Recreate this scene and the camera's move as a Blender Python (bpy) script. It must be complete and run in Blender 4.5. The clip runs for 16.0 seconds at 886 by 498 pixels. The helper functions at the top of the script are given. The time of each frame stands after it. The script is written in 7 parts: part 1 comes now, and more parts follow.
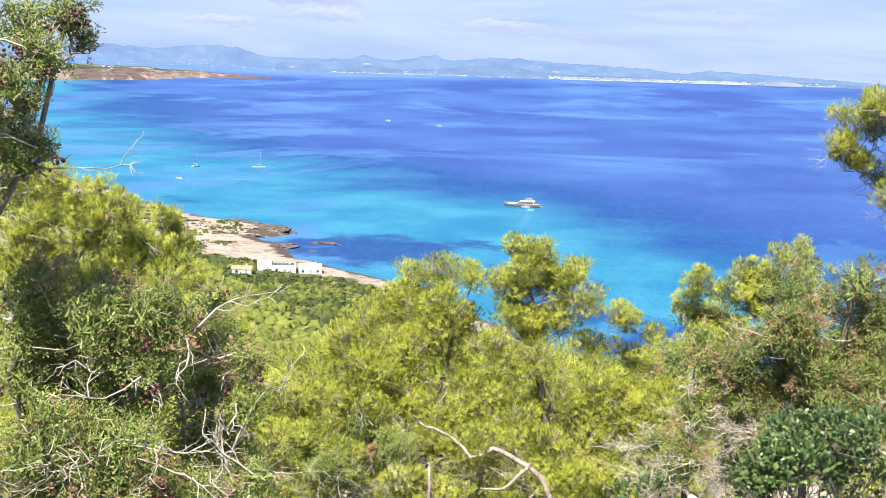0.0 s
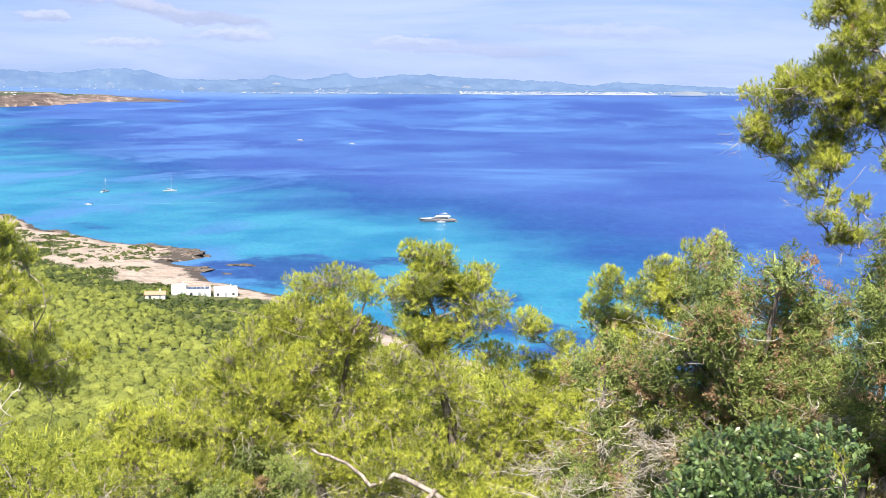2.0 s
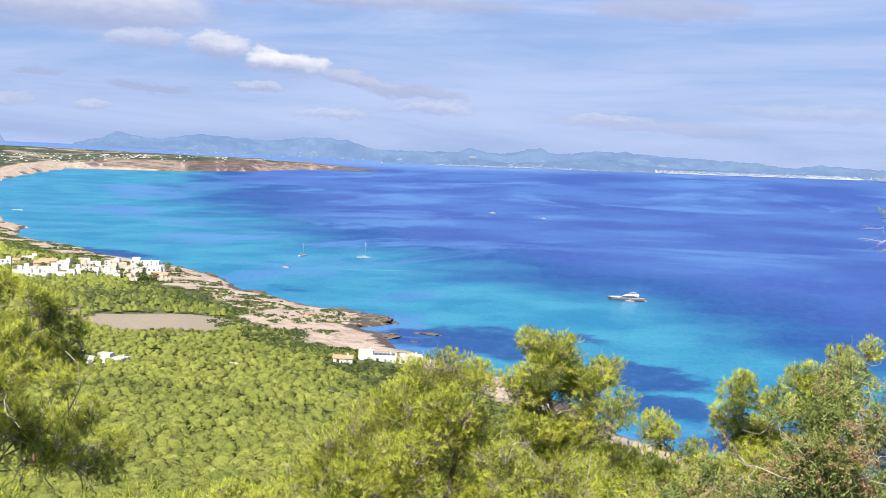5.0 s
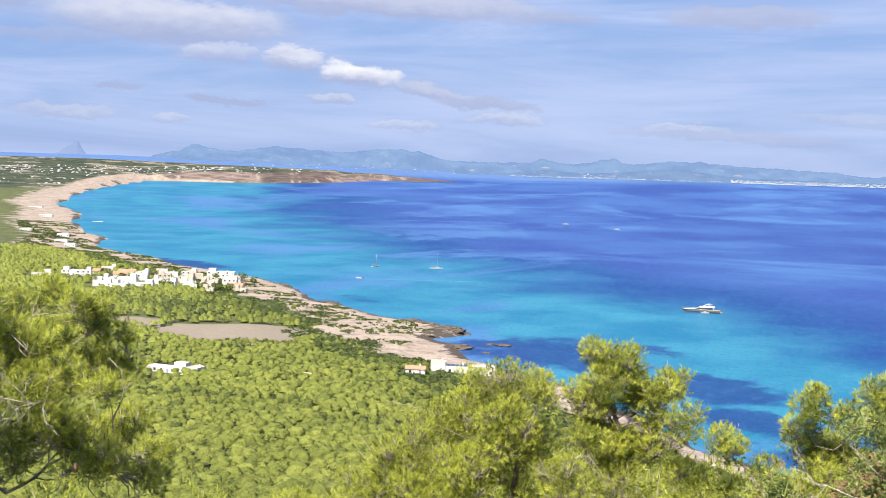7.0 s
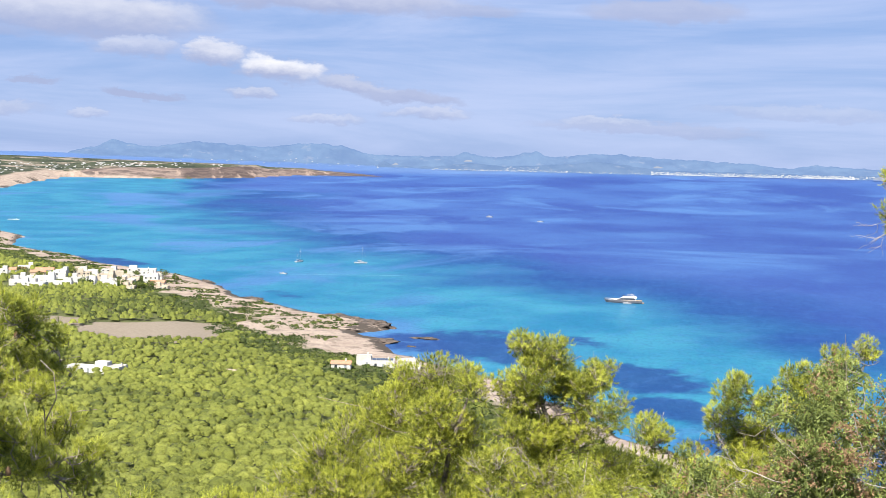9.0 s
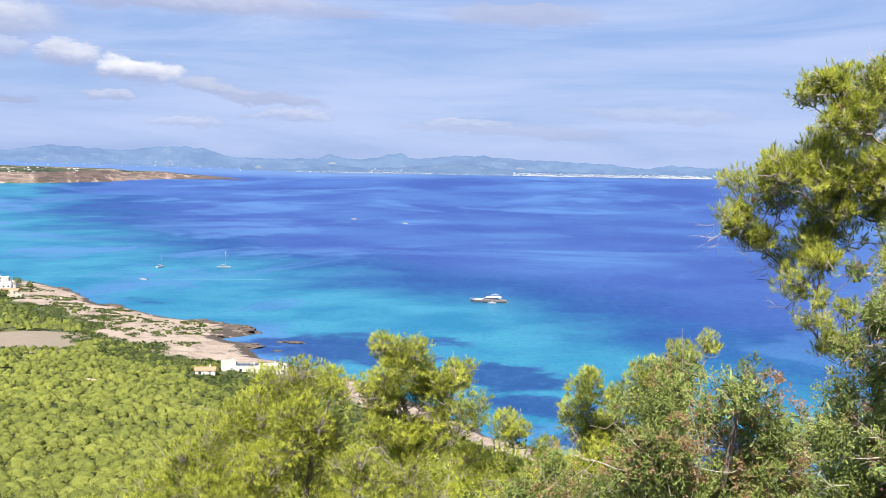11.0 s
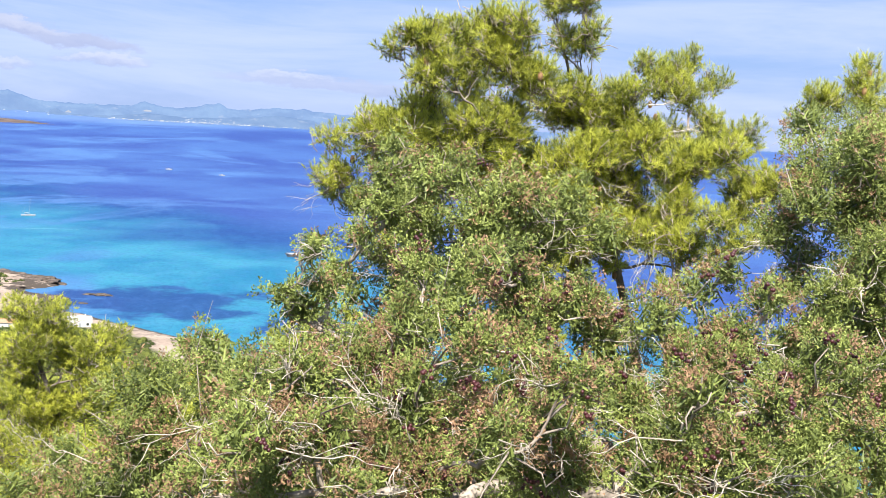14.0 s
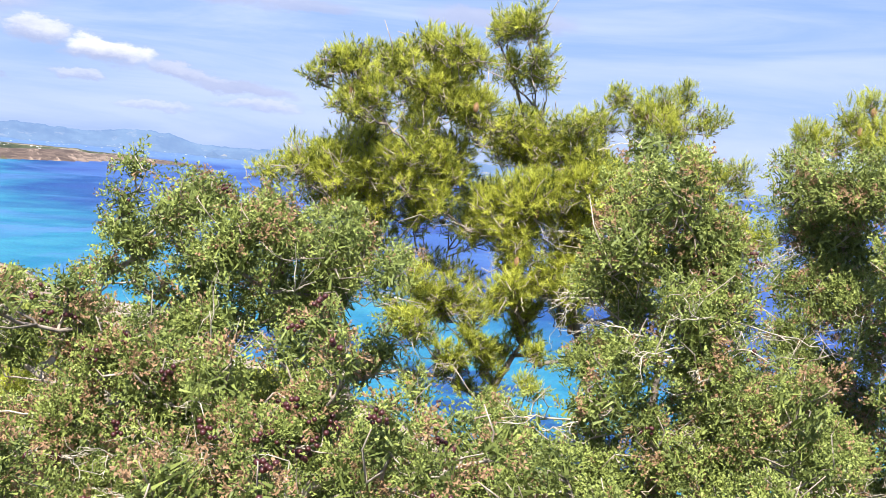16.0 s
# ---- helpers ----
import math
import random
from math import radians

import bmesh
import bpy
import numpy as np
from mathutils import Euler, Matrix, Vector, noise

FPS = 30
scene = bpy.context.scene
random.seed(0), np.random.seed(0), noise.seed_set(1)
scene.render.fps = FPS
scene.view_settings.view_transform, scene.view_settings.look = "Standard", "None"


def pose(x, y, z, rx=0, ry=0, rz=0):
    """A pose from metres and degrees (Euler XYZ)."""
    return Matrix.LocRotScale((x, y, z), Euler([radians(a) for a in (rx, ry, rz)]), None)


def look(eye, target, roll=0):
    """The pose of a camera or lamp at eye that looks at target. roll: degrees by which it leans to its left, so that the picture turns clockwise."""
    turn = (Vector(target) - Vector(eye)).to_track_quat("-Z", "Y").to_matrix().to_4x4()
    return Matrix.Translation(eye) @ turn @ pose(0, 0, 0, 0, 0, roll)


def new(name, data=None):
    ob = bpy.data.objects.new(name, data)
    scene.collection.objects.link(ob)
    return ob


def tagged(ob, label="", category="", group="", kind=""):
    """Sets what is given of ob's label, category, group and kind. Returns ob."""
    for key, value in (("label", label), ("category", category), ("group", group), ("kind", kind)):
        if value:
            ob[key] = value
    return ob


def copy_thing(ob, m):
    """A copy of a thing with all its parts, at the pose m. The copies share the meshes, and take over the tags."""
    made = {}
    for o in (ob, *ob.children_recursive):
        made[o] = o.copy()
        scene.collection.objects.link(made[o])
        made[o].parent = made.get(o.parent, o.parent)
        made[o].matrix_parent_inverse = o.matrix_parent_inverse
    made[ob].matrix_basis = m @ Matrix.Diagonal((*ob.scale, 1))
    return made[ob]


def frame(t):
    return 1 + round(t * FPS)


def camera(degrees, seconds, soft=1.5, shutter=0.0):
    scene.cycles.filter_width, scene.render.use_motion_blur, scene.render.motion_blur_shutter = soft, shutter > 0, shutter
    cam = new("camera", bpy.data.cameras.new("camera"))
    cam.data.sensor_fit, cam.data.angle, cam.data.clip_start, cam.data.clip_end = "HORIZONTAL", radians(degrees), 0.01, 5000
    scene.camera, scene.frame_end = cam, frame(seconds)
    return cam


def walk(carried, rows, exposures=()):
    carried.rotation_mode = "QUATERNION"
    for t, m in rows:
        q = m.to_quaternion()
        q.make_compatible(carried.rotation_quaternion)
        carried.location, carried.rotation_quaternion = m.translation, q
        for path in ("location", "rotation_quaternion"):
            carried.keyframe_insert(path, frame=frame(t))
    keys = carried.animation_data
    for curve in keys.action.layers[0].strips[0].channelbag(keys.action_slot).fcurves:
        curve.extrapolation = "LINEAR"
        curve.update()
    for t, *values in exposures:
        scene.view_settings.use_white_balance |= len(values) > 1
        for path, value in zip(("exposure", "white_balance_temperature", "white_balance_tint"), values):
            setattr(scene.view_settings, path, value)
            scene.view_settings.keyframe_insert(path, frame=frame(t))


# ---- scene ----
# seconds, place, turn to the left, tilt up, lean
WALK = [
    (0.00, -0.116, -0.736, 101.782, 3.702, -8.888, 1.686),
    (0.50, -0.116, -0.510, 101.730, 2.479, -8.483, 0.253),
    (1.00, -0.096, -0.312, 101.694, 1.313, -7.992, -0.991),
    (1.50, 0.000, -0.000, 101.600, 0.477, -8.023, -0.932),
    (2.00, 0.085, 0.210, 101.561, -0.404, -8.010, 0.254),
    (2.50, 0.270, 0.495, 101.537, 0.214, -7.760, 1.541),
    (3.00, 0.407, 0.715, 101.531, 2.219, -7.218, 1.667),
    (3.50, 0.561, 0.993, 101.541, 4.546, -6.418, 1.731),
    (4.00, 0.657, 1.028, 101.561, 6.485, -5.520, 2.108),
    (4.50, 0.690, 1.081, 101.564, 7.694, -4.865, 2.044),
    (5.00, 0.694, 1.130, 101.570, 8.975, -4.538, 1.968),
    (5.20, 0.698, 1.147, 101.578, 9.619, -4.470, 1.963),
    (5.70, 0.714, 1.201, 101.577, 10.859, -4.340, 1.932),
    (6.25, 0.740, 1.287, 101.556, 11.966, -4.219, 1.853),
    (6.80, 0.762, 1.366, 101.529, 12.562, -4.129, 1.731),
    (7.30, 0.768, 1.401, 101.518, 12.455, -4.078, 1.589),
    (7.50, 0.765, 1.405, 101.517, 12.214, -4.062, 1.512),
    (8.00, 0.765, 1.411, 101.513, 11.161, -4.008, 1.467),
    (8.60, 0.755, 1.359, 101.527, 9.893, -4.130, 1.385),
    (9.20, 0.736, 1.244, 101.561, 8.227, -4.433, 1.251),
    (9.80, 0.726, 1.144, 101.588, 6.347, -4.671, 1.098),
    (10.30, 0.735, 1.129, 101.588, 4.747, -4.641, 0.983),
    (10.50, 0.746, 1.145, 101.580, 3.959, -4.549, 0.932),
    (11.00, 0.810, 1.124, 101.573, 2.206, -4.095, 0.962),
    (11.50, 0.976, 1.167, 101.588, 0.291, -3.692, 1.483),
    (12.00, 1.179, 1.258, 101.575, -1.200, -3.800, 1.745),
    (12.50, 1.409, 1.347, 101.570, -1.577, -4.389, 1.719),
    (13.00, 1.717, 1.457, 101.593, -2.485, -5.219, 2.304),
    (13.50, 1.989, 1.615, 101.607, -4.960, -5.761, 2.789),
    (14.00, 2.251, 1.741, 101.604, -6.774, -5.943, 3.115),
    (14.50, 2.573, 1.829, 101.610, -7.897, -6.372, 3.375),
    (15.00, 2.872, 1.963, 101.562, -8.058, -6.181, 3.164),
    (15.50, 3.182, 2.103, 101.564, -5.527, -5.068, 3.107),
    (16.00, 3.411, 2.244, 101.600, 0.371, -3.972, 4.387),
]


def carried_pose(x, y, z, left, up, lean):
    return pose(x, y, z, 0, 0, left) @ pose(0, 0, 0, 90 + up) @ pose(0, 0, 0, 0, 0, lean)


cam = camera(41.61, 16.0, soft=0.5)
walk(cam, [(t, carried_pose(*row)) for t, *row in WALK], [(0.0, 1.62), (2.0, 1.53), (5.0, 1.30), (10.0, 1.30), (13.0, 1.46), (16.0, 1.58)])

# ---- world, sun, exposure ----
SUN_AZ, SUN_EL = 188.0, 50.0


def sky_world():
    world = bpy.data.worlds.new("sky")
    scene.world = world
    world.use_nodes = True
    nt = world.node_tree
    nt.nodes.clear()
    N, L = nt.nodes.new, nt.links.new

    def math_node(op, a, b=None):
        n = N("ShaderNodeMath")
        n.operation = op
        for i, v in enumerate((a, b)):
            if v is None:
                continue
            if isinstance(v, (int, float)):
                n.inputs[i].default_value = v
            else:
                L(v, n.inputs[i])
        return n.outputs[0]

    def mix(fac, a, b):
        n = N("ShaderNodeMix")
        n.data_type = "RGBA"
        for sock, v in ((n.inputs[0], fac), (n.inputs[6], a), (n.inputs[7], b)):
            if isinstance(v, (int, float, tuple)):
                sock.default_value = v
            else:
                L(v, sock)
        return n.outputs[2]

    sky = N("ShaderNodeTexSky")
    sky.sky_type = "NISHITA"
    sky.sun_disc = False
    sky.sun_elevation = radians(SUN_EL)
    sky.sun_rotation = radians(SUN_AZ)
    sky.air_density, sky.dust_density, sky.ozone_density = 1.0, 0.3, 3.0
    scale = N("ShaderNodeVectorMath")
    scale.operation = "SCALE"
    L(sky.outputs[0], scale.inputs[0])
    scale.inputs[3].default_value = SKY
    coord = N("ShaderNodeTexCoord")
    xyz = N("ShaderNodeSeparateXYZ")
    L(coord.outputs["Generated"], xyz.inputs[0])
    az = math_node("MULTIPLY", math_node("ARCTAN2", xyz.outputs[0], xyz.outputs[1]), 57.2958)
    el = math_node("MULTIPLY", math_node("ARCSINE", xyz.outputs[2]), 57.2958)

    def streaks(sx, sy, seed, detail, rough, distort=0.0):
        v = N("ShaderNodeCombineXYZ")
        L(math_node("MULTIPLY", az, sx), v.inputs[0])
        L(math_node("MULTIPLY", el, sy), v.inputs[1])
        v.inputs[2].default_value = seed
        n = N("ShaderNodeTexNoise")
        n.inputs["Scale"].default_value = 1.0
        n.inputs["Detail"].default_value = detail
        n.inputs["Roughness"].default_value = rough
        n.inputs["Distortion"].default_value = distort
        L(v.outputs[0], n.inputs["Vector"])
        return n.outputs[0]

    def ramp(v, lo, hi):
        n = N("ShaderNodeMapRange")
        n.interpolation_type = "SMOOTHSTEP"
        L(v, n.inputs[0])
        n.inputs[1].default_value, n.inputs[2].default_value = lo, hi
        return n.outputs[0]

    # edges of the clouds billow: the place in the sky is shifted by fine and coarse noise
    def shifted(v, sx, sy, seed, by, detail=6):
        return math_node("ADD", v, math_node("MULTIPLY", math_node("SUBTRACT", streaks(sx, sy, seed, detail, 0.6), 0.5), by))

    az_w = shifted(shifted(az, 0.35, 0.8, 17.0, 3.2), 1.5, 3.0, 5.0, 0.8)
    el_w = shifted(shifted(el, 0.45, 1.0, 29.0, 1.1), 1.6, 3.2, 9.0, 0.5)

    def bank(a, e, wide, tall, lean):
        """How deep in a cloud round (a, e) degrees, and how high in it."""
        u = math_node("SUBTRACT", az_w, a)
        w = math_node("DIVIDE", math_node("SUBTRACT", math_node("SUBTRACT", el_w, e), math_node("MULTIPLY", u, lean)), tall)
        u = math_node("DIVIDE", u, wide)
        return math_node("SUBTRACT", 1.0, math_node("ADD", math_node("MULTIPLY", u, u), math_node("MULTIPLY", w, w))), w

    # high thin veil over all of the sky, then flat cumulus: bearing, height, half width, half height, slant, thickness, whiteness
    veil = ramp(streaks(0.045, 0.42, 3.1, 7, 0.6, 0.6), 0.30, 0.68)
    base = mix(0.80, scale.outputs[0], (0.1221, 0.1881, 0.3564, 1))
    base = mix(math_node("MULTIPLY", veil, 0.75), base, (0.2376, 0.2772, 0.396, 1))
    clouds = [(-17.0, 4.3, 2.3, 0.75, -0.10, 1.0, 1.0), (-20.2, 4.9, 1.5, 0.65, -0.05, 0.9, 0.75), (-23.6, 5.1, 2.2, 0.55, 0.0, 0.7, 0.5), (-13.2, 3.6, 2.6, 0.40, -0.16, 0.85, 0.30),
              (-10.8, 3.05, 2.6, 0.38, -0.08, 0.8, 0.1), (-18.2, 3.1, 1.4, 0.33, 0.0, 0.7, 0.5), (-26.0, 6.5, 6.5, 1.25, -0.03, 0.9, 0.6), (-15.5, 7.7, 9.0, 0.75, -0.03, 0.9, 0.35),
              (-8.0, 7.3, 3.0, 0.45, -0.04, 0.7, 0.1), (1.5, 7.3, 4.2, 0.6, -0.03, 0.75, 0.15), (-9.6, 2.3, 2.2, 0.33, 0.0, 0.6, 0.45), (-1.2, 2.05, 1.9, 0.36, -0.05, 0.55, 0.5),
              (1.2, 1.75, 6.0, 0.33, -0.03, 0.5, 0.15), (-25.7, 1.9, 1.0, 0.25, 0.0, 0.5, 0.5), (-30.5, 2.0, 3.2, 0.36, 0.0, 0.55, 0.4), (-28.4, 3.3, 1.2, 0.18, 0.0, 0.75, 0.0),
              (-23.3, 2.8, 2.2, 0.22, -0.08, 0.8, 0.0), (-31.0, 5.5, 3.2, 0.40, 0.0, 0.55, 0.1), (-14.6, 1.9, 2.0, 0.28, 0.0, 0.5, 0.5), (8.0, 2.6, 5.0, 0.4, -0.03, 0.35, 0.4), (-34.0, 7.6, 5.0, 1.2, 0.0, 0.8, 0.5)]
    cover, white = None, None
    for a, e, wide, tall, lean, thick, bright in clouds:
        p, w = bank(a, e, wide, tall, lean)
        c = math_node("MULTIPLY", ramp(p, -0.25, 0.75), thick)
        b = math_node("MULTIPLY", math_node("MULTIPLY", ramp(p, -0.1, 0.5), ramp(w, -0.75, 0.55)), bright)
        cover = c if cover is None else math_node("MAXIMUM", cover, c)
        white = b if white is None else math_node("MAXIMUM", white, b)
    white = math_node("MULTIPLY", white, math_node("ADD", 0.55, math_node("MULTIPLY", streaks(0.9, 2.0, 41.0, 6, 0.6), 0.8)))
    cloud = mix(white, (0.170, 0.194, 0.290, 1), (0.41, 0.41, 0.43, 1))
    total_sky = mix(math_node("MULTIPLY", cover, 0.95), base, cloud)
    bg = N("ShaderNodeBackground")
    L(total_sky, bg.inputs[0])
    out = N("ShaderNodeOutputWorld")
    L(bg.outputs[0], out.inputs[0])


SKY = 0.036
sky_world()
sun = new("sun", bpy.data.lights.new("sun", "SUN"))
sun.data.energy, sun.data.angle, sun.data.color = 4.6, radians(0.6), (1.0, 0.95, 0.86)
to_sun = Vector((math.sin(radians(SUN_AZ)) * math.cos(radians(SUN_EL)), math.cos(radians(SUN_AZ)) * math.cos(radians(SUN_EL)), math.sin(radians(SUN_EL))))
sun.matrix_world = look(to_sun * 50 + Vector((0, 0, 110)), (0, 0, 110))

# ---- materials ----
class Nodes:
    """Short ways to build a node material."""

    def __init__(self, name):
        self.m = bpy.data.materials.new(name)
        self.m.use_nodes = True
        self.t = self.m.node_tree
        self.bsdf = self.t.nodes["Principled BSDF"]
        self.out = self.t.nodes["Material Output"]

    def put(self, kind, **ins):
        n = self.t.nodes.new(kind)
        for k, v in ins.items():
            self.set(n.inputs[k.replace("_", " ")], v)
        return n

    def set(self, sock, v):
        if isinstance(v, bpy.types.NodeSocket):
            self.t.links.new(v, sock)
        else:
            sock.default_value = v

    def noise(self, scale, detail=4.0, rough=0.55, stretch=None, kind="Object", seed=0.0):
        c = self.t.nodes.new("ShaderNodeTexCoord").outputs[kind]
        if stretch or seed:
            mp = self.put("ShaderNodeMapping", Vector=c)
            mp.inputs["Scale"].default_value = stretch or (1, 1, 1)
            mp.inputs["Location"].default_value = (seed, seed * 1.7, seed * 0.3)
            c = mp.outputs[0]
        n = self.put("ShaderNodeTexNoise", Vector=c, Scale=scale, Detail=detail, Roughness=rough)
        return n.outputs[0]

    def ramp(self, v, lo, hi, a=0.0, b=1.0):
        n = self.t.nodes.new("ShaderNodeMapRange")
        n.interpolation_type = "SMOOTHSTEP"
        for i, x in enumerate((v, lo, hi, a, b)):
            self.set(n.inputs[i], x)
        return n.outputs[0]

    def mix(self, f, a, b):
        n = self.t.nodes.new("ShaderNodeMix")
        n.data_type = "RGBA"
        for i, v in ((0, f), (6, a), (7, b)):
            self.set(n.inputs[i], (*v, 1) if isinstance(v, tuple) and len(v) == 3 else v)
        return n.outputs[2]

    def math(self, op, a, b):
        n = self.t.nodes.new("ShaderNodeMath")
        n.operation = op
        self.set(n.inputs[0], a), self.set(n.inputs[1], b)
        return n.outputs[0]

    def attr(self, name):
        n = self.t.nodes.new("ShaderNodeAttribute")
        n.attribute_name = name
        return n.outputs["Fac"]

    def bump(self, h, strength, distance):
        n = self.put("ShaderNodeBump", Height=h, Strength=strength, Distance=distance)
        self.set(self.bsdf.inputs["Normal"], n.outputs[0])

    def base(self, c, rough=0.7, spec=0.5, metal=0.0):
        self.set(self.bsdf.inputs["Base Color"], (*c, 1) if isinstance(c, tuple) else c)
        self.set(self.bsdf.inputs["Roughness"], rough)
        self.set(self.bsdf.inputs["Specular IOR Level"], spec)
        self.set(self.bsdf.inputs["Metallic"], metal)
        return self.m


def foliage(name, dark, mid, light, through_light=0.3, rough=0.5, scale=1.5, dry=None, lumps=0.0):
    """Leaves: the tone of each tuft runs from dark to light, broader patches shift it, and some light passes through."""
    n = Nodes(name)
    tone = n.math("ADD", n.attr("tone"), n.math("MULTIPLY", n.math("SUBTRACT", n.noise(scale), 0.5), 0.5))
    c = n.mix(n.ramp(tone, 0.0, 0.5), dark, mid)
    c = n.mix(n.ramp(tone, 0.45, 1.0), c, light)
    if dry:
        c = n.mix(n.ramp(n.attr("dry"), 0.4, 0.6), c, dry)
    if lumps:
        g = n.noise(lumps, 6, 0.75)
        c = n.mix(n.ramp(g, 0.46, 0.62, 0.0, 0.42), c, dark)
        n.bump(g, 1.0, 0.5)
    n.base(c, rough, 0.3)
    tr = n.put("ShaderNodeBsdfTranslucent", Color=c)
    mx = n.put("ShaderNodeMixShader")
    mx.inputs[0].default_value = through_light
    n.t.links.new(n.bsdf.outputs[0], mx.inputs[1])
    n.t.links.new(tr.outputs[0], mx.inputs[2])
    n.t.links.new(mx.outputs[0], n.out.inputs[0])
    return n.m


def bark(name, a, b, scale=14.0):
    n = Nodes(name)
    g = n.noise(scale, 6, 0.65, (1, 1, 0.35))
    c = n.mix(n.ramp(g, 0.35, 0.65), a, b)
    n.bump(g, 0.7, 0.01)
    return n.base(c, 0.9, 0.2)


def plaster(name, a, b, scale=0.6, rough=0.85):
    n = Nodes(name)
    g = n.noise(scale, 6, 0.6)
    c = n.mix(n.ramp(g, 0.35, 0.7), a, b)
    n.bump(n.noise(scale * 8, 4), 0.2, 0.02)
    return n.base(c, rough, 0.3)


def plain(name, c, rough=0.5, metal=0.0, spec=0.5, vary=0.08, scale=3.0):
    n = Nodes(name)
    k = n.mix(n.ramp(n.noise(scale, 4), 0.3, 0.7), tuple(x * (1 - vary) for x in c), tuple(min(1.0, x * (1 + vary)) for x in c))
    return n.base(k, rough, spec, metal)


M_PINE = foliage("pine_needles", (0.095, 0.12, 0.018), (0.33, 0.352, 0.047), (0.55, 0.565, 0.092), 0.42, 0.45, 1.2)
M_PINE_DARK = foliage("pine_needles_far", (0.035, 0.055, 0.010), (0.135, 0.165, 0.020), (0.25, 0.275, 0.034), 0.2, 0.6, 0.05)
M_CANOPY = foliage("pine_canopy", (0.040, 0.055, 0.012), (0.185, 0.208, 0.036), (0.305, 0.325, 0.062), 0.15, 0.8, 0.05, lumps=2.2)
M_JUNIPER = foliage("juniper_scales", (0.115, 0.145, 0.038), (0.24, 0.285, 0.072), (0.315, 0.36, 0.10), 0.2, 0.55, 2.0, dry=(0.30, 0.185, 0.105))
M_MASTIC = foliage("mastic_leaves", (0.045, 0.080, 0.026), (0.090, 0.140, 0.045), (0.21, 0.26, 0.09), 0.2, 0.32, 3.0)
M_BARK = bark("pine_bark", (0.09, 0.072, 0.06), (0.25, 0.21, 0.18))
M_TWIG = bark("grey_twig", (0.17, 0.14, 0.115), (0.40, 0.34, 0.28), 20.0)
M_DEAD = bark("bleached_deadwood", (0.26, 0.225, 0.18), (0.50, 0.45, 0.37), 30.0)
M_LOG = bark("weathered_log", (0.16, 0.13, 0.11), (0.33, 0.28, 0.235), 24.0)
M_BERRY = plain("juniper_cone_skin", (0.050, 0.010, 0.012), 0.45)
M_CONE = plain("pine_cone_scales", (0.20, 0.11, 0.05), 0.7, vary=0.3, scale=60.0)
M_WHITE = plaster("white_plaster", (0.40, 0.385, 0.355), (0.56, 0.545, 0.51), 0.16)
M_CREAM = plaster("cream_plaster", (0.36, 0.30, 0.225), (0.46, 0.40, 0.32), 0.2)
M_TILE = plaster("terracotta_tile", (0.32, 0.16, 0.096), (0.44, 0.256, 0.16), 3.0)
M_GLASS = plain("dark_window_glass", (0.03, 0.04, 0.05), 0.1, spec=0.8)
M_SHUTTER = plain("grey_shutter", (0.22, 0.24, 0.26), 0.6)
M_HULL = plain("grey_hull_paint", (0.12, 0.12, 0.13), 0.3)
M_GEL = plain("white_gelcoat", (0.36, 0.36, 0.37), 0.25)
M_TEAK = plain("teak_deck", (0.35, 0.22, 0.12), 0.6)
M_ALLOY = plain("alloy_spar", (0.30, 0.31, 0.33), 0.4, 0.3)
M_CANVAS = plain("navy_canvas", (0.05, 0.07, 0.13), 0.8)


def rock_material():
    n = Nodes("pale_limestone")
    g = n.noise(3.0, 8, 0.65)
    c = n.mix(n.ramp(g, 0.35, 0.7), (0.33, 0.26, 0.20), (0.50, 0.41, 0.33))
    c = n.mix(n.ramp(n.noise(11.0, 5), 0.60, 0.72), c, (0.24, 0.20, 0.16))
    n.bump(n.noise(9.0, 8, 0.7), 0.9, 0.03)
    return n.base(c, 0.9, 0.2)


M_ROCK = rock_material()
M_FAR_WHITE = plaster("far_white_plaster", (0.33, 0.33, 0.33), (0.4092, 0.4026, 0.396))
M_REEF = plaster("dark_reef_rock", (0.045, 0.036, 0.03), (0.13, 0.10, 0.08), 0.35, 0.9)


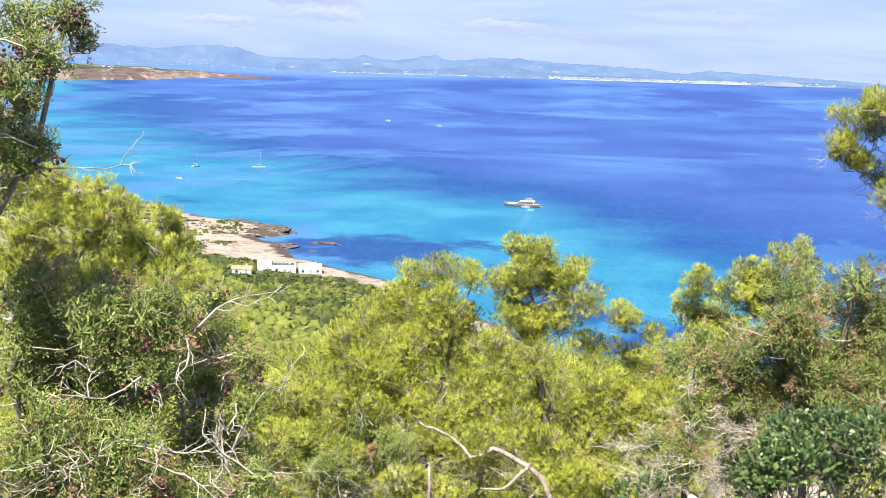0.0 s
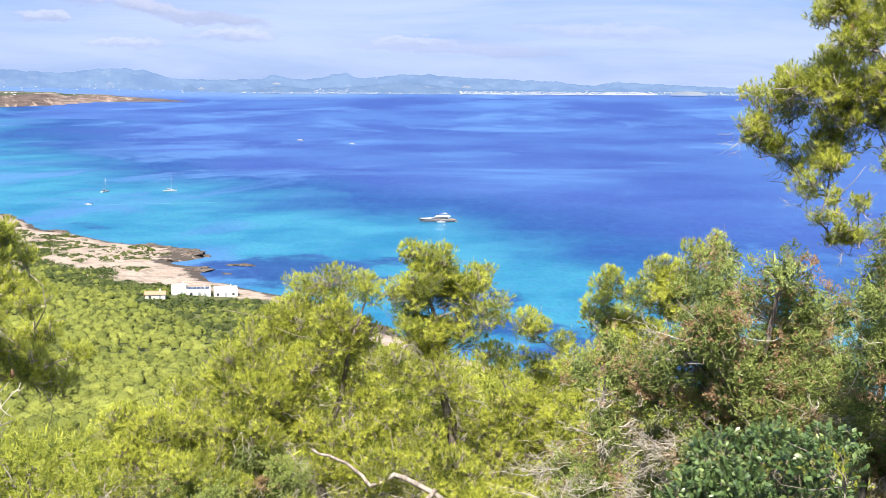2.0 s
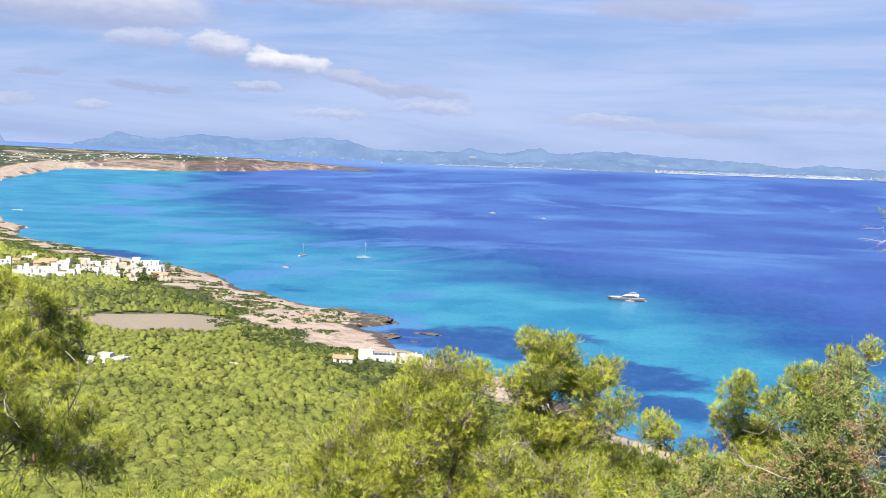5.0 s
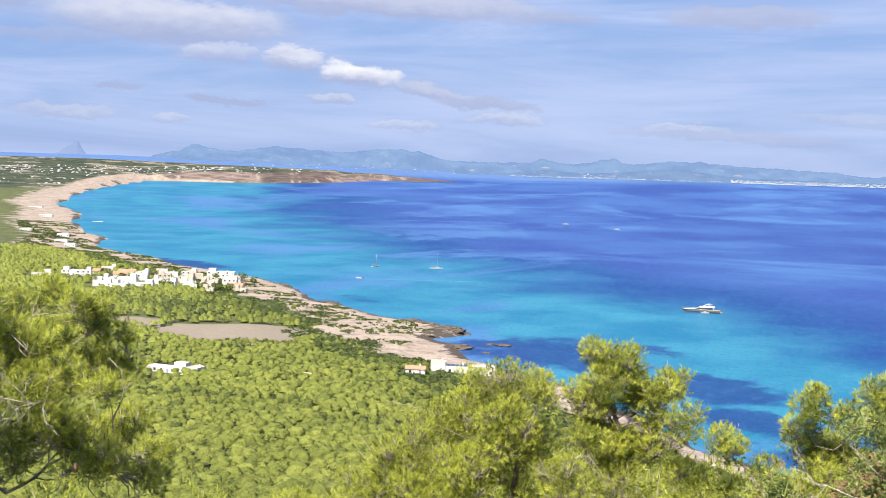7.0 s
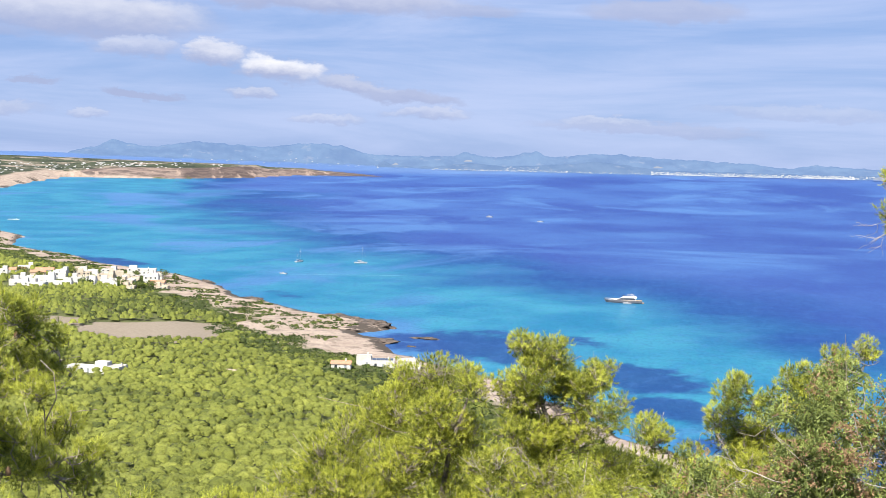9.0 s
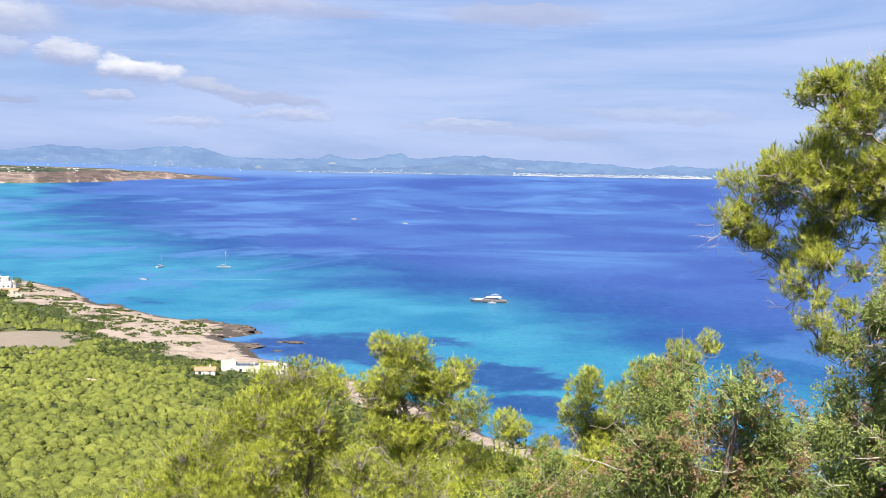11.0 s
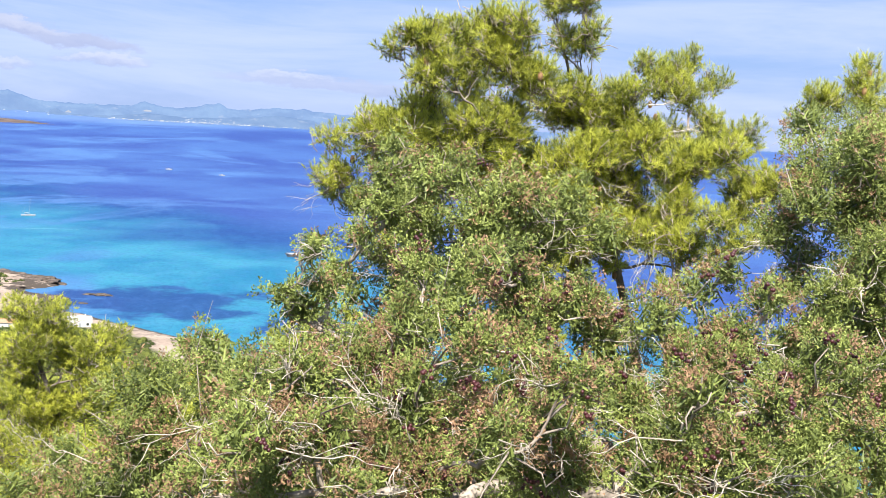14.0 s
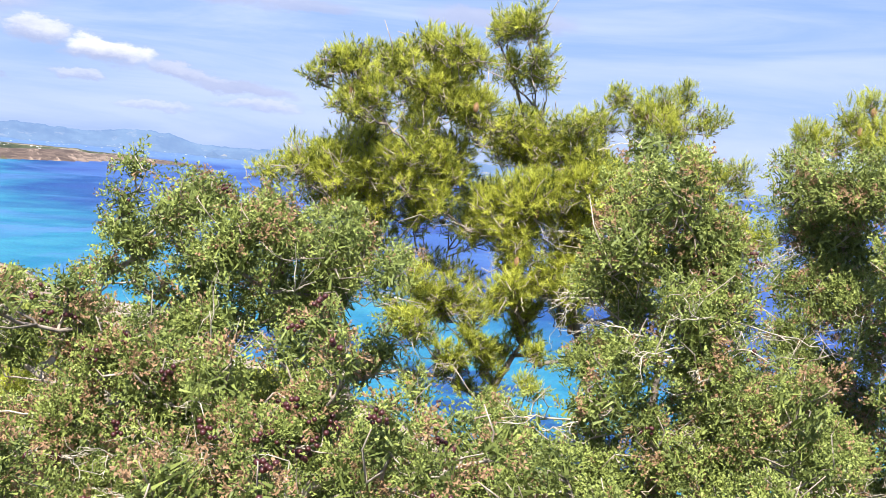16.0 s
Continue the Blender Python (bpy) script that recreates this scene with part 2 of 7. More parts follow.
def ground_material():
    """Sheet of land: scrub and soil, bare sandstone along the shore, dark wet rock at the water, ploughed field, ochre cliff."""
    n = Nodes("coastal_ground")
    g1, g2 = n.noise(0.05, 6, 0.6), n.noise(0.6, 6, 0.65)
    near = n.noise(4.0, 6, 0.6)
    scrub = n.mix(n.ramp(g1, 0.4, 0.6), (0.050, 0.064, 0.020), (0.080, 0.094, 0.030))
    scrub = n.mix(n.ramp(near, 0.45, 0.75), scrub, (0.154, 0.126, 0.077))
    sand = n.mix(n.ramp(g1, 0.35, 0.65), (0.262, 0.203, 0.160), (0.345, 0.280, 0.225))
    sand = n.mix(n.ramp(g2, 0.45, 0.70, 0.0, 0.8), sand, (0.19, 0.147, 0.115))
    g3 = n.noise(0.13, 7, 0.68)
    sand = n.mix(n.ramp(g3, 0.50, 0.62, 0.0, 0.6), sand, (0.135, 0.105, 0.084))
    c = n.mix(n.ramp(n.math("ADD", n.attr("bare"), n.math("MULTIPLY", n.math("SUBTRACT", g1, 0.5), 0.9)), 0.4, 0.6), scrub, sand)
    c = n.mix(n.ramp(n.math("ADD", n.attr("wet"), n.math("MULTIPLY", n.math("SUBTRACT", g3, 0.5), 1.8)), 0.45, 0.62), c, (0.062, 0.050, 0.040))
    plough = n.mix(n.ramp(g2, 0.3, 0.7), (0.175, 0.1435, 0.1085), (0.224, 0.1855, 0.14))
    c = n.mix(n.ramp(n.attr("field"), 0.4, 0.6), c, plough)
    woods = n.mix(n.ramp(n.noise(0.022, 8, 0.75), 0.40, 0.58), (0.018, 0.026, 0.017), (0.055, 0.064, 0.034))
    woods = n.mix(n.ramp(n.noise(0.009, 6, 0.7, seed=2.0), 0.52, 0.60), woods, (0.22, 0.18, 0.14))
    c = n.mix(n.ramp(n.attr("remote"), 0.3, 0.7), c, woods)
    lay = n.noise(0.02, 6, 0.7, (1, 1, 9))
    cliff = n.mix(n.ramp(lay, 0.40, 0.60), (0.080, 0.062, 0.056), (0.185, 0.140, 0.118))
    # cliff coloured darker over some ranges of bearing
    cliff = n.mix(n.ramp(n.attr("dark_cliff"), 0.3, 0.7, 0.0, 0.55), cliff, (0.048, 0.036, 0.036))
    cliff = n.mix(n.ramp(n.noise(0.02, 7, 0.78, (1, 1, 0.4)), 0.55, 0.64), cliff, (0.25, 0.19, 0.155))
    c = n.mix(n.ramp(n.attr("cliff"), 0.3, 0.6), c, cliff)
    n.bump(n.noise(1.5, 7, 0.65), 0.6, 0.15)
    return n.base(c, 0.95, 0.15)


M_GROUND = ground_material()


def sea_material():
    """Clear water: white sand shines turquoise where it is shallow, weed beds and depth turn it deep blue; wind lanes
    and small waves are painted into the colour.
    """
    n = Nodes("sea_water")
    shoal = n.attr("shoal")

    def swirl(scale, stretch, seed, twist, detail=8):
        mp = n.put("ShaderNodeMapping", Vector=n.t.nodes.new("ShaderNodeTexCoord").outputs["Object"])
        mp.inputs["Scale"].default_value = stretch
        mp.inputs["Location"].default_value = (seed, seed * 1.7, 0)
        return n.put("ShaderNodeTexNoise", Vector=mp.outputs[0], Scale=scale, Detail=detail, Roughness=0.62, Distortion=twist).outputs[0]

    lanes = n.noise(0.0030, 7, 0.62, (1.0, 0.75, 1), seed=3.0)
    beds = n.noise(0.030, 6, 0.65, seed=11.0)
    fine = n.noise(0.014, 6, 0.65, (1.0, 0.8, 1), seed=5.0)
    slick = swirl(0.0026, (0.75, 0.62, 1), 21.0, 1.4)
    streak = swirl(0.011, (0.55, 0.42, 1), 7.0, 0.8)
    deep = n.mix(n.ramp(lanes, 0.38, 0.62), (0.021, 0.046, 0.188), (0.037, 0.086, 0.244))
    mid = n.mix(n.ramp(fine, 0.35, 0.65), (0.007, 0.036, 0.150), (0.010, 0.055, 0.168))
    turq = n.mix(n.ramp(fine, 0.35, 0.65), (0.010, 0.114, 0.202), (0.030, 0.172, 0.246))
    s = n.math("ADD", shoal, n.math("MULTIPLY", n.math("SUBTRACT", lanes, 0.5), 0.6))
    s = n.math("ADD", s, n.math("MULTIPLY", n.math("SUBTRACT", streak, 0.5), 0.35))
    c = n.mix(n.ramp(s, 0.20, 0.46), deep, mid)
    c = n.mix(n.ramp(s, 0.42, 0.74), c, turq)
    # sheen of wind slicks painted as long pale lanes, with thin fraying streaks
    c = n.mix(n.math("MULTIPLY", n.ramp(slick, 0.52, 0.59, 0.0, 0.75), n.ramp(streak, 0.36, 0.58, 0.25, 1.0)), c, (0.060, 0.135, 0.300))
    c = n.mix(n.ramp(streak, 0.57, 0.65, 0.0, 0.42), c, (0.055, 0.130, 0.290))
    weed = n.math("ADD", n.attr("weed"), n.math("MULTIPLY", n.math("SUBTRACT", beds, 0.5), 1.5))
    c = n.mix(n.math("MULTIPLY", n.ramp(weed, 0.42, 0.70), 0.85), c, (0.008, 0.030, 0.125))
    # light and shade of small waves painted in: pale ripples, darker chop
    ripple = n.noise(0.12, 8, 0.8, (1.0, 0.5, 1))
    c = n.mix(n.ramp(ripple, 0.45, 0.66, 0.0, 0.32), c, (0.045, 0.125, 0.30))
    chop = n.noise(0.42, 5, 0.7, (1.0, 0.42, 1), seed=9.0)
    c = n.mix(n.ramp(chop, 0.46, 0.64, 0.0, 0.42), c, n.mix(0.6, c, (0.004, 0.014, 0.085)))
    # haze over the far sea mixed in as a paler colour
    c = n.mix(n.ramp(n.attr("sea_haze"), 0.0, 1.0, 0.0, 0.8), c, (0.085, 0.150, 0.29))
    n.bump(n.noise(0.5, 6, 0.6, (0.6, 1.4, 1)), 0.25, 0.5)
    n.base(c, 0.45, 0.05)
    n.set(n.bsdf.inputs["IOR"], 1.33)
    return n.m


M_SEA = sea_material()


def haze_glow_material(name, near, far, scars=None):
    """Hills beyond the strait, with the blue light of sea air painted as glow."""
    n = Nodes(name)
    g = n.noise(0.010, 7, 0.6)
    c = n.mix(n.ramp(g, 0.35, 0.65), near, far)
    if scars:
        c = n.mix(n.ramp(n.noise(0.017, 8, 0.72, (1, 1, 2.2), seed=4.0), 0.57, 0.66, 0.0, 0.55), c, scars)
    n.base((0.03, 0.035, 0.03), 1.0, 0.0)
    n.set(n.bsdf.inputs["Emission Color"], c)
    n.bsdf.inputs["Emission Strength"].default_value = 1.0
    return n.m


M_HILL = haze_glow_material("far_hills", (0.060, 0.110, 0.236), (0.084, 0.142, 0.266), (0.165, 0.195, 0.280))
M_HILL_NEAR = haze_glow_material("far_foothills", (0.050, 0.096, 0.212), (0.070, 0.120, 0.235), (0.14, 0.175, 0.255))
# islets, town and scars glow too, their hazy lit colour put into emission
M_ISLET = haze_glow_material("far_islets", (0.108, 0.148, 0.275), (0.120, 0.160, 0.285))
M_TOWN = haze_glow_material("far_white_town", (0.32, 0.33, 0.35), (0.39, 0.39, 0.40))
M_SCAR = haze_glow_material("far_quarry_scar", (0.13, 0.155, 0.225), (0.19, 0.20, 0.25))

# ---- land, sea and distance ----
EYE = 101.6


def squeeze(d):
    """Far ground distances drawn in to fit 5 km; true up to 1.8 km."""
    d = np.asarray(d, float)
    return np.where(d < 1800, d, 1800 + 3100 * (1 - 1 / (1 + np.maximum(d - 1800, 0) / 3100)))


def settle(x, y, z):
    """A place of the true map set where the drawn-in map has it, in the same line of sight from the overlook."""
    d = np.hypot(x, y)
    k = squeeze(np.maximum(d, 0.01)) / np.maximum(d, 0.01)
    az = np.degrees(np.arctan2(x, y))
    lift = np.radians(0.33) * np.clip((-8 - az) / 20, 0, 1) * np.clip((d - 7000) / 6000, 0, 1)
    return x * k, y * k, EYE - (EYE - z) * k + squeeze(d) * lift


COAST = [(-1435, 6807), (-1560, 6790), (-1696, 6744), (-1894, 6468), (-1801, 5379), (-1913, 4793), (-2125, 4682), (-2330, 4577), (-1918, 3491), (-1571, 2724), (-1264, 2115),
         (-1043, 1824), (-931, 1601), (-775, 1373), (-714, 1311), (-651, 1168), (-579, 1112), (-544, 1091), (-477, 1013), (-415, 976),
         (-358, 931), (-303, 862), (-273, 803), (-244, 786), (-207, 746), (-186, 730), (-165, 730), (-135, 686), (-152, 658), (-125, 636), (-122, 603),
         (-101, 586), (-75, 556), (-49, 533), (-37, 506), (-15, 470), (10, 430), (40, 400), (90, 380), (160, 330), (260, 230), (400, 60), (700, -300)]
LAND = COAST + [(2500, -9000), (-14000, -9000), (-14000, 5000), (-9000, 9500), (-6000, 10600), (-4700, 10300), (-3230, 9000), (-2080, 7900)]


def coast_distance(x, y):
    """Metres to the shoreline, positive on land."""
    pts = np.array(LAND, float)
    best = np.full(x.shape, 1e12)
    inside = np.zeros(x.shape, bool)
    for (ax, ay), (bx, by) in zip(pts, np.roll(pts, -1, 0)):
        ux, uy = bx - ax, by - ay
        s = np.clip(((x - ax) * ux + (y - ay) * uy) / (ux * ux + uy * uy), 0, 1)
        best = np.minimum(best, (x - ax - s * ux) ** 2 + (y - ay - s * uy) ** 2)
        if ay != by:
            inside ^= ((ay > y) != (by > y)) & (x < (bx - ax) * (y - ay) / (by - ay) + ax)
    return np.where(inside, 1, -1) * np.sqrt(best)


def wobble(x, y, size, seed=0.0):
    """Smooth uneven waves between about -1 and 1."""
    k = 6.2832 / size
    return (np.sin(x * k + seed + 1.3 * np.sin(y * k * 0.7 + seed)) + np.sin(y * k * 1.13 - seed * 2 + 1.1 * np.sin(x * k * 0.83)) + np.sin((x + y) * k * 0.61 + seed * 3)) / 3


HILL_R = [0, 2, 4, 6, 8, 12, 22, 50, 100, 165, 250, 350, 480, 600, 1000, 3000]
HILL_Z = [100.05, 99.95, 99.75, 98.6, 97.3, 95.2, 91.0, 80.5, 63.5, 49, 32, 20, 9, 6.5, 6, 7]
FIELD = [(-300, 585), (-291, 616), (-273, 629), (-226, 642), (-206, 612), (-210, 558), (-262, 556)]
FIELD_WEST = [(-345, 628), (-329, 643), (-306, 635), (-299, 600), (-318, 590)]


def inside_plot(x, y, plot):
    inside = np.zeros(np.shape(x), bool)
    for (ax, ay), (bx, by) in zip(plot, plot[1:] + plot[:1]):
        inside ^= ((ay > y) != (by > y)) & (x < (bx - ax) * (y - ay) / ((by - ay) or 1e-9) + ax)
    return inside


def land_height(x, y, shore=None):
    x, y = np.asarray(x, float), np.asarray(y, float)
    r = np.hypot(x, y)
    s = coast_distance(x + 4 * wobble(x, y, 37) * (r > 150), y + 4 * wobble(x, y, 29, 2) * (r > 150)) if shore is None else shore
    slope = np.interp(r, HILL_R, HILL_Z)
    back = np.clip(-y / 30, 0, 1) * (y < 0) * np.minimum(8, -y * 0.08)
    hill = slope + back + wobble(x, y, 60, 1) * np.clip((r - 15) / 80, 0, 1.2)
    low = 1.6 * (1 - np.exp(-np.maximum(s, 0) / 4)) + 0.04 * np.maximum(s, 0) + 0.5 * np.maximum(s - 90, 0) + 0.5 * wobble(x, y, 23) * np.clip(s / 8, 0, 1)
    z = np.minimum(hill, np.maximum(low, 0))
    far = np.clip((r - 3600) / 800, 0, 1)
    az = np.degrees(np.arctan2(x, y))
    top = np.interp(az, [-40, -27, -24.5, -20, -18, -17.6, -15.4, -15.0, -13.5, -12.2], [20, 24, 42, 47, 46, 33, 31, 20, 14, 5])
    top = top * (1 + 0.12 * wobble(x, y, 700, 4)) * np.clip(1 - (r - 7000) / 6000, 0.3, 1)
    bluff = top * np.clip(s / 40, 0, 1) ** 0.6
    z = z * (1 - far) + np.maximum(bluff, 0) * far
    return np.where(s > 0, z, np.maximum(-3.0, s * 0.25))


def fill_mesh(name, verts, tris=None, quads=None, attrs=None, smooth=False):
    me = bpy.data.meshes.new(name)
    verts = np.asarray(verts, np.float32)
    me.vertices.add(len(verts))
    me.vertices.foreach_set("co", verts.ravel())
    tris = np.zeros((0, 3), np.int32) if tris is None else np.asarray(tris, np.int32)
    quads = np.zeros((0, 4), np.int32) if quads is None else np.asarray(quads, np.int32)
    loops = np.concatenate([tris.ravel(), quads.ravel()])
    me.loops.add(len(loops))
    me.loops.foreach_set("vertex_index", loops)
    n = len(tris) + len(quads)
    me.polygons.add(n)
    starts = np.concatenate([np.arange(len(tris)) * 3, len(tris) * 3 + np.arange(len(quads)) * 4])
    me.polygons.foreach_set("loop_start", starts.astype(np.int32))
    if smooth:
        me.polygons.foreach_set("use_smooth", np.ones(n, bool))
    me.update(calc_edges=True)
    for key, val in (attrs or {}).items():
        a = me.attributes.new(key, "FLOAT", "POINT")
        a.data.foreach_set("value", np.asarray(val, np.float32).ravel())
    return me


def polar(az, r):
    A, R = np.meshgrid(np.radians(az), r, indexing="ij")
    x, y = R * np.sin(A), R * np.cos(A)
    na, nr = A.shape
    i = np.arange(na * nr).reshape(na, nr)
    quads = np.stack([i[:-1, :-1], i[1:, :-1], i[1:, 1:], i[:-1, 1:]], -1).reshape(-1, 4)[:, ::-1]
    return x.ravel(), y.ravel(), quads


def steps(a, b, k):
    return a * k ** np.arange(int(math.log(b / a) / math.log(k)) + 1)


def build_ground():
    az = np.concatenate([np.arange(-180, -42, 4.0), np.arange(-42, 28, 0.6), np.arange(34, 180.1, 4.0)])
    az[-1] = 180.0
    r = np.concatenate([[0.0], steps(0.5, 55, 1.06), steps(56, 1250, 1.013), steps(1260, 16500, 1.018)])
    x, y, quads = polar(az, r)
    s = coast_distance(x + 4 * wobble(x, y, 37) * (np.hypot(x, y) > 150), y + 4 * wobble(x, y, 29, 2) * (np.hypot(x, y) > 150))
    z = land_height(x, y, s)
    d = np.hypot(x, y)
    bearing = np.degrees(np.arctan2(x, y))
    bare = np.clip(1.25 - s / np.where(d < 1250, np.interp(x, [-180, -100], [64, 34]) + 14 * wobble(x, y, 210, 3) + 45 * np.exp(-((x + 190) / 75) ** 2 - ((y - 670) / 65) ** 2), 90 + d * 0.015), 0, 1)
    bare = np.where((d > 3600), bare * np.where(bearing < -23, 0.9, 0.35) + 0.12 * (wobble(x, y, 500) > 0.3), bare)
    wet = np.clip(1 - s / (15 + 8 * wobble(x, y, 90)), 0, 1) * (s > -5)
    wet = np.maximum(wet, 0.75 * np.exp(-((x + 150) / 22) ** 2 - ((y - 690) / 30) ** 2))
    field = (inside_plot(x, y, FIELD) | inside_plot(x, y, FIELD_WEST)).astype(float)
    cliff = np.where(d > 3600, np.clip(1.6 - np.abs(s - 45) / np.interp(bearing, [-22, -19], [60, 110]), 0, 1) * (bearing > -26), 0)
    dark_cliff = np.interp(bearing, [-21.8, -21.2, -18.2, -17.8, -15.6, -15.2], [0, 1, 1, 0, 0, 1])
    xs, ys, zs = settle(x, y, z)
    me = fill_mesh("ground", np.stack([xs, ys, zs], 1), quads=quads, attrs={"bare": bare, "wet": wet, "field": field, "cliff": cliff, "dark_cliff": dark_cliff, "remote": np.clip((d - 2900) / 900, 0, 1) * np.clip((s - 60) / 60, 0, 1)}, smooth=True)
    me.materials.append(M_GROUND)
    tagged(new("ground", me), "scrubby hillside running down to a pale sandstone shore", "ground", kind="structure")


def build_sea():
    az = np.concatenate([np.arange(-180, -46, 4.0), np.arange(-46, 46, 0.6), np.arange(46, 180.1, 4.0)])
    az[-1] = 180.0
    r = np.concatenate([steps(200, 1800, 1.02), steps(1830, 18200, 1.03), [18200]])
    x, y, quads = polar(az, r)
    s = -coast_distance(x, y)
    d = np.hypot(x, y)
    shoal = np.clip(1 - s / (1.85 * (150 + 0.15 * d)), 0, 1) * np.clip((7500 - d) / 3000, 0, 1)
    shoal = shoal * np.clip(1 - (np.degrees(np.arctan2(x, y)) + 22) / 6 * (d > 3600), 0, 1)

    def patch(cx, cy, wx, wy, turn=0.0):
        c, q = math.cos(radians(turn)), math.sin(radians(turn))
        u, v = (x - cx) * c + (y - cy) * q, -(x - cx) * q + (y - cy) * c
        return np.exp(-(u / wx) ** 2 - (v / wy) ** 2)

    weed = np.maximum.reduce([patch(-75, 635, 75, 60, -40), patch(10, 560, 55, 38, -50), patch(-480, 1035, 75, 30, -40), patch(30, 490, 40, 26, -50), patch(70, 430, 60, 40, -20),
                              0.6 * patch(-30, 660, 40, 40), 0.55 * patch(-250, 835, 45, 18, -50), 0.5 * patch(50, 640, 40, 9, -10)])
    xs, ys, zs = settle(x, y, np.zeros(len(x)))
    me = fill_mesh("sea", np.stack([xs, ys, zs], 1), quads=quads, attrs={"shoal": shoal, "weed": weed, "sea_haze": np.clip((d - 7200) / 3500, 0, 1) * np.clip((2 - np.degrees(np.arctan2(x, y))) / 10, 0.3, 1)}, smooth=True)
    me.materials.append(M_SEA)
    tagged(new("sea", me), "calm sea, turquoise over sand and deep blue offshore", "sea", kind="structure")


build_ground()
build_sea()


def far_ridge(name, profile, d, foot_el, mat, label, deep=260.0, rough=1.0, seed=0):
    """A range of hills across the strait: crest heights by bearing, with spurs running down to the shore."""
    az = np.arange(profile[0][0], profile[-1][0], 0.06)
    crest = np.interp(az, [p[0] for p in profile], [p[1] for p in profile])
    crest = crest + rough * 0.014 * (np.sin(az * 9 + seed) + np.sin(az * 21.3 + seed * 2) * 0.7)
    foot_el = foot_el + (np.interp(az, [-30, -27, -20, -12], [0.26, 0.23, 0.16, -0.05]) if name != "quarry_scar" else 0.0)
    rows = 9
    V = []
    for k in range(rows):
        u = k / (rows - 1)
        depth = d + deep * (u - 0.5) * (1 + 0.25 * np.sin(az * 4 + 5 * u + seed))
        rise = np.sin(min(u * 1.25, 1) * math.pi / 2) ** 1.3 * (1 - 0.6 * max(0, u - 0.8) / 0.2)
        gully = 1 - (1 - abs(2 * u - 1)) * 0.10 * (0.5 + 0.5 * np.sin(az * 3.7 + 2.2 * np.sin(az * 1.3) + seed + u * 3))
        el = foot_el + (crest - foot_el) * rise * gully if k < rows - 2 else foot_el + (crest - foot_el) * rise
        a = np.radians(az)
        V.append(np.stack([depth * np.sin(a), depth * np.cos(a), EYE + depth * np.tan(np.radians(el))], 1))
    n = len(az)
    i = np.arange(rows * n).reshape(rows, n)
    quads = np.stack([i[:-1, :-1], i[:-1, 1:], i[1:, 1:], i[1:, :-1]], -1).reshape(-1, 4)
    me = fill_mesh(name, np.concatenate(V), quads=quads, smooth=True)
    me.materials.append(mat)
    return tagged(new(name, me), label, "hills", kind="structure")


RIDGE_WEST = [(-26.9, -0.33), (-26.7, 0.02), (-26.0, 0.24), (-25.4, 0.36), (-24.7, 0.70), (-24.2, 0.6), (-23.6, 0.45), (-22.7, 0.40), (-20.7, 0.70), (-19.1, 0.58),
              (-17.4, 0.51), (-15.3, 0.76), (-13.9, 0.66), (-12.5, 0.28), (-11.1, 0.22), (-10.3, -0.05), (-9.6, -0.40)]
RIDGE_MID = [(-13.2, -0.42), (-11.9, 0.02), (-11.1, 0.22), (-9.2, 0.24), (-8.4, 0.28), (-7.8, 0.48), (-7.2, 0.30), (-6.4, 0.24), (-5.6, 0.36), (-5.2, 0.38), (-4.9, 0.57),
             (-4.6, 0.55), (-4.3, 0.58), (-3.9, 0.36), (-2.9, 0.37), (-1.7, 0.50), (-0.4, 0.53), (0.8, 0.42), (2.0, 0.37), (3.8, 0.28), (5.8, 0.20), (6.8, 0.08),
             (7.6, 0.02), (8.8, 0.20), (10.0, 0.12), (11.2, 0.06), (12.5, 0.02), (14.5, -0.09), (16.5, -0.22), (22.0, -0.30), (27.0, -0.34)]
FOOTHILLS = [(-12.4, -0.42), (-11.8, -0.05), (-11.3, -0.30), (-9.4, -0.28), (-7.6, -0.05), (-6.0, -0.20), (-4.4, -0.12), (-2.6, 0.02), (-1.6, 0.16), (-0.2, 0.02), (1.2, -0.16), (3.0, -0.22), (9.0, -0.26), (13.0, -0.25), (20.0, -0.34)]
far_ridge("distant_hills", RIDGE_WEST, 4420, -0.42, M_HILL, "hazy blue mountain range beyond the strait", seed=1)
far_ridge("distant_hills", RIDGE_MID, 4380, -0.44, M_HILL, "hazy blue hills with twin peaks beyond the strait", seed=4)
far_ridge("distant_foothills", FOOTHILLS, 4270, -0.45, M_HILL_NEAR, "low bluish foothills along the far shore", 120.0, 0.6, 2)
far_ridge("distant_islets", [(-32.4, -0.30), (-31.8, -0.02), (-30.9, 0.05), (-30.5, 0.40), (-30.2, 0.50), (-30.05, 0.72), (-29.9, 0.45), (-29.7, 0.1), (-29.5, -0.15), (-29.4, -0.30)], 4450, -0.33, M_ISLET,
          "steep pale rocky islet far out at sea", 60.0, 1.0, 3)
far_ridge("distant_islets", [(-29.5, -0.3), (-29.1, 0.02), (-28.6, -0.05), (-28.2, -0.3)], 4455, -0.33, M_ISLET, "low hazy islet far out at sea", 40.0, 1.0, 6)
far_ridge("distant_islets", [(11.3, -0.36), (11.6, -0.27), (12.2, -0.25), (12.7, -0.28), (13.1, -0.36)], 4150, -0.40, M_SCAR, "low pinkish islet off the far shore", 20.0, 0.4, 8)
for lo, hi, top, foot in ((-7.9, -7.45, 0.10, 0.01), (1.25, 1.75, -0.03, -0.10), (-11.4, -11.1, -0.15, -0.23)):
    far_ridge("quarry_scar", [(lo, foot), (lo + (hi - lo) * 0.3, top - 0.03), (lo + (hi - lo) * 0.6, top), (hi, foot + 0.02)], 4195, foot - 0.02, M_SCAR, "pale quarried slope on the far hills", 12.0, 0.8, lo)

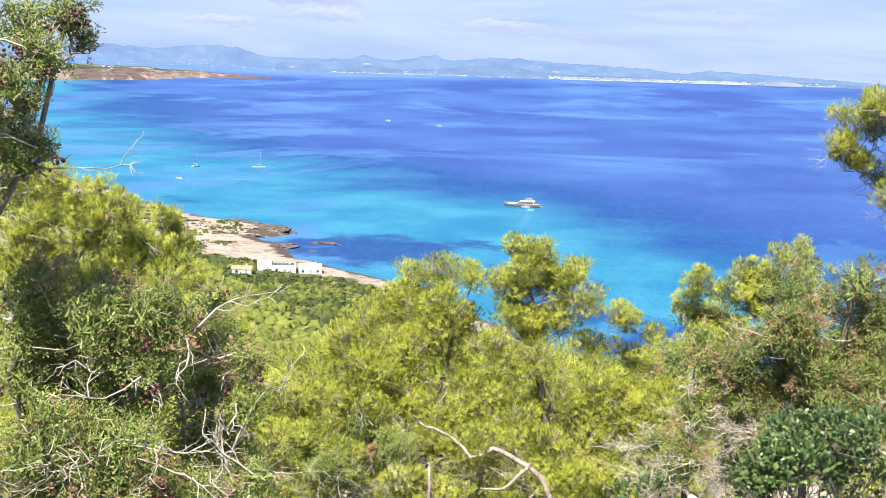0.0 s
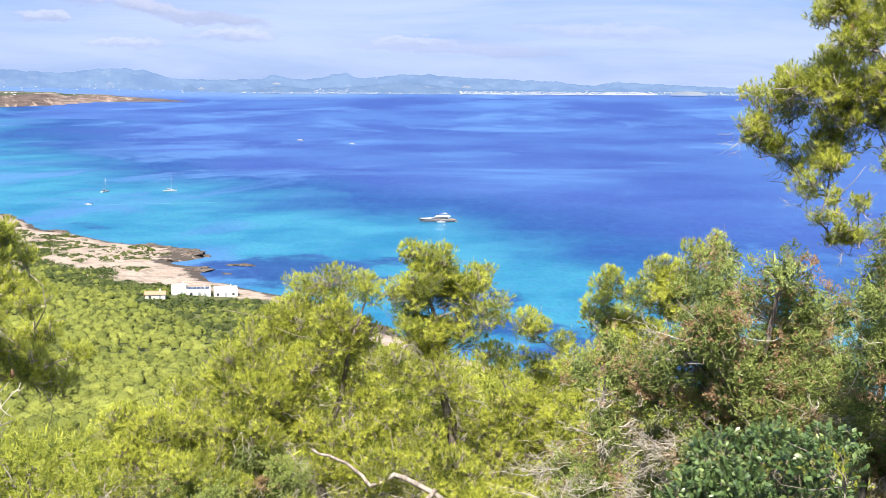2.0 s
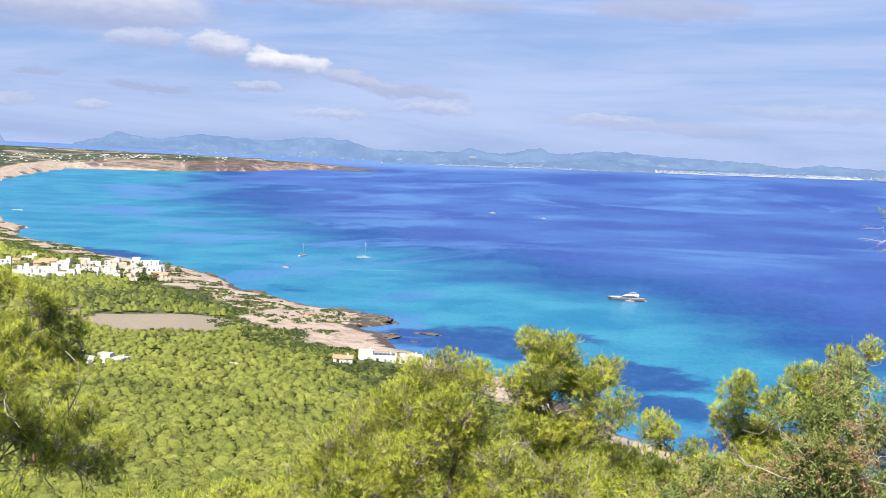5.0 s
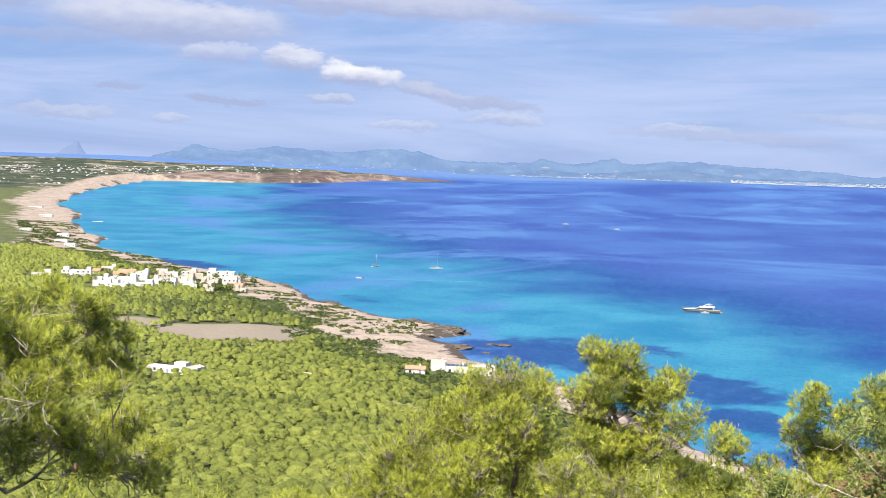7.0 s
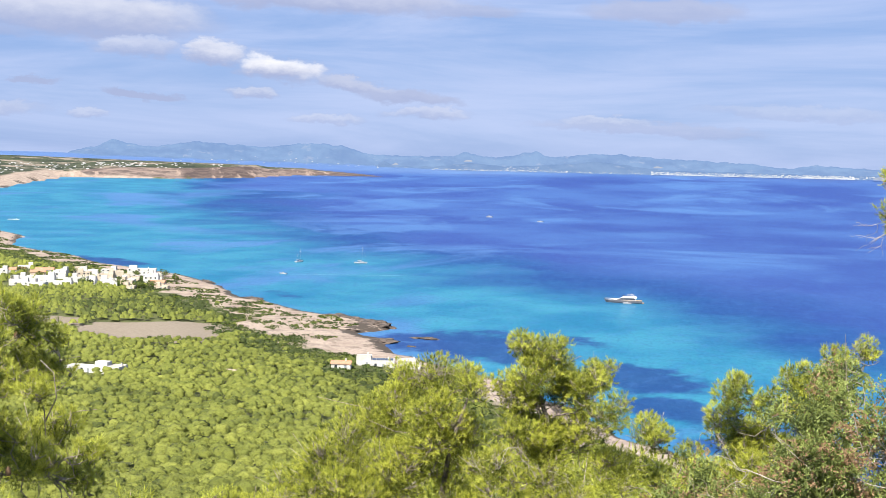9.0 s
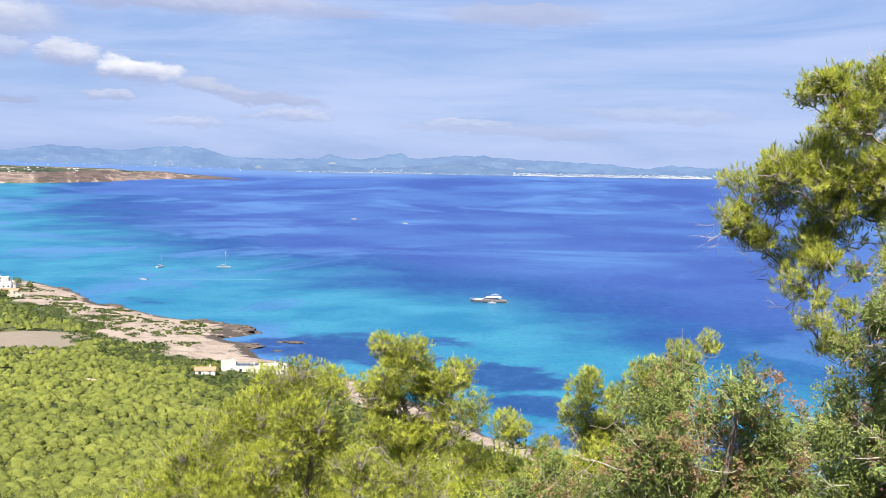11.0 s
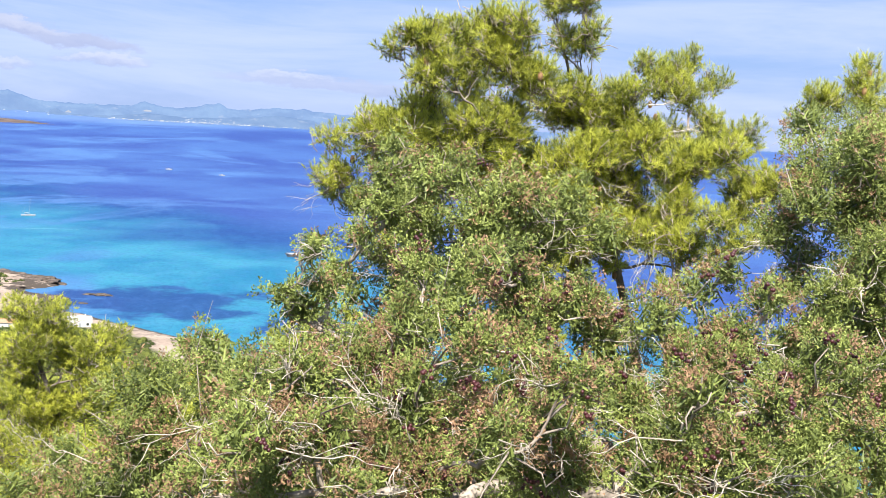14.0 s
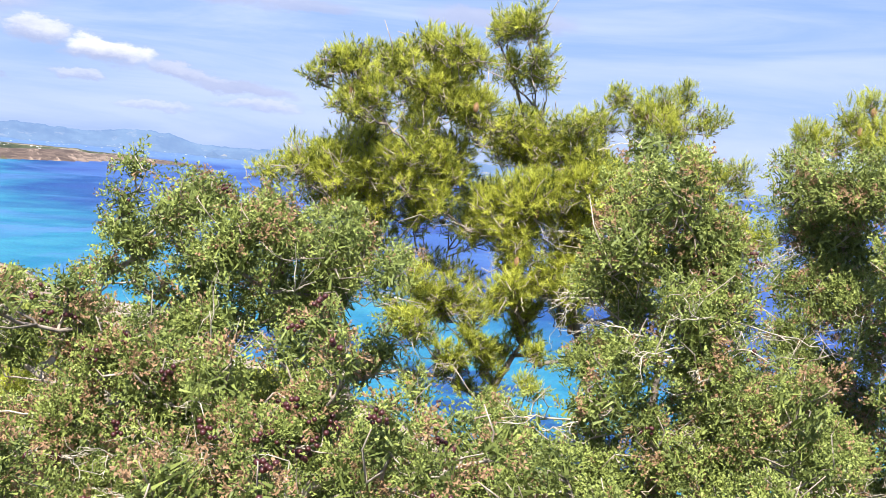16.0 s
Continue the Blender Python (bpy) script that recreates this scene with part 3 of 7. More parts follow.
# ---- plants ----
def part(name, me, material, parent, label="", kind=""):
    if isinstance(me, bmesh.types.BMesh):
        bm, me = me, bpy.data.meshes.new(name)
        bm.to_mesh(me)
        bm.free()
    if material:
        me.materials.clear()
        me.materials.append(material)
    ob = new(name, me)
    ob.parent = parent
    return tagged(ob, label, kind=kind)


def thing(name, x, y, z, label, category, group=""):
    ob = new(name)
    ob.location = (x, y, z)
    ob.empty_display_size = 0.2
    return tagged(ob, label, category, group)


class Shape:
    """Gathers triangles with a tone (and dryness) for each, to become one mesh."""

    def __init__(self):
        self.v, self.f, self.t, self.d, self.n = [], [], [], [], 0

    def add(self, v, f, tone=0.5, dry=0.0):
        v = np.asarray(v, np.float32).reshape(-1, 3)
        self.v.append(v)
        self.f.append(np.asarray(f, np.int64) + self.n)
        self.t.append(np.broadcast_to(np.asarray(tone, np.float32), (len(v),)))
        self.d.append(np.broadcast_to(np.asarray(dry, np.float32), (len(v),)))
        self.n += len(v)

    def mesh(self, name, origin=(0, 0, 0), smooth=False):
        return fill_mesh(name, np.concatenate(self.v) - np.asarray(origin, np.float32), np.concatenate(self.f), attrs={"tone": np.concatenate(self.t), "dry": np.concatenate(self.d)}, smooth=smooth)


def unit(v):
    return v / np.maximum(np.linalg.norm(v, axis=-1, keepdims=True), 1e-9)


def frames_for(d, rng):
    """A right-handed set of axes for each direction, turned at random about it."""
    d = unit(d)
    h = np.where(np.abs(d[:, 2:3]) < 0.9, [[0.0, 0.0, 1.0]], [[1.0, 0.0, 0.0]])
    a = unit(np.cross(d, h))
    b = np.cross(d, a)
    w = rng.uniform(0, 6.2832, (len(d), 1))
    return np.stack([a * np.cos(w) + b * np.sin(w), -a * np.sin(w) + b * np.cos(w), d], 2)


def scatter(shape, template, faces, pos, way, size, tone, dry, rng, fresh=0.0):
    """Sets a copy of a small template at each place, pointing its z along way."""
    R = frames_for(way, rng)
    v = np.einsum("nij,kj->nki", R, template) * size[:, None, None] + pos[:, None, :]
    k = len(template)
    f = faces[None] + (np.arange(len(pos)) * k)[:, None, None]
    tip = np.zeros(k)
    tip[2::3] = fresh  # young growth at the tips is paler
    shape.add(v.reshape(-1, 3), f.reshape(-1, 3), (tone[:, None] + (tip - fresh * 0.4)[None]).reshape(-1), np.repeat(dry, k))


def needle_tuft(rng, count, length, width, stem):
    """A pine shoot: a brush of fine needles round a stem, spread wide at its foot and closing towards the tip."""
    v, f = [], []
    for i in range(count):
        u = (i + 0.5) / count
        a = i * 2.39996 + rng.uniform(-0.4, 0.4)
        lean = max(0.08, 1.75 - 1.35 * u + rng.uniform(-0.3, 0.3))
        d = np.array([math.cos(a) * math.sin(lean), math.sin(a) * math.sin(lean), math.cos(lean)])
        side = np.array([-math.sin(a), math.cos(a), 0]) * width * 0.5
        p = np.array([0, 0, stem * u])
        ln = length * rng.uniform(0.75, 1.1)
        k = len(v)
        v += [p - side, p + side, p + d * ln + np.array([0, 0, 0.10 * ln])]
        f.append((k, k + 1, k + 2))
    return np.array(v), np.array(f)


def juniper_spray(rng, twigs, length, width):
    """A juniper branchlet: a bent cord with side cords, each carrying blunt knobbly twigs, in a compact plume."""
    v, f = [], []

    def cord(p, d, ln, w):
        h = unit(np.cross(d, rng.normal(size=3))) * w * 0.5
        k = len(v)
        v.extend([p + d * ln - h, p + d * ln + h, p])
        f.append((k, k + 1, k + 2))

    bend = rng.normal(0, 0.2, 2)
    for i in range(twigs):
        s = (i + 0.4) / twigs
        p = np.array([bend[0] * s * s, bend[1] * s * s, s * 0.8]) * length
        a = i * 2.4 + rng.uniform(-0.6, 0.6)
        lean = rng.uniform(0.45, 1.1)
        d = np.array([math.cos(a) * math.sin(lean), math.sin(a) * math.sin(lean), math.cos(lean)])
        ln = length * rng.uniform(0.32, 0.48) * (1.1 - 0.5 * s)
        cord(p, d, ln, width)
        for q in (0.35, 0.7):
            cord(p + d * ln * q, unit(d + rng.normal(0, 0.7, 3)), ln * rng.uniform(0.4, 0.6), width)
    return np.array(v), np.array(f)


def tube(shape, pts, radii, sides=5, tone=0.5):
    pts = np.asarray(pts, float)
    n = len(pts)
    way = unit(np.gradient(pts, axis=0))
    ref = np.array([0.31, 0.17, 0.93]) if abs(way[0] @ np.array([0.31, 0.17, 0.93])) < 0.95 else np.array([1.0, 0, 0])
    a = unit(np.cross(way, ref))
    b = np.cross(way, a)
    w = np.arange(sides) * 6.2832 / sides
    v = pts[:, None] + (a[:, None] * np.cos(w)[None, :, None] + b[:, None] * np.sin(w)[None, :, None]) * np.asarray(radii, float)[:, None, None]
    i = np.arange(n * sides).reshape(n, sides)
    j = np.roll(i, -1, 1)
    f = np.concatenate([np.stack([i[:-1], j[:-1], j[1:]], -1).reshape(-1, 3), np.stack([i[:-1], j[1:], i[1:]], -1).reshape(-1, 3)])
    cap = np.array([[(n - 1) * sides, (n - 1) * sides + k, (n - 1) * sides + k + 1] for k in range(1, sides - 1)])
    shape.add(v.reshape(-1, 3), np.concatenate([f, cap]) if len(cap) else f, tone)


def crooked(a, b, rng, n=7, bend=0.12, sag=0.0):
    """A bent way from a to b."""
    a, b = np.asarray(a, float), np.asarray(b, float)
    s = np.linspace(0, 1, n)[:, None]
    ln = np.linalg.norm(b - a)
    off = rng.normal(0, bend * ln, (2, 3))
    p = a + (b - a) * s + off[0] * np.sin(s * math.pi) + off[1] * np.sin(s * 2 * math.pi) * 0.5
    p[:, 2] -= sag * ln * np.sin(s[:, 0] * math.pi)
    p[1:-1] += rng.normal(0, 0.012 * ln, (n - 2, 3))
    return p


def cloud_of_tufts(blobs, per, rng, low=0.5, flat=0.85, gaps=0.25, up=0.45):
    """Places and directions of tufts on the outer part of each clump of a crown, thinner below and with gaps."""
    P, D, C = [], [], []
    for x, y, z, r in blobs:
        n = max(5, int(per * r * r))
        u = unit(rng.normal(size=(n, 3)))
        u[:, 2] = np.where((u[:, 2] < -0.25) & (rng.random(n) < 0.7), -u[:, 2], u[:, 2])
        ph = rng.uniform(0, 6.28, 3)
        keep = np.sin(u[:, 0] * 4 + ph[0]) + np.sin(u[:, 1] * 4.6 + ph[1]) + np.sin(u[:, 2] * 5 + ph[2]) > -3 + 6 * gaps * 0.75
        u = u[keep]
        rad = r * (low + (1.10 - low) * rng.random(len(u)) ** 0.7)
        p = u * rad[:, None]
        p[:, 2] *= flat
        P.append(p + (x, y, z))
        D.append(unit(u * 0.75 + [0, 0, up] + rng.normal(0, 0.3, u.shape)))
        C.append(np.broadcast_to([x, y, z - 0.35 * r], p.shape))
    return np.concatenate(P), np.concatenate(D), np.concatenate(C)


def plume_clumps(blobs, per, rng, clumps=8):
    """Crowns: each clump of the crown is a handful of small tight plumes with gaps; some plumes have died."""
    P, D, I, deep = [], [], [], []
    k = 0
    for x, y, z, r in blobs:
        n = max(5, int(per * r * r / clumps))
        for _ in range(clumps):
            u = unit(rng.normal(size=3))
            u[2] = abs(u[2]) if rng.random() < 0.5 else u[2]
            far = rng.uniform(0.30, 0.72)
            c = np.array([x, y, z]) + u * r * far
            deep.append(far + 0.3 * u[2] < 0.52)
            w = unit(u * 0.8 + [0, 0, 0.55] + rng.normal(0, 0.2, 3))
            q = unit(rng.normal(size=(n, 3)) + w * 0.6)
            rad = r * rng.uniform(0.28, 0.46) * (0.35 + 0.65 * rng.random((n, 1)) ** 0.5)
            P.append(c + q * rad * [1, 1, 0.8])
            D.append(unit(q * 0.6 + w * 0.7 + rng.normal(0, 0.25, (n, 3))))
            I.append(np.full(n, k))
            k += 1
    return np.concatenate(P), np.concatenate(D), np.concatenate(I), k, np.array(deep)


def shoot_tips(blobs, per, rng, lobes=7, up=0.55):
    """Ends of a pine's shoots: each clump is a few rounded cushions, leafy on the outside and open beneath."""
    P, D, I, C = [], [], [], []
    k = 0
    for x, y, z, r in blobs:
        n = max(6, int(per * r * r / lobes))
        for _ in range(lobes):
            u = unit(rng.normal(size=3) + [0, 0, 0.25])
            c = np.array([x, y, z]) + u * r * rng.uniform(0.35, 0.62) * [1, 1, 0.85]
            q = unit(rng.normal(size=(n, 3)) + u * 0.5 + [0, 0, 0.35])
            lobe = r * rng.uniform(0.30, 0.46)
            P.append(c + q * lobe * (0.45 + 0.55 * rng.random((n, 1)) ** 0.4) * [1, 1, 0.8])
            D.append(unit(q * 0.65 + [0, 0, up] + rng.normal(0, 0.28, (n, 3))))
            C.append(np.broadcast_to(c - [0, 0, 0.4 * lobe], (n, 3)))
            I.append(np.full(n, k))
            k += 1
    return np.concatenate(P), np.concatenate(D), np.concatenate(I), k, np.concatenate(C)


def skirt(x, y, z0, z1, wide, n, r, seed):
    """Clumps of a low bushy crown round (x, y), between two heights."""
    rng = np.random.default_rng(seed)
    return [(x + rng.uniform(-wide, wide), y + rng.uniform(-0.45, 0.45), z0 + (z1 - z0) * (i + 0.5) / n, r * rng.uniform(0.8, 1.15)) for i in range(n)]


def filled(blobs, more, seed, grow=1.0):
    """The clumps of a crown with smaller ones set between neighbours, so that the crown closes."""
    rng = np.random.default_rng(seed + 500)
    b = np.asarray(blobs, float).copy()
    b[:, 3] *= grow
    out = []
    for _ in range(int(more * len(b))):
        i = rng.integers(len(b))
        d = np.linalg.norm(b[:, :3] - b[i, :3], axis=1)
        j = np.argsort(d)[rng.integers(1, min(6, len(b)))]
        if d[j] > 3.2 * (b[i, 3] + b[j, 3]):
            continue
        w = rng.uniform(0.3, 0.7)
        c = b[i] * w + b[j] * (1 - w)
        c[:3] += rng.normal(0, 0.2, 3) * c[3]
        c[2] -= 0.15 * c[3]
        c[3] *= rng.uniform(0.75, 0.95)
        out.append(c)
    return np.concatenate([b, out]) if out else b


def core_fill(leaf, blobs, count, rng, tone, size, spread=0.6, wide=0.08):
    """The crowded inner shoots of each clump, as narrow bunches, so that a crown shuts out the light; a low tone paints
    shade into them.
    """
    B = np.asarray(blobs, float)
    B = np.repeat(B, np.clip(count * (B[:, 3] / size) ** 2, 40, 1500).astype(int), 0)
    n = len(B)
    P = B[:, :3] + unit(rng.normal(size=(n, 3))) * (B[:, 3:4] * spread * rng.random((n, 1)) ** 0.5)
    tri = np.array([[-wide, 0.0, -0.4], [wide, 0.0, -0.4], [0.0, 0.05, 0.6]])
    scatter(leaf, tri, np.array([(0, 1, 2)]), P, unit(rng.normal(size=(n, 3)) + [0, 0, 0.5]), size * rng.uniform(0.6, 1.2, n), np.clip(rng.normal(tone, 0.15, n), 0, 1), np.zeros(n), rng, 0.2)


def dead_spray(shape, root, way, size, rng, depth=3, width=0.006):
    """Bleached dead branch forking into crooked twigs."""
    tip = np.asarray(root) + unit(np.asarray(way, float)) * size
    n = 6 if depth > 1 else 4
    p = crooked(root, tip, rng, n, 0.10)
    tube(shape, p, np.linspace(width, width * 0.45, n), 3, rng.random())
    if depth > 0:
        for _ in range(rng.integers(3, 5)):
            k = rng.integers(1, n)
            d = unit(unit(np.asarray(way, float)) * 0.9 + rng.normal(0, 0.5, 3))
            dead_spray(shape, p[k], d, size * rng.uniform(0.35, 0.62), rng, depth - 1, width * 0.6)


def branching(trunk_pts, ends, rng, r0, lead=2):
    """Ways of the limbs: each clump hangs on the nearest wood that lies lower and nearer the trunk, so limbs fork as they grow."""
    ends = np.asarray(ends, float)
    nodes = [np.asarray(p) for p in trunk_pts[lead:]]
    owner = [-1] * len(nodes)
    foot = np.asarray(trunk_pts[lead])
    order = np.argsort(np.linalg.norm((ends - foot) * [1, 1, 0.7], axis=1))
    ways, load = {}, {}
    for i in order:
        e = ends[i]
        q = np.array(nodes)
        d = np.linalg.norm(q - e, axis=1) + 1.2 * np.maximum(0, q[:, 2] - e[2] + 0.04)
        k = int(np.argmin(d))
        pts = crooked(q[k], e, rng, 7, 0.07, 0.05)
        ways[i] = (pts, owner[k])
        load[i] = 1
        j = owner[k]
        while j >= 0:
            load[j] += 1
            j = ways[j][1]
        for p in pts[2:]:
            nodes.append(p)
            owner.append(i)
    return [(ways[i][0], r0 * math.sqrt(load[i])) for i in range(len(ends))]


def pine(label, base, blobs, per, needles, length, width, seed, trunk_r=0.07, dead=10, cones=0, lean=(0, 0), dead_size=0.5, dead_w=0.005, core=40, stem=0.7, up=0.55, bare=0.28):
    """An Aleppo pine from its clumps: trunk, limbs, grey twigs, needles and cones."""
    rng = np.random.default_rng(seed)
    blobs = np.asarray(blobs, float)
    low_first = blobs[np.argsort(blobs[:, 2])]
    bx, by = base
    bz = float(land_height(bx, by)) - 0.05
    root = thing("pine_tree", bx, by, bz, label, "tree")
    o = np.array([bx, by, bz])
    mid = blobs[:, :3].mean(0)
    top = blobs[np.argmax(blobs[:, 2]), :3]
    n = 9
    s = np.linspace(0, 1, n)[:, None]
    trunk_pts = (1 - s) ** 2 * o + 2 * s * (1 - s) * (mid * 0.6 + o * 0.4 + np.array([*lean, 0.3])) + s ** 2 * (top - [0, 0, 0.1])
    trunk_pts[1:-1] += rng.normal(0, 0.03, (n - 2, 3))
    sh = Shape()
    tube(sh, trunk_pts, np.linspace(trunk_r, trunk_r * 0.08, n), 8)
    part("trunk", sh.mesh("trunk", o, True), M_BARK, root)
    twigs = Shape()
    ways = branching(trunk_pts[:-1], blobs[:, :3] - np.stack([0 * blobs[:, 3], 0 * blobs[:, 3], 0.2 * blobs[:, 3]], 1), rng, trunk_r * 0.036)
    for (x, y, z, r), (pts, lr) in zip(blobs, ways):
        c = pts[-1]
        limb = Shape()
        tube(limb, pts, np.linspace(lr, max(lr * 0.35, 0.003), 7), 5)
        part("limb", limb.mesh("limb", o, True), M_BARK, root)
        for _ in range(int(4 + 10 * r)):
            e = c + rng.normal(0, 0.5, 3) * r
            q = pts[rng.integers(3, 7)]
            tube(twigs, crooked(q, e, rng, 4, 0.12), np.linspace(0.005, 0.002, 4), 3)
    P, D, I, bunches, C = shoot_tips(blobs, per, rng, up=up)
    m = len(P)
    # leafless grey shoots that carry the tufts
    pick = rng.random(m) < bare
    a, b = C[pick] + rng.normal(0, 0.015, (pick.sum(), 3)), P[pick]
    mid_way = (a + b) / 2 + rng.normal(0, 0.014, a.shape) - [0, 0, 0.008]
    for p, q, e in zip(a, mid_way, b):
        tube(twigs, np.stack([p, q, e]), [0.0036, 0.003, 0.002], 3)
    part("twig_work", twigs.mesh("twig_work", o), M_TWIG, root, "bare grey twigs", "stuff")
    leaf = Shape()
    kinds = [needle_tuft(rng, needles, length, width, length * stem) for _ in range(6)]
    which = rng.integers(0, 6, m)
    tone = np.clip(rng.normal(0.60, 0.2, bunches)[I] + rng.normal(0, 0.24, m), 0, 1)
    for k, (tv, tf) in enumerate(kinds):
        q = which == k
        if q.any():
            scatter(leaf, tv, tf, P[q], D[q], rng.uniform(0.65, 1.15, q.sum()), tone[q], np.zeros(q.sum()), rng, 0.28)
    # inner shoots toned darker than the tufts, as shade inside the crown
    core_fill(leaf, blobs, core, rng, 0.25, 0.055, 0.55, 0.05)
    part("needles", leaf.mesh("needles", o), M_PINE, root, "bright green needle tufts", "stuff")
    if dead:
        for _ in range(dead):
            ds = Shape()
            x, y, z, r = low_first[rng.integers(max(1, len(blobs) * 2 // 3))]
            dead_spray(ds, (x, y, z - 0.5 * r), rng.normal(0, 1, 3) * [1, 1, 0.35] + [0, -0.5, -0.35], dead_size * rng.uniform(0.5, 1.0), rng, 2, dead_w)
            part("dead_branch", ds.mesh("dead_branch", o), M_DEAD, root, "bleached dead twigs")
    for _ in range(cones):
        x, y, z, r = blobs[rng.integers(len(blobs))]
        u = unit(rng.normal(size=3) + [0, -0.8, 0])
        bm = bmesh.new()
        bmesh.ops.create_icosphere(bm, subdivisions=2, radius=0.014)
        for v in bm.verts:
            v.co = Vector((v.co.x * (1 + 0.18 * math.sin(v.co.z * 900)), v.co.y * (1 + 0.18 * math.sin(v.co.z * 900)), v.co.z * 1.9 - abs(v.co.x) * 0.2)) + Vector(np.array([x, y, z]) + u * r * 0.8 - o)
        part("cone", bm, M_CONE, root, "brown pine cone")
    return root


def juniper(label, base, blobs, per, twigs, length, width, seed, dead=20, berries=0, dry=0.15, trunk_r=0.05, dead_size=0.35, tone_shift=0.0, trunk_top=None, dead_w=0.0024):
    """A Phoenician juniper: trunk, limbs, plumes of scale leaves, dead wood and red-brown cones."""
    rng = np.random.default_rng(seed)
    blobs = np.asarray(blobs, float)
    low_first = blobs[np.argsort(blobs[:, 2])]
    bx, by = base
    bz = float(land_height(bx, by)) - 0.05
    root = thing("juniper_bush", bx, by, bz, label, "bush")
    o = np.array([bx, by, bz])
    top = blobs[np.argmax(blobs[:, 2]), :3] if trunk_top is None else np.array(trunk_top)
    n = 8
    tp = crooked(o, top, rng, n, 0.05)
    sh = Shape()
    tube(sh, tp, np.linspace(trunk_r, trunk_r * 0.2, n), 7)
    part("trunk", sh.mesh("trunk", o, True), M_BARK, root, "grey fibrous trunk")
    ways = branching(tp, blobs[:, :3] - np.stack([0 * blobs[:, 3], 0 * blobs[:, 3], 0.2 * blobs[:, 3]], 1), rng, 0.0032, 1)
    for (x, y, z, r), (pts, lr) in zip(blobs, ways):
        limbs = Shape()
        tube(limbs, pts, np.linspace(lr, max(lr * 0.6, 0.0022), 7), 5)
        for _ in range(5):
            e = np.array([x, y, z]) + rng.normal(0, 0.5, 3) * r
            tube(limbs, crooked(pts[rng.integers(3, 7)], e, rng, 4, 0.15), np.linspace(0.0035, 0.0013, 4), 3)
        part("limb", limbs.mesh("limb", o, True), M_TWIG, root)
    P, D, I, clumps, deep = plume_clumps(blobs, per, rng)
    m = len(P)
    kinds = [juniper_spray(rng, twigs, length, width) for _ in range(5)]
    which = rng.integers(0, 5, m)
    tone = np.clip(rng.normal(0.5 + tone_shift, 0.26, clumps)[I] + rng.normal(0, 0.16, m), 0, 1)
    died = rng.random(clumps) < dry * np.where(deep, 1.6, 0.45)
    dryness = (rng.random(m) < np.where(died[I], 0.85, dry * 0.25)).astype(float)
    leaf = Shape()
    for k, (tv, tf) in enumerate(kinds):
        q = which == k
        if q.any():
            scatter(leaf, tv, tf, P[q], D[q], rng.uniform(0.7, 1.25, q.sum()), tone[q], dryness[q], rng, -0.2)
    # low tone: shade between the plumes coloured into the inner ones
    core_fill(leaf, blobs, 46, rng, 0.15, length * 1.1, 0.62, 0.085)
    part("foliage", leaf.mesh("foliage", o), M_JUNIPER, root, "scaly green plumes with dry brown ones", "stuff")
    if dead:
        for _ in range(dead):
            ds = Shape()
            x, y, z, r = low_first[rng.integers(max(1, len(blobs) * 4 // 5))]
            u = unit(rng.normal(size=3) * [1, 0.6, 0.5] + [0, -0.9, -0.05])
            dead_spray(ds, np.array([x, y, z]) + u * r * 0.55, unit(u * [1, 1, 0.3] + rng.normal(0, 0.8, 3) * [1, 1, 0.25]), dead_size * rng.uniform(0.4, 1.0), rng, 3 if dead_size > 0.255 else 2, dead_w)
            part("dead_branch", ds.mesh("dead_branch", o), M_DEAD, root, "bleached dead branch")
    if berries:
        bm = bmesh.new()
        bmesh.ops.create_icosphere(bm, subdivisions=1, radius=0.0052)
        bv = np.array([v.co[:] for v in bm.verts])
        bf = np.array([[v.index for v in f.verts] for f in bm.faces])
        bm.free()
        for _ in range(berries):
            bs = Shape()
            x, y, z, r = blobs[rng.integers(len(blobs))]
            u = unit(rng.normal(size=3) * [1, 0.7, 0.8] + [0, -0.8, 0.2])
            c = np.array([x, y, z]) + u * r * 0.9
            q = c + rng.normal(0, 0.0085, (rng.integers(3, 10), 3))
            scatter(bs, bv, bf, q, np.tile([0, 0, 1.0], (len(q), 1)), rng.uniform(0.8, 1.15, len(q)), np.full(len(q), 0.5), np.zeros(len(q)), rng)
            part("fruiting_sprig", bs.mesh("fruiting_sprig", o, True), M_BERRY, root, "dark red berry-like cones")
    return root

# clumps of the plants near the overlook: place and radius
PINE_LEFT_CROWN = [(-0.90, 12.05, 99.48, 0.35), (-1.31, 12.43, 99.28, 0.32), (-0.60, 11.70, 99.54, 0.24), (-1.62, 12.34, 99.02, 0.36), (-1.05, 11.76, 99.13, 0.41), (-1.79, 11.72, 98.79, 0.34),
    (-2.12, 12.02, 98.48, 0.32), (-1.35, 11.73, 98.68, 0.41), (-0.81, 11.95, 98.78, 0.38), (-1.66, 11.25, 98.48, 0.37), (-2.30, 11.82, 98.16, 0.32), (-1.16, 11.77, 98.23, 0.38),
    (-2.14, 10.89, 97.94, 0.30), (-1.70, 11.11, 98.33, 0.33), (-0.99, 11.46, 97.82, 0.34), (-1.27, 10.69, 97.45, 0.33), (-2.14, 10.97, 97.36, 0.37), (-0.72, 11.23, 97.34, 0.34)]
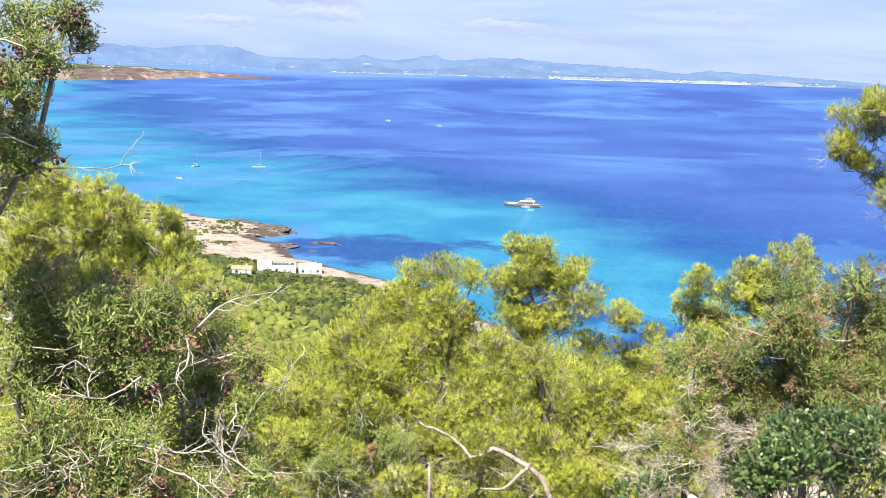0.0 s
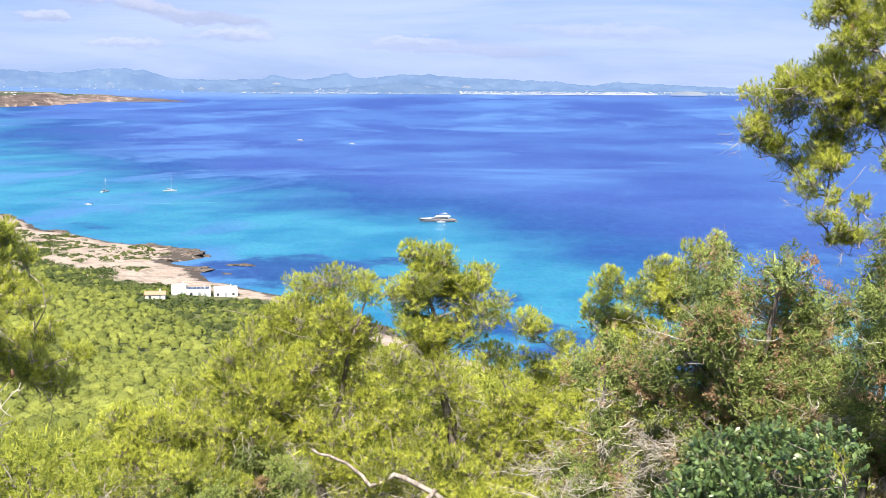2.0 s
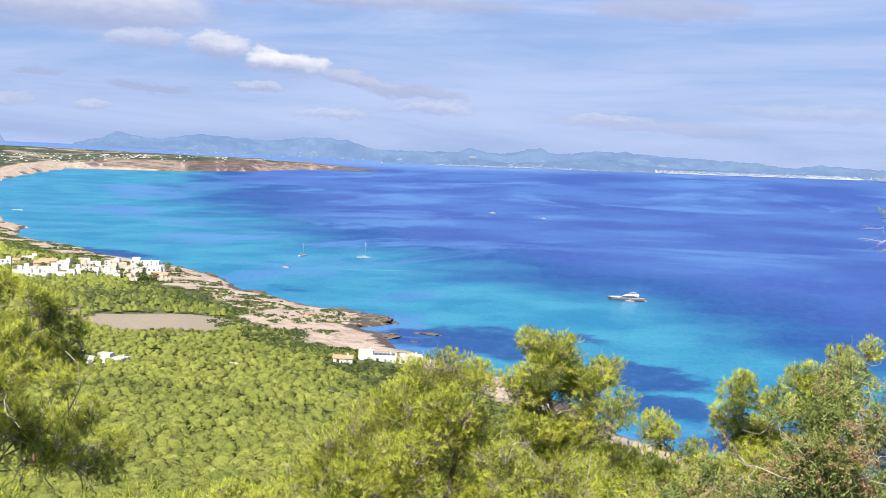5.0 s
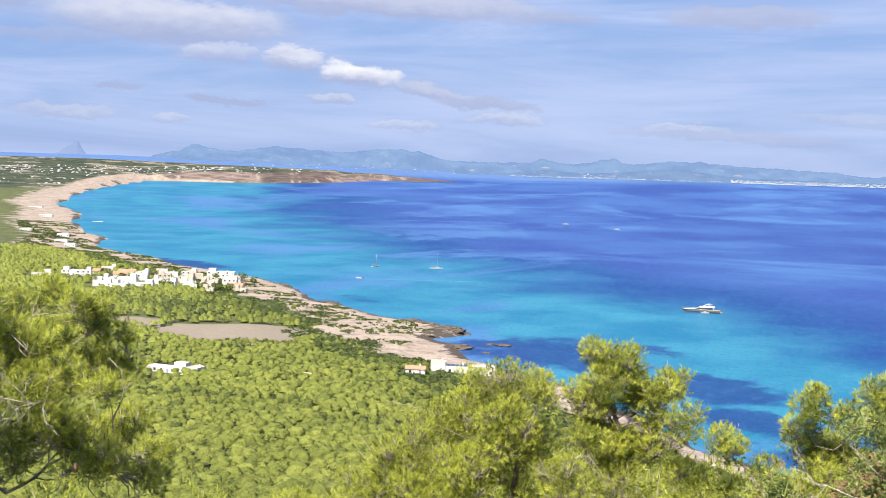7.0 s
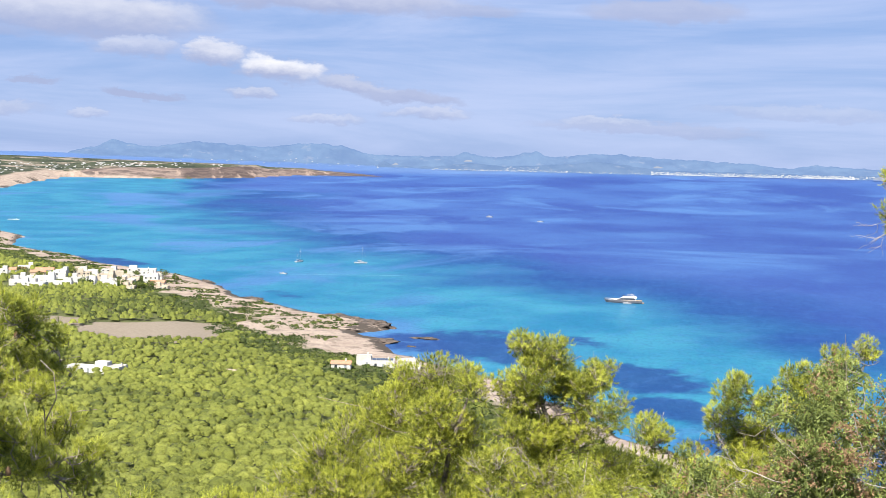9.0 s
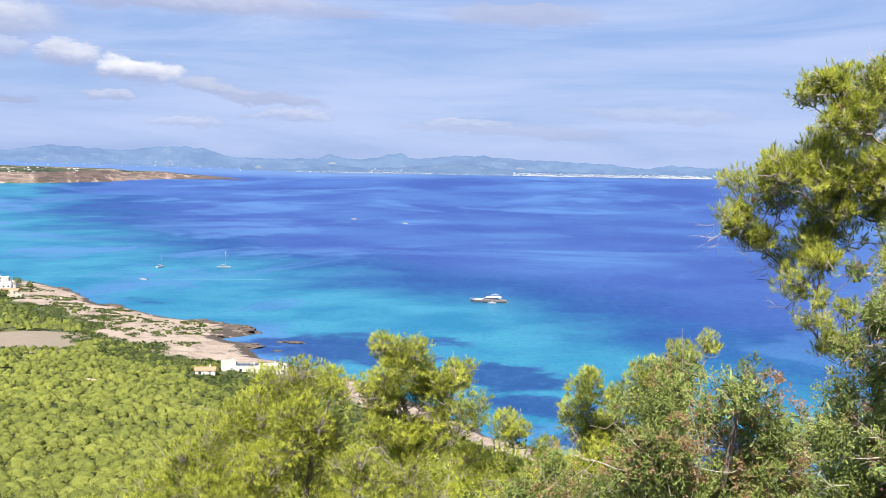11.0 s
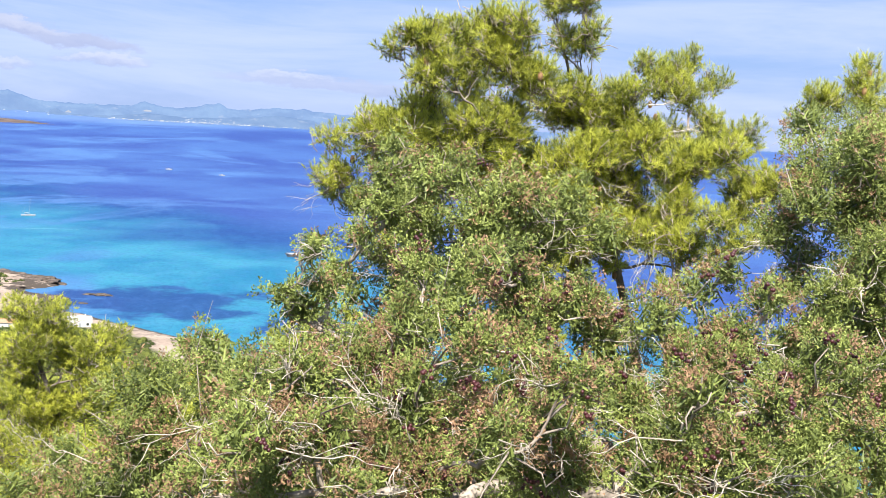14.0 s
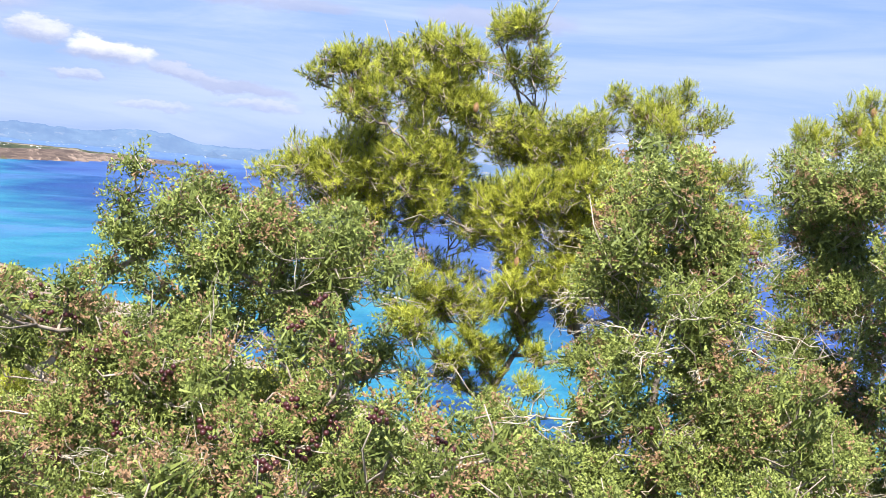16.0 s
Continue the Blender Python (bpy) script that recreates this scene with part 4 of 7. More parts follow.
PINE_CENTRE_CROWN = [(-0.09, 11.88, 99.84, 0.22), (0.19, 11.90, 99.76, 0.26), (0.53, 12.38, 99.57, 0.23), (0.01, 11.67, 99.60, 0.24), (0.33, 12.14, 99.41, 0.25), (-0.20, 12.24, 99.20, 0.23),
    (0.69, 11.68, 99.32, 0.24), (1.01, 11.50, 99.22, 0.28), (1.34, 11.65, 99.01, 0.19), (0.45, 12.11, 99.00, 0.35), (0.01, 12.02, 98.97, 0.33), (-0.29, 11.55, 98.78, 0.30),
    (0.21, 11.80, 98.61, 0.38), (0.77, 12.04, 98.71, 0.32), (1.22, 11.73, 98.64, 0.28), (-0.47, 11.89, 98.17, 0.35), (0.17, 12.18, 97.98, 0.39), (0.79, 11.91, 98.16, 0.35),
    (-0.42, 10.90, 97.91, 0.33), (0.17, 11.01, 97.84, 0.36), (0.78, 11.44, 97.79, 0.38), (1.23, 11.34, 98.22, 0.30), (0.47, 10.76, 97.52, 0.36), (-0.11, 11.02, 97.39, 0.33)]
PINE_CENTRE_CROWN += [(1.07, 11.04, 97.51, 0.37), (1.49, 10.87, 97.95, 0.30)]
PINE_SLOPE_CROWN = [(1.63, 10.33, 99.83, 0.23), (1.92, 10.38, 99.72, 0.26), (1.67, 10.83, 99.39, 0.25), (2.17, 10.65, 99.90, 0.23), (2.36, 10.24, 100.11, 0.18), (2.59, 10.48, 100.17, 0.15),
    (1.96, 10.49, 99.31, 0.31), (1.57, 10.26, 99.18, 0.21), (2.28, 10.69, 99.53, 0.27), (1.82, 10.15, 99.05, 0.27)]
PINE_TALL_CROWN = [(2.93, 8.85, 102.10, 0.15), (3.07, 8.50, 102.11, 0.15), (3.36, 8.76, 102.19, 0.17), (3.36, 8.10, 102.18, 0.14), (3.62, 8.39, 102.36, 0.12), (3.75, 8.17, 102.35, 0.12),
    (3.81, 8.49, 102.14, 0.17), (3.43, 8.16, 101.94, 0.19), (3.19, 8.75, 101.90, 0.23), (2.83, 8.60, 101.67, 0.20), (2.65, 8.90, 101.56, 0.17), (2.40, 8.64, 101.50, 0.14),
    (2.37, 8.61, 101.25, 0.13), (2.52, 8.83, 101.13, 0.15), (2.75, 8.92, 101.02, 0.18)]
PINE_TALL_LOW = [(2.92, 8.57, 101.14, 0.24), (2.73, 8.45, 100.86, 0.16), (3.01, 8.43, 101.50, 0.26), (3.30, 8.36, 101.61, 0.26), (3.72, 8.67, 101.77, 0.27), (3.88, 8.35, 101.77, 0.20),
    (3.47, 8.52, 101.34, 0.26), (3.70, 8.19, 101.42, 0.24), (3.97, 8.14, 101.85, 0.12), (4.06, 8.01, 101.88, 0.10), (4.07, 8.03, 101.54, 0.14), (3.84, 8.05, 101.55, 0.17),
    (3.67, 8.43, 101.74, 0.17), (3.83, 8.21, 101.77, 0.14), (3.65, 8.23, 101.27, 0.14), (2.68, 8.32, 101.57, 0.16), (2.87, 8.22, 101.56, 0.18), (3.10, 8.26, 101.54, 0.18),
    (3.33, 8.27, 101.59, 0.18), (3.55, 8.63, 101.45, 0.17), (2.93, 8.40, 101.35, 0.15), (3.20, 8.44, 101.31, 0.15), (3.79, 8.22, 101.31, 0.14), (4.01, 8.41, 101.25, 0.13)]
PINE_TALL_LOW += [(3.88, 8.07, 101.07, 0.10), (3.64, 8.03, 100.94, 0.09), (4.05, 8.48, 100.86, 0.09), (2.68, 8.20, 102.01, 0.11), (2.79, 8.14, 102.09, 0.10), (2.90, 8.17, 101.99, 0.13),
    (3.30, 8.37, 101.11, 0.10), (3.52, 8.36, 101.04, 0.09), (3.80, 8.31, 100.86, 0.08), (3.60, 8.08, 100.70, 0.07), (3.88, 7.98, 100.68, 0.07), (3.32, 8.19, 101.42, 0.16),
    (3.57, 8.27, 101.34, 0.16), (3.79, 8.08, 101.27, 0.16), (4.05, 8.25, 101.36, 0.17), (4.11, 8.17, 101.10, 0.15), (3.74, 8.04, 101.04, 0.13), (4.25, 8.00, 101.24, 0.14),
    (4.44, 8.42, 101.47, 0.15), (2.75, 8.15, 102.10, 0.11), (2.88, 8.23, 102.16, 0.10), (3.07, 8.11, 102.10, 0.13), (3.22, 8.27, 102.22, 0.11), (3.21, 8.24, 102.02, 0.14)]
PINE_TALL_LOW += [(3.02, 8.10, 101.91, 0.14), (2.83, 8.10, 101.89, 0.12), (3.43, 8.46, 102.17, 0.13), (3.57, 8.33, 102.30, 0.11), (3.69, 8.22, 102.36, 0.10), (3.64, 8.32, 102.11, 0.13),
    (3.77, 8.16, 102.18, 0.11), (3.42, 8.21, 101.89, 0.15), (3.65, 8.11, 101.84, 0.14), (3.28, 7.84, 101.02, 0.13), (3.52, 7.88, 100.95, 0.13), (4.01, 7.68, 101.07, 0.13),
    (4.27, 7.78, 101.01, 0.13), (4.21, 7.73, 100.84, 0.11), (3.31, 7.73, 100.81, 0.11), (4.33, 7.61, 101.20, 0.13)]
PINE_TALL_EAST = [(4.05, 8.22, 101.67, 0.17), (4.18, 8.07, 101.52, 0.16), (4.34, 8.03, 101.43, 0.16), (4.53, 7.96, 101.54, 0.15), (4.80, 8.18, 101.38, 0.15), (4.90, 7.94, 101.37, 0.13),
    (4.09, 8.27, 101.31, 0.19), (4.28, 8.02, 101.21, 0.16), (4.61, 8.08, 101.15, 0.17), (4.72, 7.73, 101.13, 0.14), (3.78, 8.04, 101.46, 0.16), (4.56, 8.17, 100.93, 0.15)]
PINE_BEHIND_CROWN = [(4.61, 9.30, 102.05, 0.14), (4.78, 9.43, 102.12, 0.13), (4.89, 9.35, 102.00, 0.14), (4.65, 9.06, 101.86, 0.16), (4.47, 9.14, 101.91, 0.13), (4.94, 9.41, 101.61, 0.16),
    (5.01, 8.86, 101.64, 0.14), (4.37, 9.47, 101.57, 0.19), (4.10, 9.02, 101.65, 0.16), (4.22, 9.08, 101.86, 0.15), (4.31, 8.92, 102.07, 0.12), (4.54, 9.06, 101.62, 0.17),
    (4.77, 8.97, 101.73, 0.15)]
PINE_EAST_CROWN = [(5.43, 8.40, 102.00, 0.11), (5.67, 8.73, 102.11, 0.11), (5.26, 8.46, 101.86, 0.13), (5.48, 8.69, 101.88, 0.14), (5.66, 8.68, 101.91, 0.14), (5.18, 8.53, 101.76, 0.10),
    (5.64, 8.41, 101.77, 0.14), (5.61, 8.08, 101.87, 0.13), (5.76, 8.09, 101.96, 0.12), (5.82, 7.92, 101.85, 0.13), (6.01, 8.00, 101.66, 0.15)]
PINE_WEST_CROWN = [(-3.02, 7.64, 100.67, 0.16), (-2.61, 7.27, 100.68, 0.15), (-2.63, 7.56, 100.57, 0.16), (-2.59, 7.75, 100.43, 0.13), (-2.90, 7.51, 100.46, 0.21), (-2.78, 7.76, 100.31, 0.22),
    (-2.61, 7.79, 100.25, 0.12), (-2.95, 7.64, 100.17, 0.24), (-2.33, 7.07, 100.25, 0.16), (-2.70, 7.23, 99.99, 0.26), (-2.42, 7.43, 99.96, 0.20), (-2.10, 7.15, 99.94, 0.13),
    (-2.36, 6.94, 99.88, 0.24), (-2.43, 7.69, 99.62, 0.21), (-3.25, 7.60, 100.56, 0.20), (-3.15, 7.38, 100.20, 0.27), (-2.86, 6.99, 99.92, 0.29), (-3.28, 6.38, 100.96, 0.21),
    (-2.92, 6.13, 100.98, 0.20), (-2.83, 6.49, 100.89, 0.19), (-2.55, 6.22, 100.85, 0.17), (-3.09, 6.19, 100.74, 0.24), (-2.74, 6.12, 100.69, 0.24), (-2.56, 6.46, 100.61, 0.21)]
PINE_WEST_CROWN += [(-2.39, 6.60, 100.57, 0.15), (-3.18, 6.05, 100.48, 0.24), (-3.01, 6.40, 100.39, 0.25), (-2.69, 6.45, 100.36, 0.23), (-2.32, 6.32, 100.38, 0.18), (-2.24, 6.48, 100.48, 0.12)]
JUNIPER_SLOPE = [(1.84, 7.15, 100.51, 0.17), (1.62, 6.64, 100.43, 0.19), (1.93, 6.99, 100.30, 0.25), (2.00, 6.52, 100.54, 0.18), (2.19, 6.68, 100.30, 0.24), (1.62, 6.53, 100.16, 0.23),
    (1.98, 6.80, 99.96, 0.29), (1.55, 7.04, 100.04, 0.17), (2.16, 6.53, 99.89, 0.26), (1.82, 6.97, 99.68, 0.30), (1.41, 6.97, 99.70, 0.24), (1.98, 6.45, 99.65, 0.26),
    (2.31, 7.14, 100.03, 0.22), (2.56, 7.21, 100.16, 0.22), (2.11, 7.05, 99.85, 0.21), (2.52, 7.17, 99.77, 0.24), (1.94, 7.23, 99.67, 0.21), (2.24, 6.91, 99.62, 0.23),
    (2.55, 6.83, 99.59, 0.23), (1.92, 7.63, 99.79, 0.18)]
JUNIPER_DRY = [(1.13, 7.02, 99.51, 0.21), (1.43, 7.16, 99.37, 0.22), (0.91, 7.25, 99.19, 0.18), (1.63, 6.84, 99.44, 0.22), (1.03, 6.93, 99.14, 0.20), (1.44, 7.32, 99.02, 0.18),
    (1.01, 7.14, 99.83, 0.18), (1.25, 7.17, 99.74, 0.20), (1.48, 6.99, 99.89, 0.20), (1.72, 7.10, 99.72, 0.20), (1.17, 7.22, 99.98, 0.16)]
JUNIPER_BACK = [(2.52, 5.48, 101.54, 0.07), (2.61, 5.89, 101.44, 0.11), (2.73, 5.44, 101.46, 0.10), (2.91, 5.41, 101.41, 0.12), (3.10, 5.49, 101.37, 0.12), (2.52, 5.46, 101.35, 0.08),
    (2.68, 5.72, 101.28, 0.11), (2.83, 5.38, 101.31, 0.11), (2.44, 5.84, 101.19, 0.08), (2.28, 5.81, 101.18, 0.07), (2.27, 5.29, 101.20, 0.06), (2.36, 5.61, 101.10, 0.09),
    (2.18, 5.33, 101.07, 0.06), (2.24, 5.42, 101.00, 0.08), (3.04, 5.53, 101.23, 0.11), (3.24, 5.53, 101.28, 0.10), (2.58, 5.94, 101.48, 0.07), (2.51, 5.92, 101.42, 0.05),
    (2.65, 5.94, 101.47, 0.05), (2.61, 5.70, 101.34, 0.08), (2.53, 5.60, 101.30, 0.06), (2.80, 6.02, 101.41, 0.08), (2.87, 5.89, 101.33, 0.08), (2.44, 5.54, 101.24, 0.06)]
JUNIPER_BACK += [(3.05, 6.03, 101.26, 0.10), (2.95, 6.03, 101.12, 0.09), (3.23, 5.76, 101.03, 0.10), (2.97, 6.01, 101.38, 0.09), (3.12, 6.02, 101.34, 0.09), (3.24, 6.00, 101.29, 0.08),
    (3.08, 5.76, 101.20, 0.07), (3.04, 5.66, 101.07, 0.07), (2.85, 5.99, 101.08, 0.08), (3.16, 5.87, 100.94, 0.08), (3.35, 5.63, 100.93, 0.07), (3.01, 5.97, 100.87, 0.09)]
JUNIPER_BACK_LOW = [(2.52, 5.90, 101.15, 0.10), (2.67, 5.86, 101.20, 0.13), (2.82, 5.78, 101.23, 0.13), (2.81, 5.37, 101.33, 0.12), (2.30, 5.38, 101.07, 0.10), (2.63, 5.92, 101.01, 0.14),
    (2.71, 5.65, 101.05, 0.13), (2.73, 5.19, 101.13, 0.12), (2.33, 5.95, 100.83, 0.11), (2.51, 5.95, 100.81, 0.14), (2.55, 5.44, 100.90, 0.14), (2.84, 5.73, 100.86, 0.15),
    (2.78, 5.21, 100.95, 0.11), (2.18, 5.62, 100.71, 0.12), (2.43, 5.82, 100.65, 0.15), (2.55, 5.50, 100.72, 0.15), (2.77, 5.51, 100.73, 0.15), (2.07, 5.38, 100.59, 0.12),
    (2.37, 5.80, 100.48, 0.15), (2.51, 5.54, 100.54, 0.15), (2.64, 5.32, 100.60, 0.14), (2.94, 5.60, 100.58, 0.15), (2.33, 5.88, 100.29, 0.16), (2.48, 5.54, 100.39, 0.15)]
JUNIPER_BACK_LOW += [(3.10, 5.35, 100.77, 0.09), (3.21, 5.38, 100.84, 0.09), (3.28, 5.28, 100.78, 0.10), (3.47, 5.32, 100.75, 0.10), (3.60, 5.25, 100.72, 0.10), (2.99, 4.64, 100.78, 0.09),
    (3.16, 4.63, 100.73, 0.10), (3.31, 4.54, 100.79, 0.09), (3.46, 4.56, 100.73, 0.10), (3.62, 4.48, 100.73, 0.10), (3.60, 4.94, 100.87, 0.09), (3.70, 4.92, 100.78, 0.09),
    (3.82, 4.81, 100.84, 0.09), (3.96, 4.82, 100.76, 0.09), (4.03, 4.78, 100.83, 0.09), (3.93, 6.05, 100.58, 0.12), (4.15, 6.04, 100.52, 0.12), (4.35, 5.90, 100.60, 0.12),
    (4.60, 5.93, 100.53, 0.12), (3.44, 6.13, 100.51, 0.11), (3.67, 6.00, 100.48, 0.12), (4.76, 5.73, 100.55, 0.12)]
JUNIPER_FRONT = [(2.52, 4.40, 101.27, 0.08), (2.64, 4.20, 101.32, 0.07), (2.72, 4.35, 101.33, 0.06), (2.75, 4.40, 101.21, 0.09), (2.89, 4.29, 101.21, 0.09), (3.03, 4.22, 101.20, 0.09),
    (3.15, 4.30, 101.26, 0.07), (3.21, 4.27, 101.31, 0.06), (3.25, 4.14, 101.27, 0.05), (2.49, 4.27, 101.17, 0.09), (2.38, 4.33, 101.09, 0.09), (2.60, 4.04, 101.17, 0.08),
    (2.76, 4.28, 101.08, 0.10), (2.95, 4.30, 101.09, 0.10), (3.09, 4.13, 101.13, 0.08), (2.53, 4.20, 101.00, 0.10)]
JUNIPER_FRONT_WEST = [(2.05, 4.24, 100.85, 0.08), (2.13, 4.31, 100.94, 0.07), (2.19, 4.08, 100.85, 0.09), (2.23, 3.99, 100.99, 0.08), (2.29, 4.22, 101.05, 0.07), (2.36, 3.99, 100.88, 0.08),
    (2.43, 4.23, 100.94, 0.09), (2.49, 4.10, 101.08, 0.07), (2.53, 4.09, 100.88, 0.09), (2.64, 4.30, 100.93, 0.09), (2.71, 4.23, 101.06, 0.08), (2.74, 4.19, 100.86, 0.09),
    (2.78, 4.09, 100.99, 0.08), (2.90, 4.19, 100.86, 0.09), (2.79, 3.89, 101.14, 0.07), (3.02, 4.14, 100.96, 0.09), (2.97, 3.93, 100.91, 0.08), (3.03, 3.88, 101.12, 0.07),
    (3.11, 3.95, 100.96, 0.09), (1.99, 4.31, 100.74, 0.08)]
JUNIPER_FRONT_LOW = [(2.26, 4.13, 101.09, 0.08), (2.16, 4.05, 101.06, 0.08), (2.16, 3.89, 101.00, 0.09), (2.30, 4.01, 100.99, 0.09), (2.46, 4.12, 100.93, 0.10), (2.63, 3.90, 101.02, 0.09),
    (2.83, 4.23, 100.97, 0.09), (3.19, 4.20, 101.15, 0.07), (3.16, 3.86, 101.12, 0.05), (3.12, 4.15, 100.98, 0.08), (2.96, 3.92, 100.96, 0.08), (2.82, 4.13, 100.87, 0.09),
    (3.11, 3.88, 100.97, 0.08), (3.20, 4.24, 101.15, 0.08), (3.33, 4.04, 101.18, 0.07), (3.44, 4.16, 101.15, 0.07), (3.28, 4.08, 101.09, 0.08), (3.41, 4.04, 101.11, 0.07),
    (3.13, 4.08, 101.13, 0.07), (3.51, 4.12, 101.15, 0.05)]
JUNIPER_TRUNKED = [(3.96, 5.62, 101.68, 0.09), (3.99, 5.27, 101.59, 0.11), (3.92, 5.48, 101.53, 0.12), (4.08, 5.36, 101.50, 0.10), (3.87, 5.31, 101.43, 0.09), (3.99, 5.38, 101.39, 0.11),
    (4.14, 5.37, 101.40, 0.10), (3.82, 5.51, 101.31, 0.08), (3.94, 5.55, 101.23, 0.10), (4.02, 5.17, 101.27, 0.11), (4.15, 5.26, 101.27, 0.09), (3.82, 5.48, 101.09, 0.10),
    (3.91, 5.21, 101.13, 0.11), (4.14, 5.62, 101.06, 0.11), (4.24, 5.52, 101.09, 0.10), (3.84, 5.18, 101.03, 0.09), (3.86, 5.41, 100.87, 0.10), (4.11, 5.41, 100.97, 0.11),
    (4.13, 5.11, 101.06, 0.09), (3.91, 5.20, 100.84, 0.10), (4.10, 5.16, 100.89, 0.11), (4.22, 5.30, 100.91, 0.10)]
JUNIPER_EAST = [(4.77, 6.99, 101.63, 0.12), (4.90, 7.15, 101.69, 0.13), (4.93, 6.87, 101.63, 0.15), (5.00, 6.72, 101.66, 0.14), (4.92, 7.30, 101.47, 0.19), (5.02, 7.01, 101.42, 0.20),
    (5.17, 7.01, 101.29, 0.18), (4.83, 7.07, 101.24, 0.15), (4.96, 6.96, 101.17, 0.20), (5.05, 6.70, 101.07, 0.19), (4.80, 6.89, 100.98, 0.15), (5.00, 7.07, 100.82, 0.21),
    (5.22, 7.09, 100.74, 0.21), (4.91, 7.15, 100.58, 0.18), (5.11, 7.12, 100.53, 0.21), (4.67, 6.66, 100.54, 0.11), (4.57, 6.76, 100.67, 0.14), (4.71, 7.06, 100.76, 0.14),
    (4.45, 6.69, 100.63, 0.13), (4.76, 6.44, 100.53, 0.16), (4.99, 6.52, 100.50, 0.20), (5.08, 6.33, 101.60, 0.15), (5.22, 6.35, 101.45, 0.17), (5.02, 6.27, 101.40, 0.17)]
JUNIPER_EAST += [(5.27, 6.35, 101.25, 0.18), (5.13, 6.35, 101.13, 0.18), (5.15, 6.13, 101.00, 0.17), (5.03, 6.20, 100.90, 0.17), (5.38, 6.48, 100.67, 0.19), (5.19, 6.40, 100.58, 0.19),
    (5.24, 6.19, 100.43, 0.18), (5.15, 6.32, 100.32, 0.18), (5.20, 6.05, 100.25, 0.18), (4.99, 6.17, 100.20, 0.18), (4.62, 6.24, 100.91, 0.13), (4.73, 6.24, 100.78, 0.14),
    (4.60, 6.14, 100.66, 0.13), (4.81, 6.20, 100.64, 0.14)]
JUNIPER_EAST_FRONT = [(3.69, 4.94, 100.92, 0.08), (3.81, 5.03, 100.79, 0.10), (3.86, 4.78, 100.77, 0.08), (3.70, 4.76, 100.71, 0.10), (3.89, 4.75, 100.67, 0.11), (3.60, 4.99, 100.64, 0.11),
    (4.20, 5.14, 101.01, 0.11), (4.36, 5.11, 100.95, 0.12), (4.22, 5.03, 100.83, 0.11), (4.38, 5.06, 100.72, 0.12), (4.24, 5.07, 100.63, 0.12), (4.10, 5.07, 100.82, 0.10),
    (4.30, 5.04, 101.10, 0.09), (4.21, 5.25, 100.53, 0.12), (4.32, 5.09, 100.52, 0.12), (4.37, 5.00, 100.60, 0.12)]
JUNIPER_WEST = [(-1.31, 2.03, 101.20, 0.11), (-1.19, 2.18, 101.15, 0.09), (-0.98, 2.05, 101.19, 0.06), (-0.93, 2.31, 101.14, 0.05), (-1.33, 2.08, 101.10, 0.13), (-1.11, 1.96, 101.15, 0.12),
    (-0.96, 2.02, 101.13, 0.10), (-0.96, 2.56, 100.99, 0.07), (-1.34, 2.22, 100.91, 0.15), (-1.10, 2.16, 100.94, 0.14), (-0.96, 2.32, 100.93, 0.12), (-0.80, 2.15, 101.02, 0.07),
    (-0.79, 2.14, 100.90, 0.07), (-1.21, 1.84, 100.87, 0.13), (-1.04, 1.89, 100.86, 0.13), (-0.99, 2.36, 100.73, 0.14), (-0.87, 2.38, 100.69, 0.09), (-0.73, 1.92, 100.77, 0.08),
    (-1.28, 1.93, 100.71, 0.12), (-1.06, 1.86, 100.74, 0.12), (-0.95, 2.12, 100.67, 0.11)]
JUNIPER_OVERHEAD = [(-1.23, 1.82, 101.85, 0.08), (-1.12, 1.80, 101.87, 0.06), (-1.10, 1.85, 101.82, 0.04), (-1.17, 1.61, 101.73, 0.06), (-1.21, 1.77, 101.67, 0.05), (-1.26, 1.86, 101.59, 0.07),
    (-1.14, 1.73, 101.58, 0.04), (-1.25, 1.59, 101.79, 0.10), (-1.36, 1.81, 101.65, 0.11), (-1.31, 1.73, 101.51, 0.11)]
JUNIPER_BELOW = [(-1.68, 11.01, 98.05, 0.30), (-1.36, 10.86, 97.81, 0.30), (-1.92, 10.66, 97.66, 0.36), (-2.33, 10.98, 97.72, 0.27), (-1.18, 10.93, 97.49, 0.33)]
MASTIC = [(0.90, 3.43, 100.50, 0.08), (1.03, 3.38, 100.53, 0.08), (1.11, 3.16, 100.58, 0.09), (0.78, 3.19, 100.44, 0.09), (0.97, 3.36, 100.39, 0.10), (1.16, 3.39, 100.36, 0.10),
    (0.74, 3.21, 100.36, 0.06)]
MASTIC_LOW = [(0.42, 3.53, 100.23, 0.06), (0.34, 3.54, 100.19, 0.06)]
PINE_THICKET = [(-2.91, 13.98, 97.83, 0.37), (-3.04, 13.53, 97.50, 0.45), (-3.17, 13.16, 97.09, 0.48), (-2.74, 13.97, 96.77, 0.46), (-3.09, 13.84, 96.25, 0.51), (-2.36, 13.91, 97.04, 0.41),
    (-3.71, 13.88, 97.44, 0.42)]
PINE_GULLY = [(1.89, 14.90, 97.90, 0.39), (2.07, 14.34, 97.67, 0.42), (1.76, 14.05, 97.36, 0.46), (2.29, 14.18, 97.19, 0.42), (1.48, 15.12, 97.42, 0.40), (2.09, 14.60, 96.57, 0.48)]

